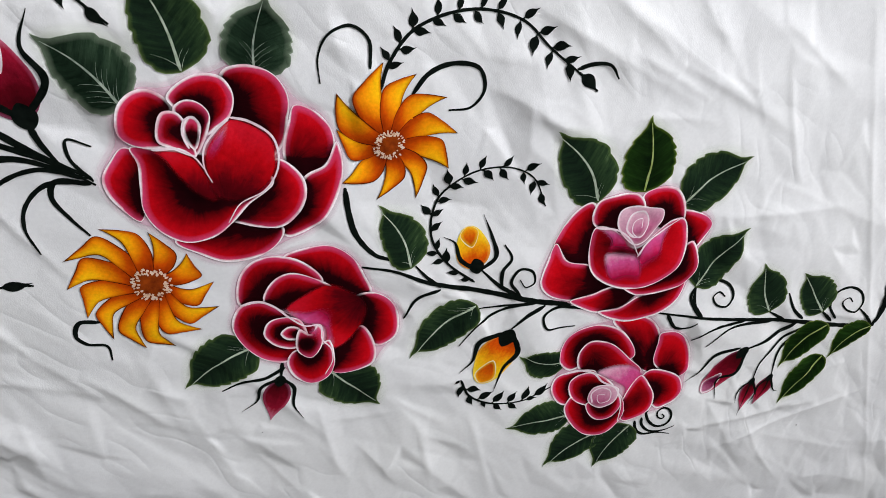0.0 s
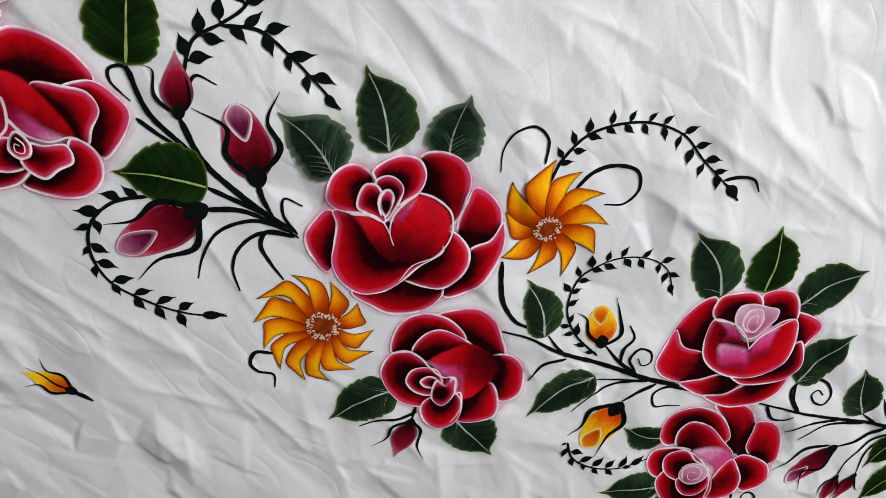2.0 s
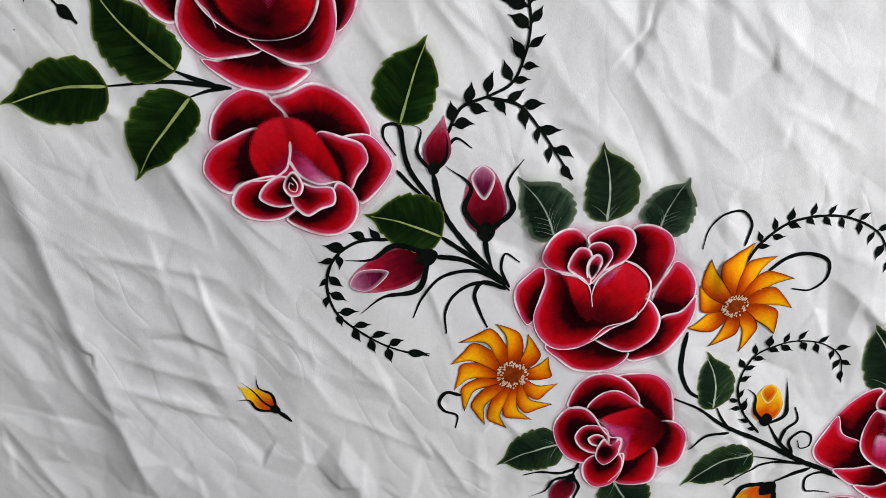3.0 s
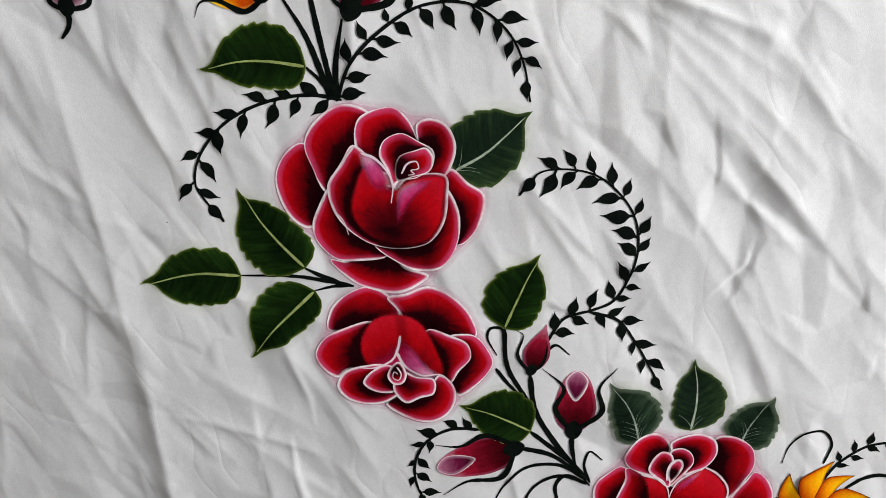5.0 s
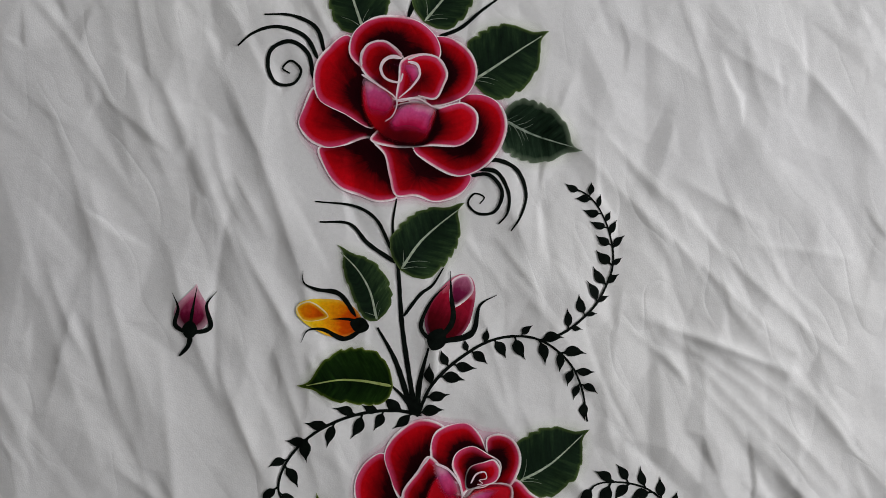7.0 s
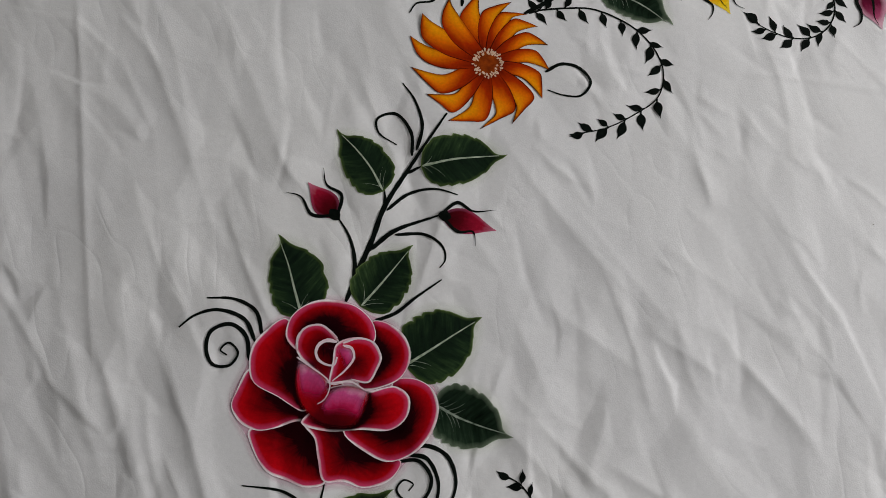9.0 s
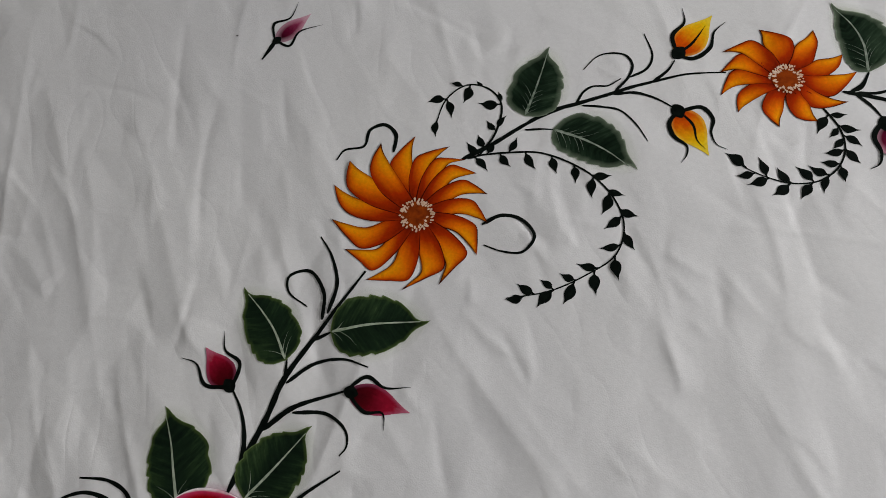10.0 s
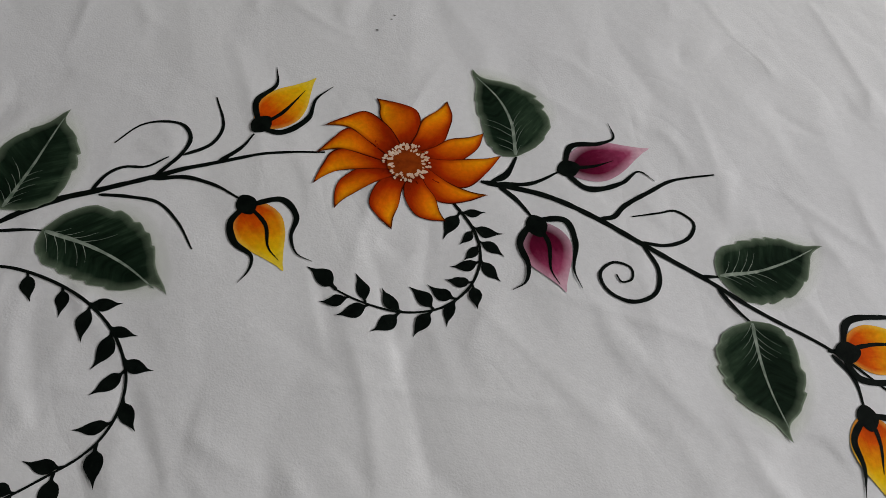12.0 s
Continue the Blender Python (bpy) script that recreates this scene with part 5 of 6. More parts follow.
petal(r, [(-2.9, -47.5), (10.6, -33.5), (29.3, -27.1), (36.3, -11.8), (46.9, -15.3), (54.8, -27.7), (52.8, -45.2), (40, -57), (20, -58)], (19.3, -40.3))
petal(r, [(-46.3, -39), (-42.5, -24.4), (-26.9, -14.8), (-7.8, -12.2), (7.8, -31.3), (-2.2, -45.7), (-18.7, -51.2), (-36.4, -48.9)], (-18.6, -36.4))
petal(r, [(-25.2, -32.1), (-21.1, -20.2), (-8, -11.1), (5.4, -17.8), (4.6, -33), (-10.9, -38.3)], (-5.3, -27.1))
petal(r, [(0.1, -30), (5, -15.2), (17.6, -17.1), (33.3, -16.8), (35.9, -30.3), (25.1, -36.4), (14.9, -43.5), (6.8, -39.9)], (16.9, -26.7))
petal(r, [(-6.3, -21.2), (-4, -11.4), (1, -6.6), (9.7, -17), (7.8, -25.7), (-0.2, -27.8)], (0.7, -16))
swirl(r, [(-2.2, 17.5), (-2, 5.2), (-4.9, -6.1), (-17.1, -15.1), (-31.3, -17.8)], 2.5)
swirl(r, [(-2.9, 2.4), (6.4, -9.4), (22.1, -14.6), (38.7, -11.3), (50.3, -20.2)], 2.5)
swirl(r, [(-0, -11.7), (4.9, -17.4), (3.9, -23.1), (-1.2, -21.9), (-1.2, -16.4), (2, -17.9)], 1.3)
halo(r)
r = rose(-194, 1, 'painted crimson rose with deep petals and magenta folds')
petal(r, [(-57.9, -49.6), (-38.2, -38.9), (-25.9, -30.9), (-6.3, -33.2), (6, -54.1), (14.6, -73.5), (0.5, -80.9), (-16.4, -79.8), (-33.6, -77.4), (-48.4, -65.3)], (-13.9, -50.9))
petal(r, [(-15.8, -33.2), (6.2, -25.2), (32.1, -33.1), (53.1, -39.9), (70, -41.4), (64.9, -58.6), (45.9, -69.6), (28.8, -69), (12.9, -72.5), (3.4, -57.1), (-4.1, -42.2)], (26.7, -50.3))
petal(r, [(45.7, 20), (61.1, 26.4), (79.2, 22.4), (89, 7.9), (88.1, -14.1), (78, -32.6), (59.1, -44.6), (41.7, -42.7), (17.1, -30.6), (27.1, -12.7), (46.5, 6.7)], (62.1, -17.3))
petal(r, [(-73, -2.4), (-77.5, -22.6), (-77.9, -34.6), (-67.4, -45.3), (-52.5, -48.2), (-37.3, -42.5), (-20.8, -32.1), (-0, -29.2), (-5.6, -16.2), (-40.3, -10.7), (-62.5, -6.9)], (-31.7, -26.7))
petal(r, [(-75.6, 18.3), (-69.5, 31.8), (-56.4, 46.2), (-42.2, 36.6), (-23.3, 17.6), (-14.5, -8.9), (-18.2, -23.2), (-43.3, -17.7), (-66.1, -11.6), (-73.5, -0.2)], (-38.5, 1.7))
petal(r, [(13.6, 62.7), (29.9, 65.1), (46.3, 57.3), (54.7, 42.6), (51.8, 25), (40, 13.7), (20.2, 5.8), (12.7, 26.9), (10.5, 45.6)], (29.7, 36.1))
petal(r, [(-51.5, 31.7), (-52.2, 48.3), (-39.6, 65), (-22.2, 72), (-0.6, 71.5), (16.3, 61.5), (21.6, 47.5), (6.5, 32.5), (-16, 26.7), (-39, 23.1)], (-17, 50.4))
petal(r, [(-41.6, 26.2), (-39.7, 42), (-26.3, 49.4), (-13.1, 44.2), (-3.6, 34.7), (-4.3, 17.7), (-4.8, 4.1), (-24.5, 12.5), (-35.4, 18.3)], (-19.9, 32.8))
petal(r, [(-8.9, 36.7), (5.5, 46.7), (19.8, 47), (31.1, 36.5), (30.2, 24.2), (26.6, 13.2), (11.9, 10.4), (-4.1, 3.4), (-7.6, 21.6)], (10.4, 26.3))
petal(r, [(-10.3, -16.4), (-6.6, -2.1), (12.6, 7.7), (29.5, 7.2), (49.1, 16.1), (62.5, 10.8), (65, -5.4), (55.3, -19), (30.3, -25.8), (3.5, -34), (-18.3, -32.8)], (23.2, -16.1))
petal(r, [(-35.0, 12.0), (-32.0, -7.0), (-23.0, -20.0), (-10.0, -29.0), (10.0, -31.0), (26.0, -24.0), (30.0, -9.0), (29.0, 6.0), (9.0, 7.0), (-3.0, -1.0), (-9.0, 9.0), (-25.0, 15.0)], (8.0, -37.0), "glow")
petal(r, [(-36.0, 16.0), (-24.0, 15.0), (-11.0, 10.0), (-4.0, 1.0), (-9.0, -14.0), (-13.0, -20.0), (-24.0, -17.0), (-31.0, -5.0)], (-17.0, -28.0), "pink")
petal(r, [(-3.0, 0.0), (3.0, 5.0), (13.0, 8.0), (29.0, 7.0), (29.0, -5.0), (28.0, -17.0), (15.0, -24.0), (0.0, -24.0), (-8.0, -16.0)], (13.0, -33.0), "pink")
petal(r, [(-17.1, 31.2), (-11.1, 34.2), (-4.4, 37.8), (5.1, 38.4), (10.9, 30.3), (6.9, 17.2), (-4.4, 2.3), (-3.9, 12.1), (-2.2, 23), (-9.1, 29.9)], (-5.2, 17.5), "pink")
swirl(r, [(-8.9, 38.6), (-16.8, 37.9), (-22.4, 33.1), (-23.5, 26.1), (-19.2, 20.1), (-11.6, 18.2), (-5.7, 19.7), (-5, 26.6)], 3.4)
swirl(r, [(-3.3, 37.2), (4.5, 36.8), (8.6, 29.7), (4.7, 18.1), (-3.4, 6.4)], 2.6)
swirl(r, [(-39.2, 24), (-41.7, 34.3), (-36.8, 43.7), (-26.1, 48.5), (-15.9, 45.9), (-9.2, 41.9)], 1.9)
swirl(r, [(-3.7, 39), (7.9, 46.3), (21.5, 46), (30.1, 36.3), (29.4, 25.5), (25.5, 13.9), (11.5, 12.2)], 1.9)
swirl(r, [(-37.6, 17.7), (-23.1, 12.8), (-4.8, 4.1), (-5, -8.9), (-9.7, -14.9)], 1.9)
swirl(r, [(-4.8, 4.1), (12, 9.9), (27.3, 6.6), (40.3, 12.4)], 1.9)
halo(r)
daisy(363.0, -535.0, 11.5, 'orange painted flower with ten swirling pointed petals', 'orange',
      [(0.0, 64.0, -24.0, 41.0, -4.0, 42.0), (24.0, 53.0, 0.0, 45.0, 12.0, 37.0), (47.0, 33.0, 19.0, 37.0, 28.0, 25.0), (55.0, 3.0, 31.0, 22.0, 33.0, 5.0), (47.0, -26.0, 42.0, -2.0, 26.0, -13.0), (19.0, -49.0, 29.0, -22.0, 16.0, -25.0), (-13.0, -45.0, 10.0, -29.0, -4.0, -27.0), (-39.0, -26.0, -14.0, -28.0, -22.0, -11.0), (-39.0, 18.0, -30.0, -7.0, -21.0, 5.0), (-36.0, 45.0, -36.0, 18.0, -19.0, 23.0)])
daisy(171.0, -625.0, 14.0, 'orange painted flower with twelve swirling petals and pale stamens', 'orange',
      [(7.0, 45.0, 22.0, 24.0, 8.0, 28.0), (30.0, 23.0, 37.0, 2.0, 22.0, 12.0), (45.0, -6.0, 30.0, -25.0, 26.0, -10.0), (45.0, -30.0, 21.0, -42.0, 21.0, -26.0), (28.0, -50.0, 2.0, -48.0, 11.0, -38.0), (5.0, -62.0, -15.0, -52.0, -5.0, -46.0), (-17.0, -59.0, -33.0, -39.0, -21.0, -37.0), (-39.0, -46.0, -45.0, -20.0, -33.0, -21.0), (-52.0, -22.0, -49.0, 6.0, -40.0, -8.0), (-59.0, 6.0, -42.0, 30.0, -41.0, 12.0), (-55.0, 30.0, -29.0, 47.0, -29.0, 32.0), (-25.0, 53.0, -1.0, 44.0, -12.0, 40.0)])
daisy(-144.0, 317.0, 13.5, 'large orange painted flower with fifteen swirling petals', 'deep',
      [(-24.0, 66.0, -35.0, 35.0, -20.0, 45.0), (7.0, 65.0, -16.0, 48.0, -3.0, 46.0), (24.0, 57.0, 0.0, 51.0, 10.0, 49.0), (36.0, 48.0, 14.0, 49.0, 18.0, 37.0), (50.0, 33.0, 28.0, 39.0, 29.0, 27.0), (57.0, 10.0, 40.0, 24.0, 35.0, 12.0), (57.0, -18.0, 49.0, 4.0, 35.0, -4.0), (36.0, -50.0, 49.0, -20.0, 36.0, -31.0), (9.0, -63.0, 35.0, -36.0, 20.0, -43.0), (-20.0, -63.0, 11.0, -53.0, -4.0, -44.0), (-46.0, -44.0, -19.0, -54.0, -20.0, -36.0), (-66.0, -23.0, -34.0, -39.0, -35.0, -22.0), (-75.0, 6.0, -56.0, -13.0, -49.0, -1.0), (-70.0, 30.0, -62.0, 7.0, -47.0, 20.0), (-50.0, 53.0, -49.0, 26.0, -39.0, 38.0)])
daisy(107.0, 512.0, 12.6, 'orange painted flower with eleven curved petals', 'deep',
      [(-29.0, 41.0, -4.0, 37.0, -23.0, 29.0), (12.0, 51.0, 17.0, 31.0, 2.0, 32.0), (38.0, 34.0, 32.0, 15.0, 20.0, 23.0), (51.0, 21.0, 37.0, -5.0, 33.0, 12.0), (49.0, -8.0, 27.0, -19.0, 31.0, -8.0), (30.0, -31.0, 14.0, -31.0, 20.0, -18.0), (3.0, -44.0, -12.0, -32.0, 2.0, -28.0), (-30.0, -40.0, -32.0, -22.0, -23.0, -27.0), (-46.0, -28.0, -42.0, -4.0, -36.0, -15.0), (-51.0, -7.0, -39.0, 14.0, -38.0, 0.0), (-53.0, 13.0, -33.0, 29.0, -38.0, 16.0)])

# leaves
leaf((184.8, -485.2), (143.3, -433.1), 0.30, 0.41, 'pale', -0.06)
leaf((226.4, -465.9), (208.1, -397.1), 0.30, 0.37, 'deep', -0.05)
leaf((272.7, -472.9), (287.4, -418.4), 0.43, 0.42, 'pale', 0.01)
leaf((375.1, -648), (350.4, -584.5), 0.24, 0.32, 'deep', -0.05)
leaf((434.5, -699.4), (368.4, -747), 0.26, 0.30, 'deep', -0.03)
leaf((545.7, -611.1), (500.5, -538.7), 0.26, 0.33, 'deep', -0.04)
leaf((589.1, -607.6), (586.1, -535), 0.35, 0.37, 'lime', -0.02)
leaf((630.9, -626.3), (696.8, -587.4), 0.41, 0.33, 'deep', 0.05)
leaf((662.7, -724), (712.7, -663.5), 0.38, 0.31, 'deep', 0.05)
leaf((763.2, -776.7), (739.2, -709.2), 0.33, 0.32, 'deep', 0.01)
leaf((834.2, -790.8), (793.7, -731.7), 0.28, 0.32, 'deep', -0.03)
leaf((848.7, -810.4), (796.8, -863.5), 0.27, 0.35, 'lime', -0.05)
leaf((910.8, -825.5), (861.4, -863.7), 0.22, 0.38, 'lime', -0.10)
leaf((856.2, -857.3), (811.6, -923), 0.28, 0.29, 'lime', -0.01)
leaf((530.7, -789.4), (477.2, -769.4), 0.37, 0.26, 'deep', 0.08)
leaf((540.3, -866.6), (465.3, -863.7), 0.29, 0.33, 'deep', -0.03)
leaf((580.4, -901), (510.7, -936.4), 0.29, 0.41, 'deep', -0.08)
leaf((615.2, -902.1), (573, -956.1), 0.39, 0.45, 'deep', -0.03)
leaf((235.5, -702.8), (172.9, -733.6), 0.34, 0.40, 'deep', -0.03)
leaf((293.8, -740.4), (338, -795), 0.39, 0.37, 'deep', 0.02)
leaf((-125.2, -380), (-186.6, -325.5), 0.36, 0.28, 'lime', 0.05)
leaf((-175.2, -397.1), (-254.1, -420.4), 0.30, 0.32, 'lime', -0.01)
leaf((-115.1, -397.9), (-159.8, -470.4), 0.24, 0.31, 'lime', -0.05)
leaf((43.5, -401.9), (57.7, -331.6), 0.38, 0.32, 'lime', 0.03)
leaf((88.4, -493.3), (20.8, -479.2), 0.34, 0.41, 'lime', -0.05)
leaf((-24.2, -280), (24.6, -224), 0.39, 0.39, 'deep', 0.00)
leaf((-145.9, -225), (-222.8, -242.1), 0.26, 0.35, 'lime', -0.06)
leaf((-171.2, -175.4), (-218.5, -122), 0.18, 0.28, 'deep', -0.06)
leaf((-163, -130.1), (-123.4, -63), 0.33, 0.32, 'deep', 0.01)
leaf((-142.2, 35.6), (-89.3, 92.6), 0.39, 0.38, 'deep', 0.01)
leaf((-112.1, 12), (-38.5, 2.9), 0.34, 0.35, 'pale', -0.01)
leaf((-237.7, 52.6), (-278.5, 114.8), 0.31, 0.37, 'deep', -0.04)
leaf((-192.3, 73.4), (-163.1, 137.2), 0.34, 0.34, 'deep', 0.00)
leaf((-201.3, 175.9), (-257, 219.8), 0.29, 0.31, 'deep', -0.02)
leaf((-176.2, 207.1), (-104.5, 238.7), 0.32, 0.29, 'deep', 0.01)
leaf((-85.5, 425.2), (-84, 495.3), 0.32, 0.33, 'pale', -0.01)
leaf((-59.9, 419.8), (13.9, 401.8), 0.32, 0.24, 'pale', 0.05)
leaf((166.7, 534.8), (128.3, 593.7), 0.24, 0.37, 'pale', -0.08)
leaf((285.8, 487.1), (343.9, 522.4), 0.27, 0.31, 'pale', -0.03)
leaf((304.3, 465.6), (324.6, 405.9), 0.33, 0.38, 'pale', -0.03)

# rosebuds
bud((252.3, -740.8), (236.3, -788.8), 24.7, 'red', [[(252.3, -740.8), (261.9, -754.6), (259.2, -774.6), (266.1, -792.8)], [(252.3, -740.8), (234.1, -747.4), (228.3, -762.8), (213.4, -771.9)]])
bud((466.9, -739.1), (436.9, -794.4), 41.2, 'yellow', [[(468.5, -736.1), (475.3, -765.4), (461.1, -779.9), (451.2, -807)], [(462.9, -738.2), (437.6, -742.7), (429.3, -765), (416.2, -776.1)]], cup=True)
bud((434.3, -661.3), (425.5, -616.5), 31.2, 'yellow', [[(436.9, -661.8), (451.4, -650.9), (447.9, -630.2), (440.4, -608)], [(434.3, -661.3), (418.8, -647.9), (413.9, -630), (404.1, -622.8)]], cup=True)
bud((743.7, -822.8), (699.4, -875.6), 34.2, 'red', [[(745.7, -824.8), (738.6, -855.9), (717.6, -859), (718.2, -889.1)], [(737.1, -818.8), (706.1, -821.9), (692.4, -840.4), (674.1, -854.7)]], cup=True)
bud((766.3, -873), (757.5, -917.5), 21.5, 'red', [[(766.8, -874.8), (774.1, -895), (768.2, -911.4)], [(765.2, -874.4), (748.9, -884.1), (748.1, -903.3)], [(765.6, -876.3), (761.5, -896.2), (754.9, -926)]])
bud((790.3, -873), (774.8, -913.1), 21.7, 'red', [[(790.8, -874.8), (799.9, -897.3), (806.3, -900.7)], [(789.2, -874.4), (775.8, -886.7), (776.5, -904.6)], [(789.5, -875.4), (785.1, -893.5), (773.2, -912.7)]])
bud((73.9, -437.4), (77.1, -390.6), 22.5, 'red', [[(73.9, -437.4), (82.2, -426.5), (82.1, -410.3), (79.9, -405.4)], [(72.7, -436.5), (59.6, -422.7), (60, -404), (53, -401.1)]])
bud((125.8, -490.1), (113.2, -427.5), 36.7, 'red', [[(125.7, -486), (143.9, -462.1), (135.9, -440.9), (146.1, -418.4)], [(122.8, -486.6), (103.9, -467), (106.2, -446.7), (83.3, -431.2)]], cup=True)
bud((82.2, -510.6), (15.2, -546.7), 38.2, 'red', [[(78.2, -508.9), (49.1, -505.1), (31.5, -519.3), (9, -522.4)], [(79.6, -514.7), (73.4, -544.7), (44, -554.8), (26.6, -572.7)]], cup=True)
bud((-42.9, -684.9), (-79.4, -659.2), 21.4, 'yellow', [[(-44.1, -683.7), (-49.2, -667.2), (-61.1, -660.9), (-63.9, -647.2)], [(-45.6, -685.2), (-61.5, -685.1), (-69.8, -674.9), (-81.3, -676.2)], [(-44.1, -683.7), (-56.7, -676), (-65, -665.9), (-77, -654.4)]])
bud((-317, -221.2), (-320.8, -180), 29.2, 'plum', [[(-315.9, -220), (-302.1, -212), (-309, -194.7), (-304.1, -182.1)], [(-318.6, -220.6), (-329.8, -216.2), (-330.4, -202.1), (-337.5, -191.5)], [(-316.8, -220.2), (-318.3, -206.3), (-319.9, -182.1)]])
bud((-180.5, -182.4), (-238.5, -180.3), 30.8, 'yellow', [[(-180.3, -183.3), (-193.9, -196.1), (-213.8, -192.6), (-224.8, -196.2), (-227.8, -206.9)], [(-189.3, -175.8), (-207.2, -160.9), (-226, -161.6), (-237.1, -158.5), (-240, -148.7)], [(-183.7, -179.3), (-195.5, -179.7), (-209, -182.9)]], cup=True)
bud((-121, -183.8), (-107.2, -121), 37.7, 'red', [[(-120.7, -181.3), (-110.8, -162.1), (-117.3, -139.4), (-122.2, -121.2)], [(-118.4, -180.8), (-92.5, -167.4), (-91.2, -142.9), (-79.4, -131.3)], [(-123, -181.9), (-134.9, -172.6), (-131.3, -147.6), (-122.7, -133.4)]], cup=True)
bud((-234.1, 142.6), (-267.1, 165.8), 23.3, 'red', [[(-233.9, 144.9), (-236.1, 163), (-251.2, 168.5), (-258.1, 182)], [(-235.8, 143.5), (-255.7, 139.2), (-269.6, 151.9), (-283.1, 152.1)]])
bud((-147, 169.2), (-96.6, 168.8), 22.2, 'red', [[(-146.4, 171.7), (-135.9, 183.7), (-121.1, 180.2), (-102.1, 186.5)], [(-145.1, 167.4), (-129, 158.8), (-116.2, 162.2), (-110.9, 151)]])
bud((-324.1, 438.7), (-302.2, 475.7), 18.4, 'plum', [[(-323.9, 440.6), (-309.1, 438.5), (-305.9, 454.4), (-287.2, 467.2)], [(-325.7, 441.9), (-332, 456.8), (-319.9, 466.1), (-318.5, 484)]])
bud((19, 511.9), (38.9, 558.4), 27.3, 'yellow', [[(19.1, 514.5), (12, 530.7), (18.4, 546.4), (13.6, 560)], [(20.5, 512.3), (33.6, 513.3), (44, 527.2), (44, 542.8), (50.7, 554.6)], [(20.3, 514.8), (28.8, 527), (35.7, 547.1)]])
bud((29.5, 464.3), (63.6, 429.3), 26.1, 'yellow', [[(33.1, 461.6), (49, 469.8), (59.6, 461.7), (60.8, 449.5), (66.8, 440.7), (75.8, 438.4)], [(31.7, 461.2), (27.9, 449.1), (34.2, 438.5), (45.4, 433), (46.9, 425.1), (44.1, 417)], [(33.1, 461.6), (45.9, 452.4), (51.9, 440), (59.3, 434.5)]])
bud((194.1, 532.8), (242.4, 563.2), 27.6, 'plum', [[(194.9, 533.9), (196.6, 551.3), (212.8, 558.3), (220.6, 565), (216.1, 575.3)], [(195.2, 531.9), (210.1, 524), (228.8, 533.5), (237.8, 544.3), (247.5, 540.1)], [(194.9, 533.9), (211.4, 540.8), (222.4, 548.2)]])
bud((183.5, 495), (207, 455.4), 28.4, 'plum', [[(183.5, 495), (200.4, 499.1), (207.7, 487), (209.1, 469.6), (214.8, 460.2)], [(182.7, 494), (178.4, 478.8), (185.1, 466.5), (185.3, 456.2), (179.7, 450.3)], [(183.6, 494.3), (193.3, 483), (197.3, 466.3), (202.9, 459.3)]])
bud((350.6, 459.5), (396.9, 476.5), 27.6, 'yellow', [[(351.3, 461.3), (355.4, 478.6), (374.1, 486.2), (398.6, 490.1)], [(351.1, 458.7), (359, 447.7), (376.4, 449.8), (394.8, 460.1)], [(351.3, 460.6), (369.6, 469.3), (387.6, 472.4)]])
bud((360.5, 430.9), (371.2, 387.2), 25.9, 'yellow', [[(360.3, 428.9), (353.7, 414.5), (358.1, 402.1), (358.3, 388.6)], [(361.7, 429.2), (377, 428.8), (383.8, 416.5), (381.9, 400)], [(361.7, 429.2), (366.2, 417.6), (367.4, 401.7)]])
bud((115.4, 689.9), (162.9, 716.5), 29.1, 'yellow', [[(115.5, 688.7), (129.8, 675), (145.3, 682.7), (168.8, 687)], [(115, 692.3), (124.8, 714.4), (145, 724.8), (162.7, 744.6)], [(115.4, 689.9), (138.9, 703.1), (151, 708.5)]])

# stems, tendrils and spirals
stem([(116.2, 690.2), (103.8, 683.4), (91.6, 676.7)], 4.0, 1.4)
stem([(43.5, -401.9), (53.5, -434.8), (77.7, -463.5), (113.1, -503.3), (154, -538.3)], 3.1, 1.1)
stem([(74.3, -439), (87.6, -473), (115.6, -502.8), (149, -529.9)], 3.8, 1.3)
stem([(44.6, -439.3), (60.1, -452.9), (83.8, -468)], 2.6, 0.9)
stem([(87.5, -493.5), (123.5, -513.4), (152.3, -532.4)], 3.3, 1.2)
stem([(84.1, -512), (110.4, -512.9), (143.2, -527.9)], 3.8, 1.3)
stem([(124.8, -490.3), (128.2, -503.4), (135.8, -520.1)], 3.8, 1.3)
stem([(153.2, -535.3), (142.9, -516.9), (144.4, -503.2), (158.4, -510.2)], 2.2, 0.8)
stem([(149.8, -532.9), (120.5, -521.9), (91.5, -531.9), (78, -553.2), (72.4, -573.3)], 2.8, 1.0)
stem([(150.6, -535.8), (123.5, -533.6), (105.8, -547.7), (100.3, -564.6), (104, -586.6)], 2.8, 1.0)
stem([(151, -537), (128.6, -532.7), (123.6, -544.3), (130.8, -561.9), (140, -576.9)], 3.4, 1.2)
stem([(45.3, -409.5), (41.2, -402.4), (32, -404.2), (31.3, -412.2), (42.9, -427.1)], 2.0, 0.7)
stem([(81.6, -418.4), (88.8, -407.9), (102.8, -414.3)], 2.0, 0.7)
stem([(-84.8, -388.4), (-108.1, -388), (-131.1, -388.5), (-176.1, -397.3)], 2.8, 1.0)
stem([(-94, -388.7), (-113.2, -384), (-127.6, -379.4)], 3.3, 1.2)
stem([(-87.2, -387.9), (-102.8, -392.5), (-115.9, -398.5)], 2.4, 0.8)
stem([(-122.2, -244.5), (-149.9, -176.1), (-164.2, -131.4), (-177.5, -96.1), (-179.7, -73.6)], 3.3, 1.1)
stem([(-124.5, -245.1), (-148.7, -204.8), (-169.9, -180.8)], 3.7, 1.3)
stem([(-120.8, -244.2), (-125.1, -218.6), (-125, -187.2)], 3.8, 1.3)
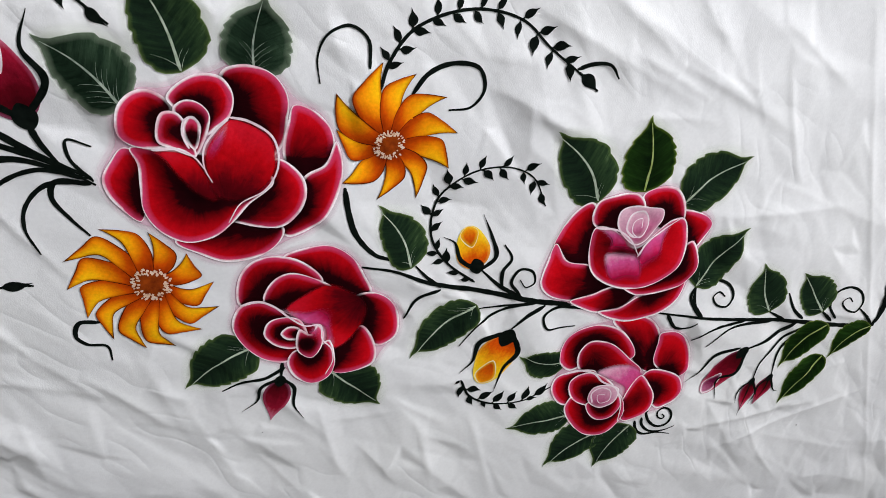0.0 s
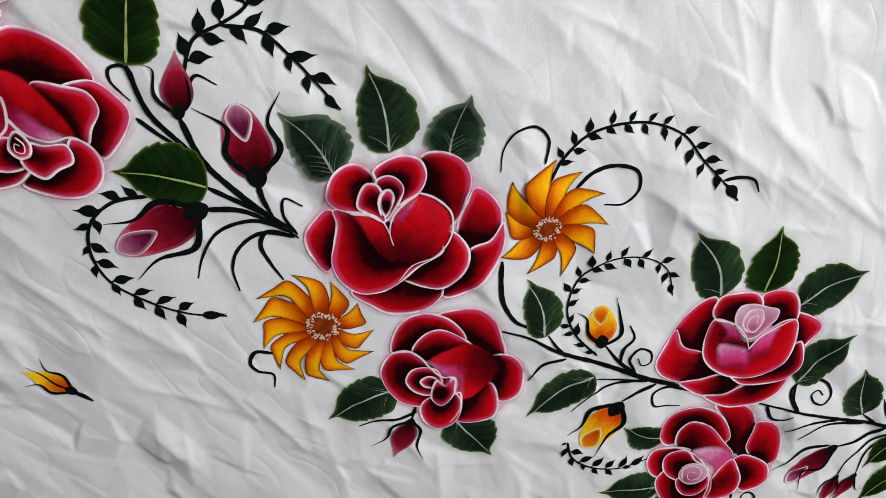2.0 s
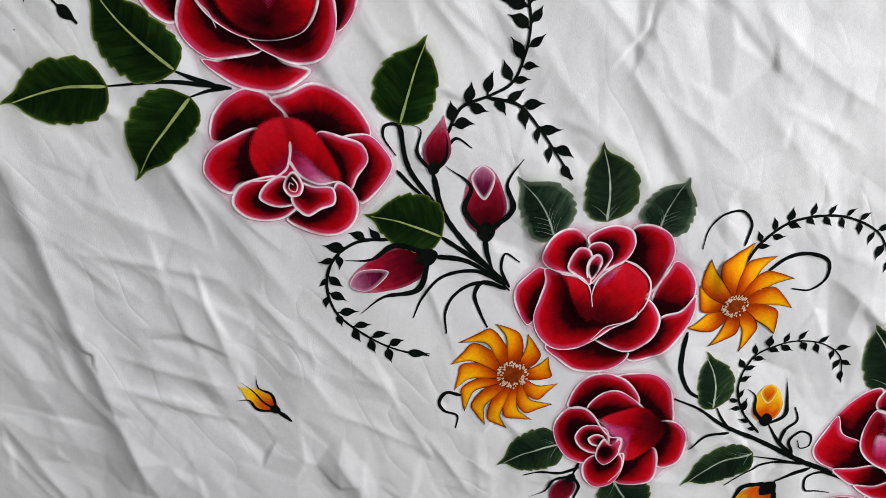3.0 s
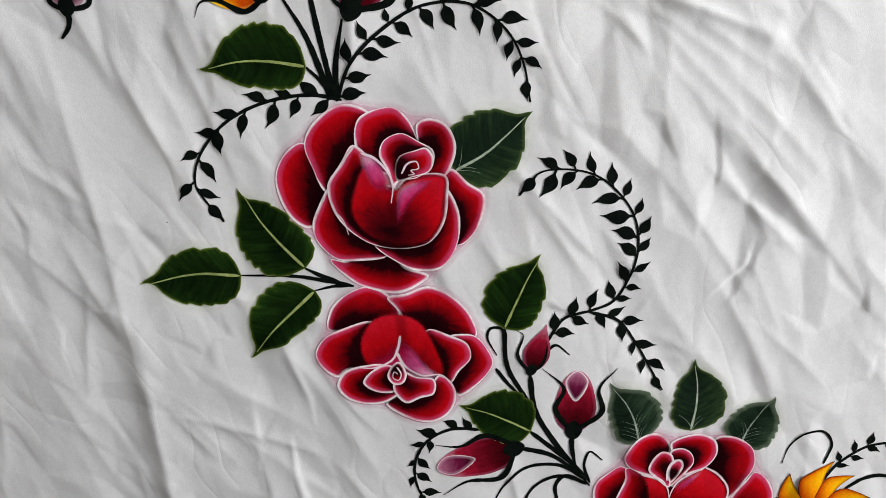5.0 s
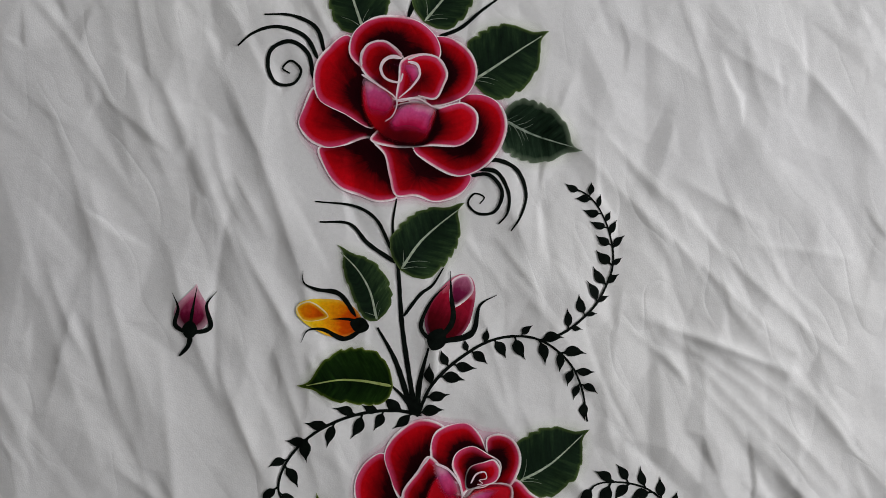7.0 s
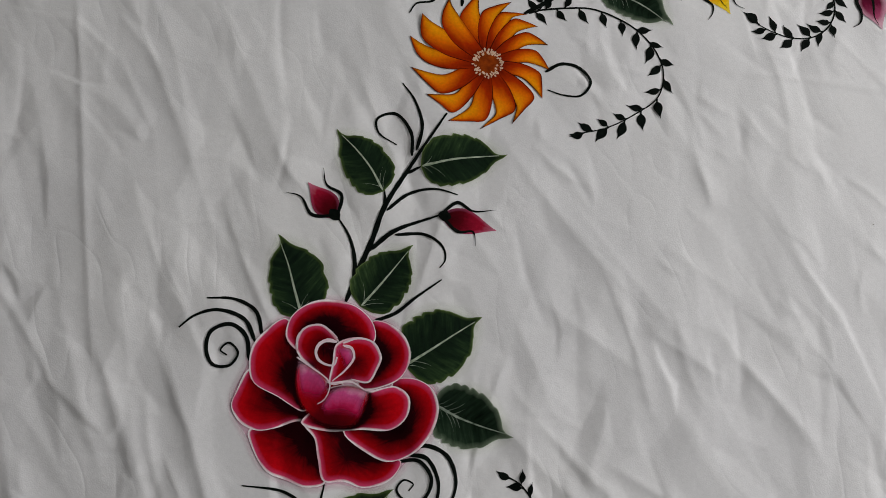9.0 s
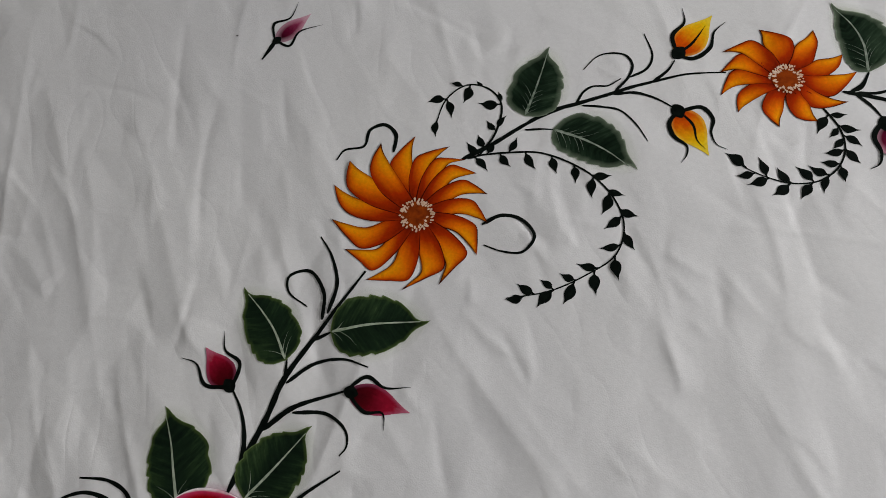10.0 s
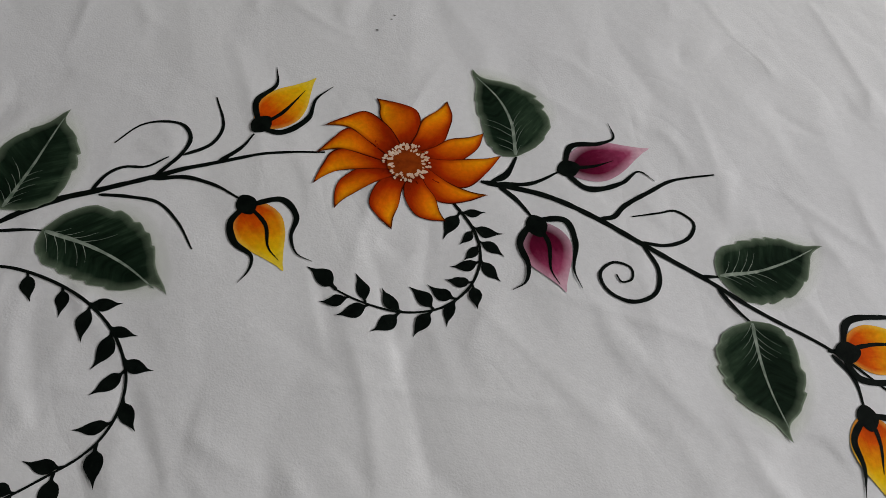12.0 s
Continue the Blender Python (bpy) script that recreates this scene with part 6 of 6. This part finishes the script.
stem([(-122.2, -244.5), (-134.7, -232.9), (-148.9, -224.1)], 2.8, 1.0)
stem([(-168.1, -125.1), (-194.6, -114.7), (-211.7, -103.1), (-236.3, -107.2)], 2.8, 1.0)
stem([(-173, -116.7), (-192.4, -94), (-210.6, -87.9), (-243.8, -91.8)], 2.3, 0.8)
stem([(-151.2, -166.8), (-141.6, -145.2), (-134.1, -136.2), (-128.4, -119.8)], 2.3, 0.8)
stem([(-264.6, 27.7), (-276.1, 46.1), (-296.2, 51.3), (-319.2, 46.1)], 2.7, 1.0)
stem([(-268.9, 21.9), (-283.3, 37.1), (-307.2, 38.9), (-323.7, 29.8), (-333.9, 16.2)], 2.7, 1.0)
stem([(-268.6, 5.3), (-277.9, 24.3), (-293.4, 30.2), (-307.3, 19.9), (-305.9, 4.2), (-296.5, -5.7), (-283.2, -2.3), (-280, 9.5), (-289.8, 15), (-295, 7.5), (-288.3, 4.9)], 2.7, 1.0)
stem([(-119.4, -27.7), (-106.1, -22.4), (-87.9, -26.5), (-75.7, -44.4), (-76.3, -64), (-81, -76.8)], 2.8, 1.0)
stem([(-120.3, -33.7), (-104.6, -32.2), (-90, -47.9), (-87.9, -64.4), (-92.5, -73.8)], 2.8, 1.0)
stem([(-125.9, -40.9), (-110.1, -36), (-96.1, -47), (-98.2, -64.5), (-111.6, -69.3), (-121.4, -63), (-117.8, -53.9), (-109.3, -55.1), (-111.7, -61.1)], 2.4, 0.8)
stem([(-205.7, 72.8), (-204.4, 94.1), (-210.1, 114.8), (-219.8, 130.3), (-231.9, 141.8)], 3.1, 1.1)
stem([(-204.5, 93.2), (-199.1, 131.2), (-196.9, 161.6), (-185.7, 202.3), (-166.8, 260.9)], 3.6, 1.3)
stem([(-191, 73.8), (-195, 79.2), (-187.7, 87.6)], 2.6, 0.9)
stem([(-178.2, 64.4), (-161.7, 76.5), (-148.9, 93.7), (-131.5, 114.5)], 2.5, 0.9)
stem([(-194.1, 160), (-179.1, 180.3), (-158.7, 190.3), (-137.8, 190.6)], 2.3, 0.8)
stem([(-198.6, 122.3), (-182.4, 144.7), (-147.9, 169)], 3.1, 1.1)
stem([(-181.4, 141.4), (-155.9, 148.6), (-138, 142), (-133.2, 131.7), (-136, 123.8)], 2.2, 0.8)
stem([(-196, 161.8), (-200.7, 177)], 2.3, 0.8)
stem([(-186.5, 197.3), (-175.3, 207.4)], 2.3, 0.8)
stem([(-186.3, 214.1), (-192.8, 234.4), (-211.4, 248), (-225.4, 238.4), (-221, 227.1), (-202, 220.3)], 2.4, 0.8)
stem([(-183.7, 219.7), (-185, 243.8), (-198.6, 265.4), (-212.9, 277.5)], 2.4, 0.8)
stem([(-180.8, 364.2), (-184.8, 380.7), (-197, 386.5), (-207.4, 378.4), (-207.1, 363.1), (-221.9, 355), (-225.4, 344.4)], 2.6, 0.9)
stem([(-90.8, 324.4), (-78.1, 335.9), (-61.7, 336.9), (-48.4, 326.5), (-53.6, 311.5), (-69.2, 307.5), (-84.6, 308.6)], 2.4, 0.8)
stem([(-123.7, 373.5), (-101.4, 396), (-77.8, 423.2), (-48.1, 447.2)], 2.8, 1.0)
stem([(-82.5, 418.9), (-64.7, 436.5), (-48.2, 446.8), (-26.8, 461.2), (-7.2, 474.7), (10.9, 485.9), (32.6, 497.6), (60.8, 506.8)], 2.7, 0.9)
stem([(-82.1, 412.8), (-69.4, 417.1), (-57.2, 419.8)], 1.5, 0.5)
stem([(-48.2, 446.8), (-45.1, 459.7), (-38.9, 466.6), (-27.7, 470.2), (-18.8, 479.2)], 1.7, 0.6)
stem([(-21, 466), (-13.5, 481.9), (-13.2, 495), (-20.7, 502.4), (-32.1, 501.6), (-42.8, 495.8), (-50.9, 480.1)], 1.8, 0.6)
stem([(-12.1, 482.4), (-0.8, 494.6), (0.6, 507.6), (-11.1, 527.2)], 1.8, 0.6)
stem([(6.9, 483.6), (16.1, 497.6), (19, 507.6)], 2.1, 0.7)
stem([(-21.5, 463.5), (-5, 469.5), (11.1, 469.2), (28.4, 463.9)], 2.0, 0.7)
stem([(-43.4, 446.6), (-27.7, 449.7), (-12.4, 450.4), (2.3, 441.9), (15.5, 428.8)], 1.6, 0.6)
stem([(156.1, 513.6), (163, 520.4), (166.7, 534.8)], 3.2, 1.1)
stem([(159.4, 513.3), (178.1, 518.8), (194.1, 532.8)], 2.1, 0.7)
stem([(159.6, 512.2), (172.2, 505.2), (183.4, 495.7)], 2.4, 0.8)
stem([(149.9, 511.8), (185.5, 512.9), (218.8, 505), (241.8, 496.5), (276.7, 484.6), (304.3, 473.2), (345.4, 459.7), (381, 439.9)], 2.6, 0.9)
stem([(218.7, 505.8), (226.4, 509.1), (231.9, 518.4), (245.4, 532.2), (257.9, 544), (281.5, 554.2)], 2.2, 0.8)
stem([(241.8, 496.5), (257.3, 499), (269.5, 508), (271.3, 518), (260.7, 523.1), (251.3, 518.8), (236.6, 512.4)], 1.7, 0.6)
stem([(243.4, 495.9), (253.8, 481.9), (253.2, 467.9), (241.9, 459.8), (228.1, 462.8), (222.9, 471.6), (229.3, 480.1), (238.6, 479.4), (240.1, 472.9), (234.9, 469.7), (231.5, 473.3)], 1.9, 0.7)
stem([(276.7, 484.6), (287.4, 487.2)], 2.0, 0.7)
stem([(286, 479.5), (295.3, 470.8), (303.7, 464.8)], 1.9, 0.7)
stem([(343.8, 458.7), (351.3, 460.6)], 2.1, 0.8)
stem([(345.8, 457.3), (356.1, 447), (360.5, 430.9)], 2.1, 0.7)
stem([(326.0, -565.0), (327.0, -588.0), (331.0, -608.0), (345.0, -629.0), (358.0, -636.0)], 3.4, 2.4)
stem([(527.9, -718.6), (481.2, -702.5), (437.1, -684.2), (390.5, -666.1), (361.3, -648.9), (333.1, -639.1)], 4.4, 1.5)
stem([(400.5, -672.8), (388.1, -659.7), (378.7, -646.4)], 2.7, 0.9)
stem([(400.5, -675.2), (379.8, -680.2), (365.5, -700.7)], 2.8, 1.0)
stem([(492.7, -708.1), (464.7, -706.2), (432.9, -704.1)], 2.4, 0.8)
stem([(492.7, -708.1), (464.8, -708.8), (437.4, -720.6), (416.5, -744)], 2.4, 0.8)
stem([(501.5, -713.2), (484.9, -720.9), (468.4, -734)], 3.7, 1.3)
stem([(546.2, -726.4), (513.4, -718.9), (500.6, -726.2), (505.1, -742.1), (518.1, -743.6), (534.9, -745.2)], 2.6, 0.9)
stem([(478.3, -700.7), (455.8, -683), (437.9, -662)], 3.5, 1.2)
stem([(457.6, -686.4), (458.1, -666.9), (466.3, -655.3), (459.5, -640.1)], 2.8, 1.0)
stem([(475.4, -696.2), (466.6, -680.7), (474.2, -668.1), (486.4, -672.2), (488.7, -685), (480.6, -688.4), (474.7, -679.2)], 2.3, 0.8)
stem([(352.9, -475.1), (353.3, -454.5), (341.6, -444), (325.6, -448.4), (317, -463.1), (316.4, -482.2)], 1.9, 0.7)
stem([(382.9, -497.3), (396.3, -482.6), (417.9, -477.1), (435.4, -482.9), (439.1, -499.7), (428.8, -511.9), (410.4, -512.5)], 3.0, 1.1)
stem([(126.7, -652.3), (111.8, -650.2), (106.6, -661.7), (112.4, -670.4), (125.6, -675.7), (126, -690.4)], 2.8, 1.0)
stem([(915.1, -826.4), (860.7, -814.6), (795.3, -795), (734.7, -779.7), (670.2, -762.2), (625.6, -747.8)], 4.4, 1.6)
stem([(677.4, -765.2), (665.9, -747), (663.6, -722.2)], 4.2, 1.5)
stem([(668.0, -755.0), (660.0, -734.0), (668.0, -722.0), (685.0, -720.0), (704.0, -730.0), (711.0, -745.0), (705.0, -756.0), (693.0, -752.0), (687.0, -741.0), (693.0, -736.0), (701.0, -743.0)], 2.6, 1.2)
stem([(635.9, -752.1), (649.1, -772.3), (662.8, -775.3), (673, -770.1)], 2.9, 1.0)
stem([(734.9, -780.5), (694.2, -782.2), (670.9, -793.6)], 2.9, 1.0)
stem([(772.4, -790), (715.7, -786.9), (690.3, -805.7)], 3.0, 1.0)
stem([(803.5, -798.3), (771.9, -814.9), (743.7, -822.8)], 4.7, 1.6)
stem([(828.4, -807.6), (800.6, -813.4), (769.3, -846.7), (766.3, -873)], 3.2, 1.1)
stem([(811.9, -814.3), (792.2, -835.7), (790.3, -873)], 3.2, 1.1)
stem([(787.6, -793.3), (763, -775.9)], 3.0, 1.0)
stem([(850.5, -806.8), (830.8, -787)], 3.1, 1.1)
stem([(809.8, -795), (794.4, -779.5), (780.8, -754.4)], 3.0, 1.1)
stem([(855.0, -804.0), (842.0, -784.0), (844.0, -767.0), (859.0, -762.0), (878.0, -772.0), (886.0, -789.0), (880.0, -799.0), (865.0, -793.0), (857.0, -781.0), (864.0, -777.0), (871.0, -784.0)], 2.4, 1.1)
stem([(911.4, -827.3), (899.2, -810.8), (884.6, -795.9)], 3.3, 1.1)
stem([(910.1, -827.8), (918.9, -805.4), (910.4, -744)], 5.8, 2.0)
stem([(620.0, -897.0), (623.0, -911.0), (632.0, -921.0), (652.0, -924.0), (668.0, -930.0)], 2.8, 0.9)
stem([(628.0, -894.0), (630.0, -906.0), (641.0, -919.0), (658.0, -922.0), (672.0, -918.0)], 2.8, 0.9)
stem([(634.0, -878.0), (633.0, -889.0), (639.0, -904.0), (650.0, -914.0), (661.0, -912.0), (666.0, -901.0), (662.0, -891.0), (654.0, -887.0), (648.0, -891.0), (649.0, -899.0), (655.0, -903.0), (657.0, -900.0), (654.0, -896.0)], 2.6, 1.2)
stem([(257.7, -730.3), (239.6, -737.6), (220.2, -737.9), (201.5, -743.7)], 2.7, 1.0)
stem([(256.2, -723.5), (252.1, -742)], 2.8, 1.0)
stem([(-44, -685.1), (-37.3, -689), (-29.4, -695.5)], 4.2, 1.5)
stem([(-315.9, -220), (-315.8, -230.4), (-321.2, -240.6)], 3.6, 1.3)
stem([(-323.9, 440.6), (-325.7, 431.1), (-328.4, 419.1)], 3.2, 1.1)
stem([(513.5, -490.3), (527.5, -487.2), (542.2, -489.8), (551, -501.9)], 2.8, 1.0)

# leafy vines
vine([(358.7, -492.3), (367.5, -471.6), (385, -451.3), (414.1, -440.7), (443.5, -441.3), (469.8, -451.2), (491.1, -472.3), (511, -489.2), (533.2, -509.8)], 2.9, 
     [(0.075, 378, -473), (0.101, 361, -460), (0.149, 388, -463), (0.162, 371, -446), (0.215, 399, -454), (0.219, 385, -435), (0.285, 410, -450), (0.307, 404, -429), (0.355, 425, -449), (0.377, 424, -429), (0.43, 438, -451), (0.452, 443, -431), (0.509, 453, -456), (0.509, 457, -433), (0.596, 464, -464), (0.601, 481, -442), (0.675, 476, -477), (0.675, 495, -456), (0.746, 508, -472), (0.754, 488, -488), (0.807, 516, -480), (0.825, 508, -500), (0.89, 533, -511)])
vine([(431.7, -674), (406.1, -648.5), (394.3, -623.9), (394.9, -602.4), (402.5, -585.3), (417, -573.1), (436.1, -565.8), (462.7, -566.9), (483.1, -578.9), (495.5, -607.9)], 2.4, 
     [(0.022, 417, -669), (0.074, 405, -659), (0.148, 407, -633), (0.17, 392, -648), (0.214, 387, -635), (0.227, 401, -623), (0.314, 404, -608), (0.376, 406, -597), (0.384, 386, -590), (0.437, 413, -590), (0.459, 397, -573), (0.507, 423, -580), (0.515, 409, -561), (0.563, 435, -577), (0.576, 425, -557), (0.638, 442, -553), (0.646, 448, -577), (0.712, 461, -578), (0.721, 465, -556), (0.808, 475, -584), (0.812, 489, -566), (0.873, 481, -595), (0.878, 498, -587), (0.934, 495, -607)])
vine([(417.8, -785.1), (426.4, -808.1), (450.3, -824.4), (483.9, -828.7), (520.5, -818.7)], 2.7, 
     [(0, 411, -789), (0.056, 415, -808), (0.111, 439, -804), (0.183, 430, -822), (0.286, 452, -808), (0.325, 443, -829), (0.421, 463, -809), (0.437, 461, -836), (0.563, 477, -814), (0.563, 478, -839), (0.675, 490, -811), (0.706, 499, -830), (0.786, 511, -814)])
vine([(80.5, -407.9), (89.8, -383.5), (110.8, -371.6), (126.8, -359.8), (132.6, -338.6), (132.2, -311.8), (122.2, -287.8), (103.5, -270.8), (82.8, -261.4), (58.2, -261.7), (39.9, -268.8), (29.1, -288.9)], 2.7, 
     [(0.038, 103, -395), (0.042, 80, -378), (0.117, 95, -362), (0.125, 112, -384), (0.189, 111, -352), (0.273, 117, -343), (0.273, 141, -356), (0.322, 146, -346), (0.337, 119, -326), (0.379, 146, -321), (0.428, 114, -311), (0.443, 140, -301), (0.489, 107, -302), (0.496, 135, -284), (0.561, 95, -292), (0.561, 124, -271), (0.625, 86, -284), (0.629, 111, -258), (0.674, 93, -249), (0.716, 71, -276), (0.742, 74, -244), (0.795, 59, -278), (0.803, 53, -247), (0.848, 36, -257), (0.86, 44, -287), (0.92, 28, -288)])
vine([(108.9, -373.6), (134, -376.4), (156.8, -395.7), (171.6, -411.8), (189.4, -431.6)], 3.0, 
     [(0.038, 126, -386), (0.133, 138, -363), (0.276, 143, -395), (0.276, 156, -373), (0.476, 155, -406), (0.476, 174, -392), (0.657, 167, -421), (0.686, 187, -414), (0.829, 189, -433)])
vine([(-116.9, -243.7), (-135.8, -244), (-160.2, -250.8), (-188, -266.6), (-207.4, -287.3), (-217.6, -311), (-217.2, -329.6), (-206.7, -342.6), (-193.3, -354.8)], 3.0, 
     [(0.048, -138, -260), (0.086, -152, -235), (0.176, -153, -265), (0.193, -168, -246), (0.273, -170, -276), (0.299, -190, -254), (0.396, -187, -287), (0.422, -210, -271), (0.535, -200, -303), (0.54, -222, -289), (0.663, -230, -313), (0.695, -202, -325), (0.791, -229, -345), (0.818, -197, -336), (0.888, -192, -354)])
vine([(-120.5, -245.6), (-114.6, -216.2), (-94.9, -187.4), (-70.6, -167.1), (-38, -159.5), (-7.7, -172), (9.8, -192.5), (21, -217.9)], 2.9, 
     [(0.014, -99, -235), (0.082, -98, -221), (0.132, -121, -199), (0.178, -88, -207), (0.228, -115, -186), (0.247, -81, -195), (0.32, -97, -173), (0.329, -73, -190), (0.388, -81, -160), (0.429, -59, -182), (0.511, -43, -179), (0.534, -44, -149), (0.607, -26, -180), (0.612, -16, -153), (0.689, -13, -183), (0.703, 6, -162), (0.781, -3, -193), (0.79, 17, -175), (0.845, 5, -203), (0.849, 24, -193), (0.918, 19, -218)])
vine([(-32.8, -160.7), (-12.2, -143.7), (5.5, -115), (10.4, -84.3), (-2.3, -53.1), (-22.1, -33.5), (-44.3, -27.8)], 2.4, 
     [(0.135, -20, -128), (0.146, -2, -143), (0.242, -13, -114), (0.242, 7, -127), (0.32, 14, -110), (0.326, -9, -102), (0.421, -6, -89), (0.421, 18, -90), (0.517, 17, -76), (0.522, -7, -75), (0.601, 15, -57), (0.618, -10, -63), (0.663, 5, -46), (0.702, -18, -53), (0.73, -2, -40), (0.775, -26, -45), (0.803, -14, -28), (0.854, -35, -38), (0.876, -25, -20), (0.927, -46, -27)])
vine([(46, -499.4), (17.6, -504.7), (0, -521.5), (-4.9, -546.9), (5.2, -574.3), (32.8, -594.7), (60.3, -606.6), (91.5, -611.5)], 3.2, 
     [(0.034, 26, -490), (0.097, 9, -497), (0.184, -11, -510), (0.232, 5, -532), (0.256, -14, -527), (0.343, 10, -548), (0.353, -12, -550), (0.425, 14, -562), (0.44, -4, -571), (0.531, 11, -588), (0.531, 25, -571), (0.628, 37, -583), (0.633, 29, -602), (0.72, 43, -613), (0.72, 54, -590), (0.807, 58, -622), (0.807, 68, -596), (0.884, 92, -609)])
vine([(-119.2, 375.2), (-108.6, 382.2), (-86, 390.5), (-62.9, 396.3), (-28, 391.6), (-1.3, 377.1), (14.7, 355.3), (14.9, 330), (-1.6, 308.3), (-25, 287.5), (-55, 272.4)], 1.9, 
     [(0.022, -100, 369), (0.061, -103, 397), (0.101, -83, 378), (0.126, -86, 405), (0.177, -63, 381), (0.256, -46, 382), (0.325, -30, 378), (0.386, -4, 393), (0.394, -14, 369), (0.448, 10, 379), (0.458, -4, 358), (0.516, 24, 365), (0.538, 1, 347), (0.588, 28, 337), (0.628, 1, 331), (0.668, 22, 310), (0.726, -12, 314), (0.74, 9, 294), (0.798, -22, 303), (0.805, -13, 280), (0.866, -35, 294), (0.866, -31, 272), (0.921, -51, 286), (0.949, -56, 271)])
vine([(-110.9, 381.6), (-104.2, 405.1), (-108.1, 431.9), (-123.1, 442.4), (-140.5, 441), (-153.8, 423.5), (-154.6, 391.5)], 2.1, 
     [(0, -125, 390), (0.048, -118, 399), (0.179, -115, 413), (0.193, -100, 422), (0.359, -127, 427), (0.366, -114, 442), (0.524, -135, 447), (0.607, -139, 423), (0.648, -156, 439), (0.772, -169, 416), (0.772, -144, 407), (0.924, -151, 387)])
vine([(135.3, 496.5), (153.3, 479.1), (159.7, 463), (157.3, 445.2), (145.8, 430.6), (127.1, 423.4), (106.6, 423.3), (90.7, 427.1), (77.1, 434.3)], 1.8, 
     [(0.071, 138, 470), (0.071, 157, 493), (0.141, 169, 482), (0.154, 147, 469), (0.205, 172, 468), (0.218, 151, 460), (0.282, 173, 453), (0.288, 145, 455), (0.372, 144, 447), (0.378, 164, 434), (0.455, 136, 442), (0.462, 151, 421), (0.545, 127, 438), (0.551, 136, 412), (0.654, 114, 434), (0.66, 115, 409), (0.763, 96, 413), (0.776, 99, 438), (0.833, 86, 418), (0.885, 74, 435)])

# specks on the cotton
speck(-237, -364, 0.7)
speck(-361, 436, 1.2)
speck(63, 608, 0.9)
speck(70, 624, 0.9)
speck(69, 620, 0.7)
speck(227, -801, 0.8)
speck(854, -971, 1.3)
speck(230, 267, 0.6)
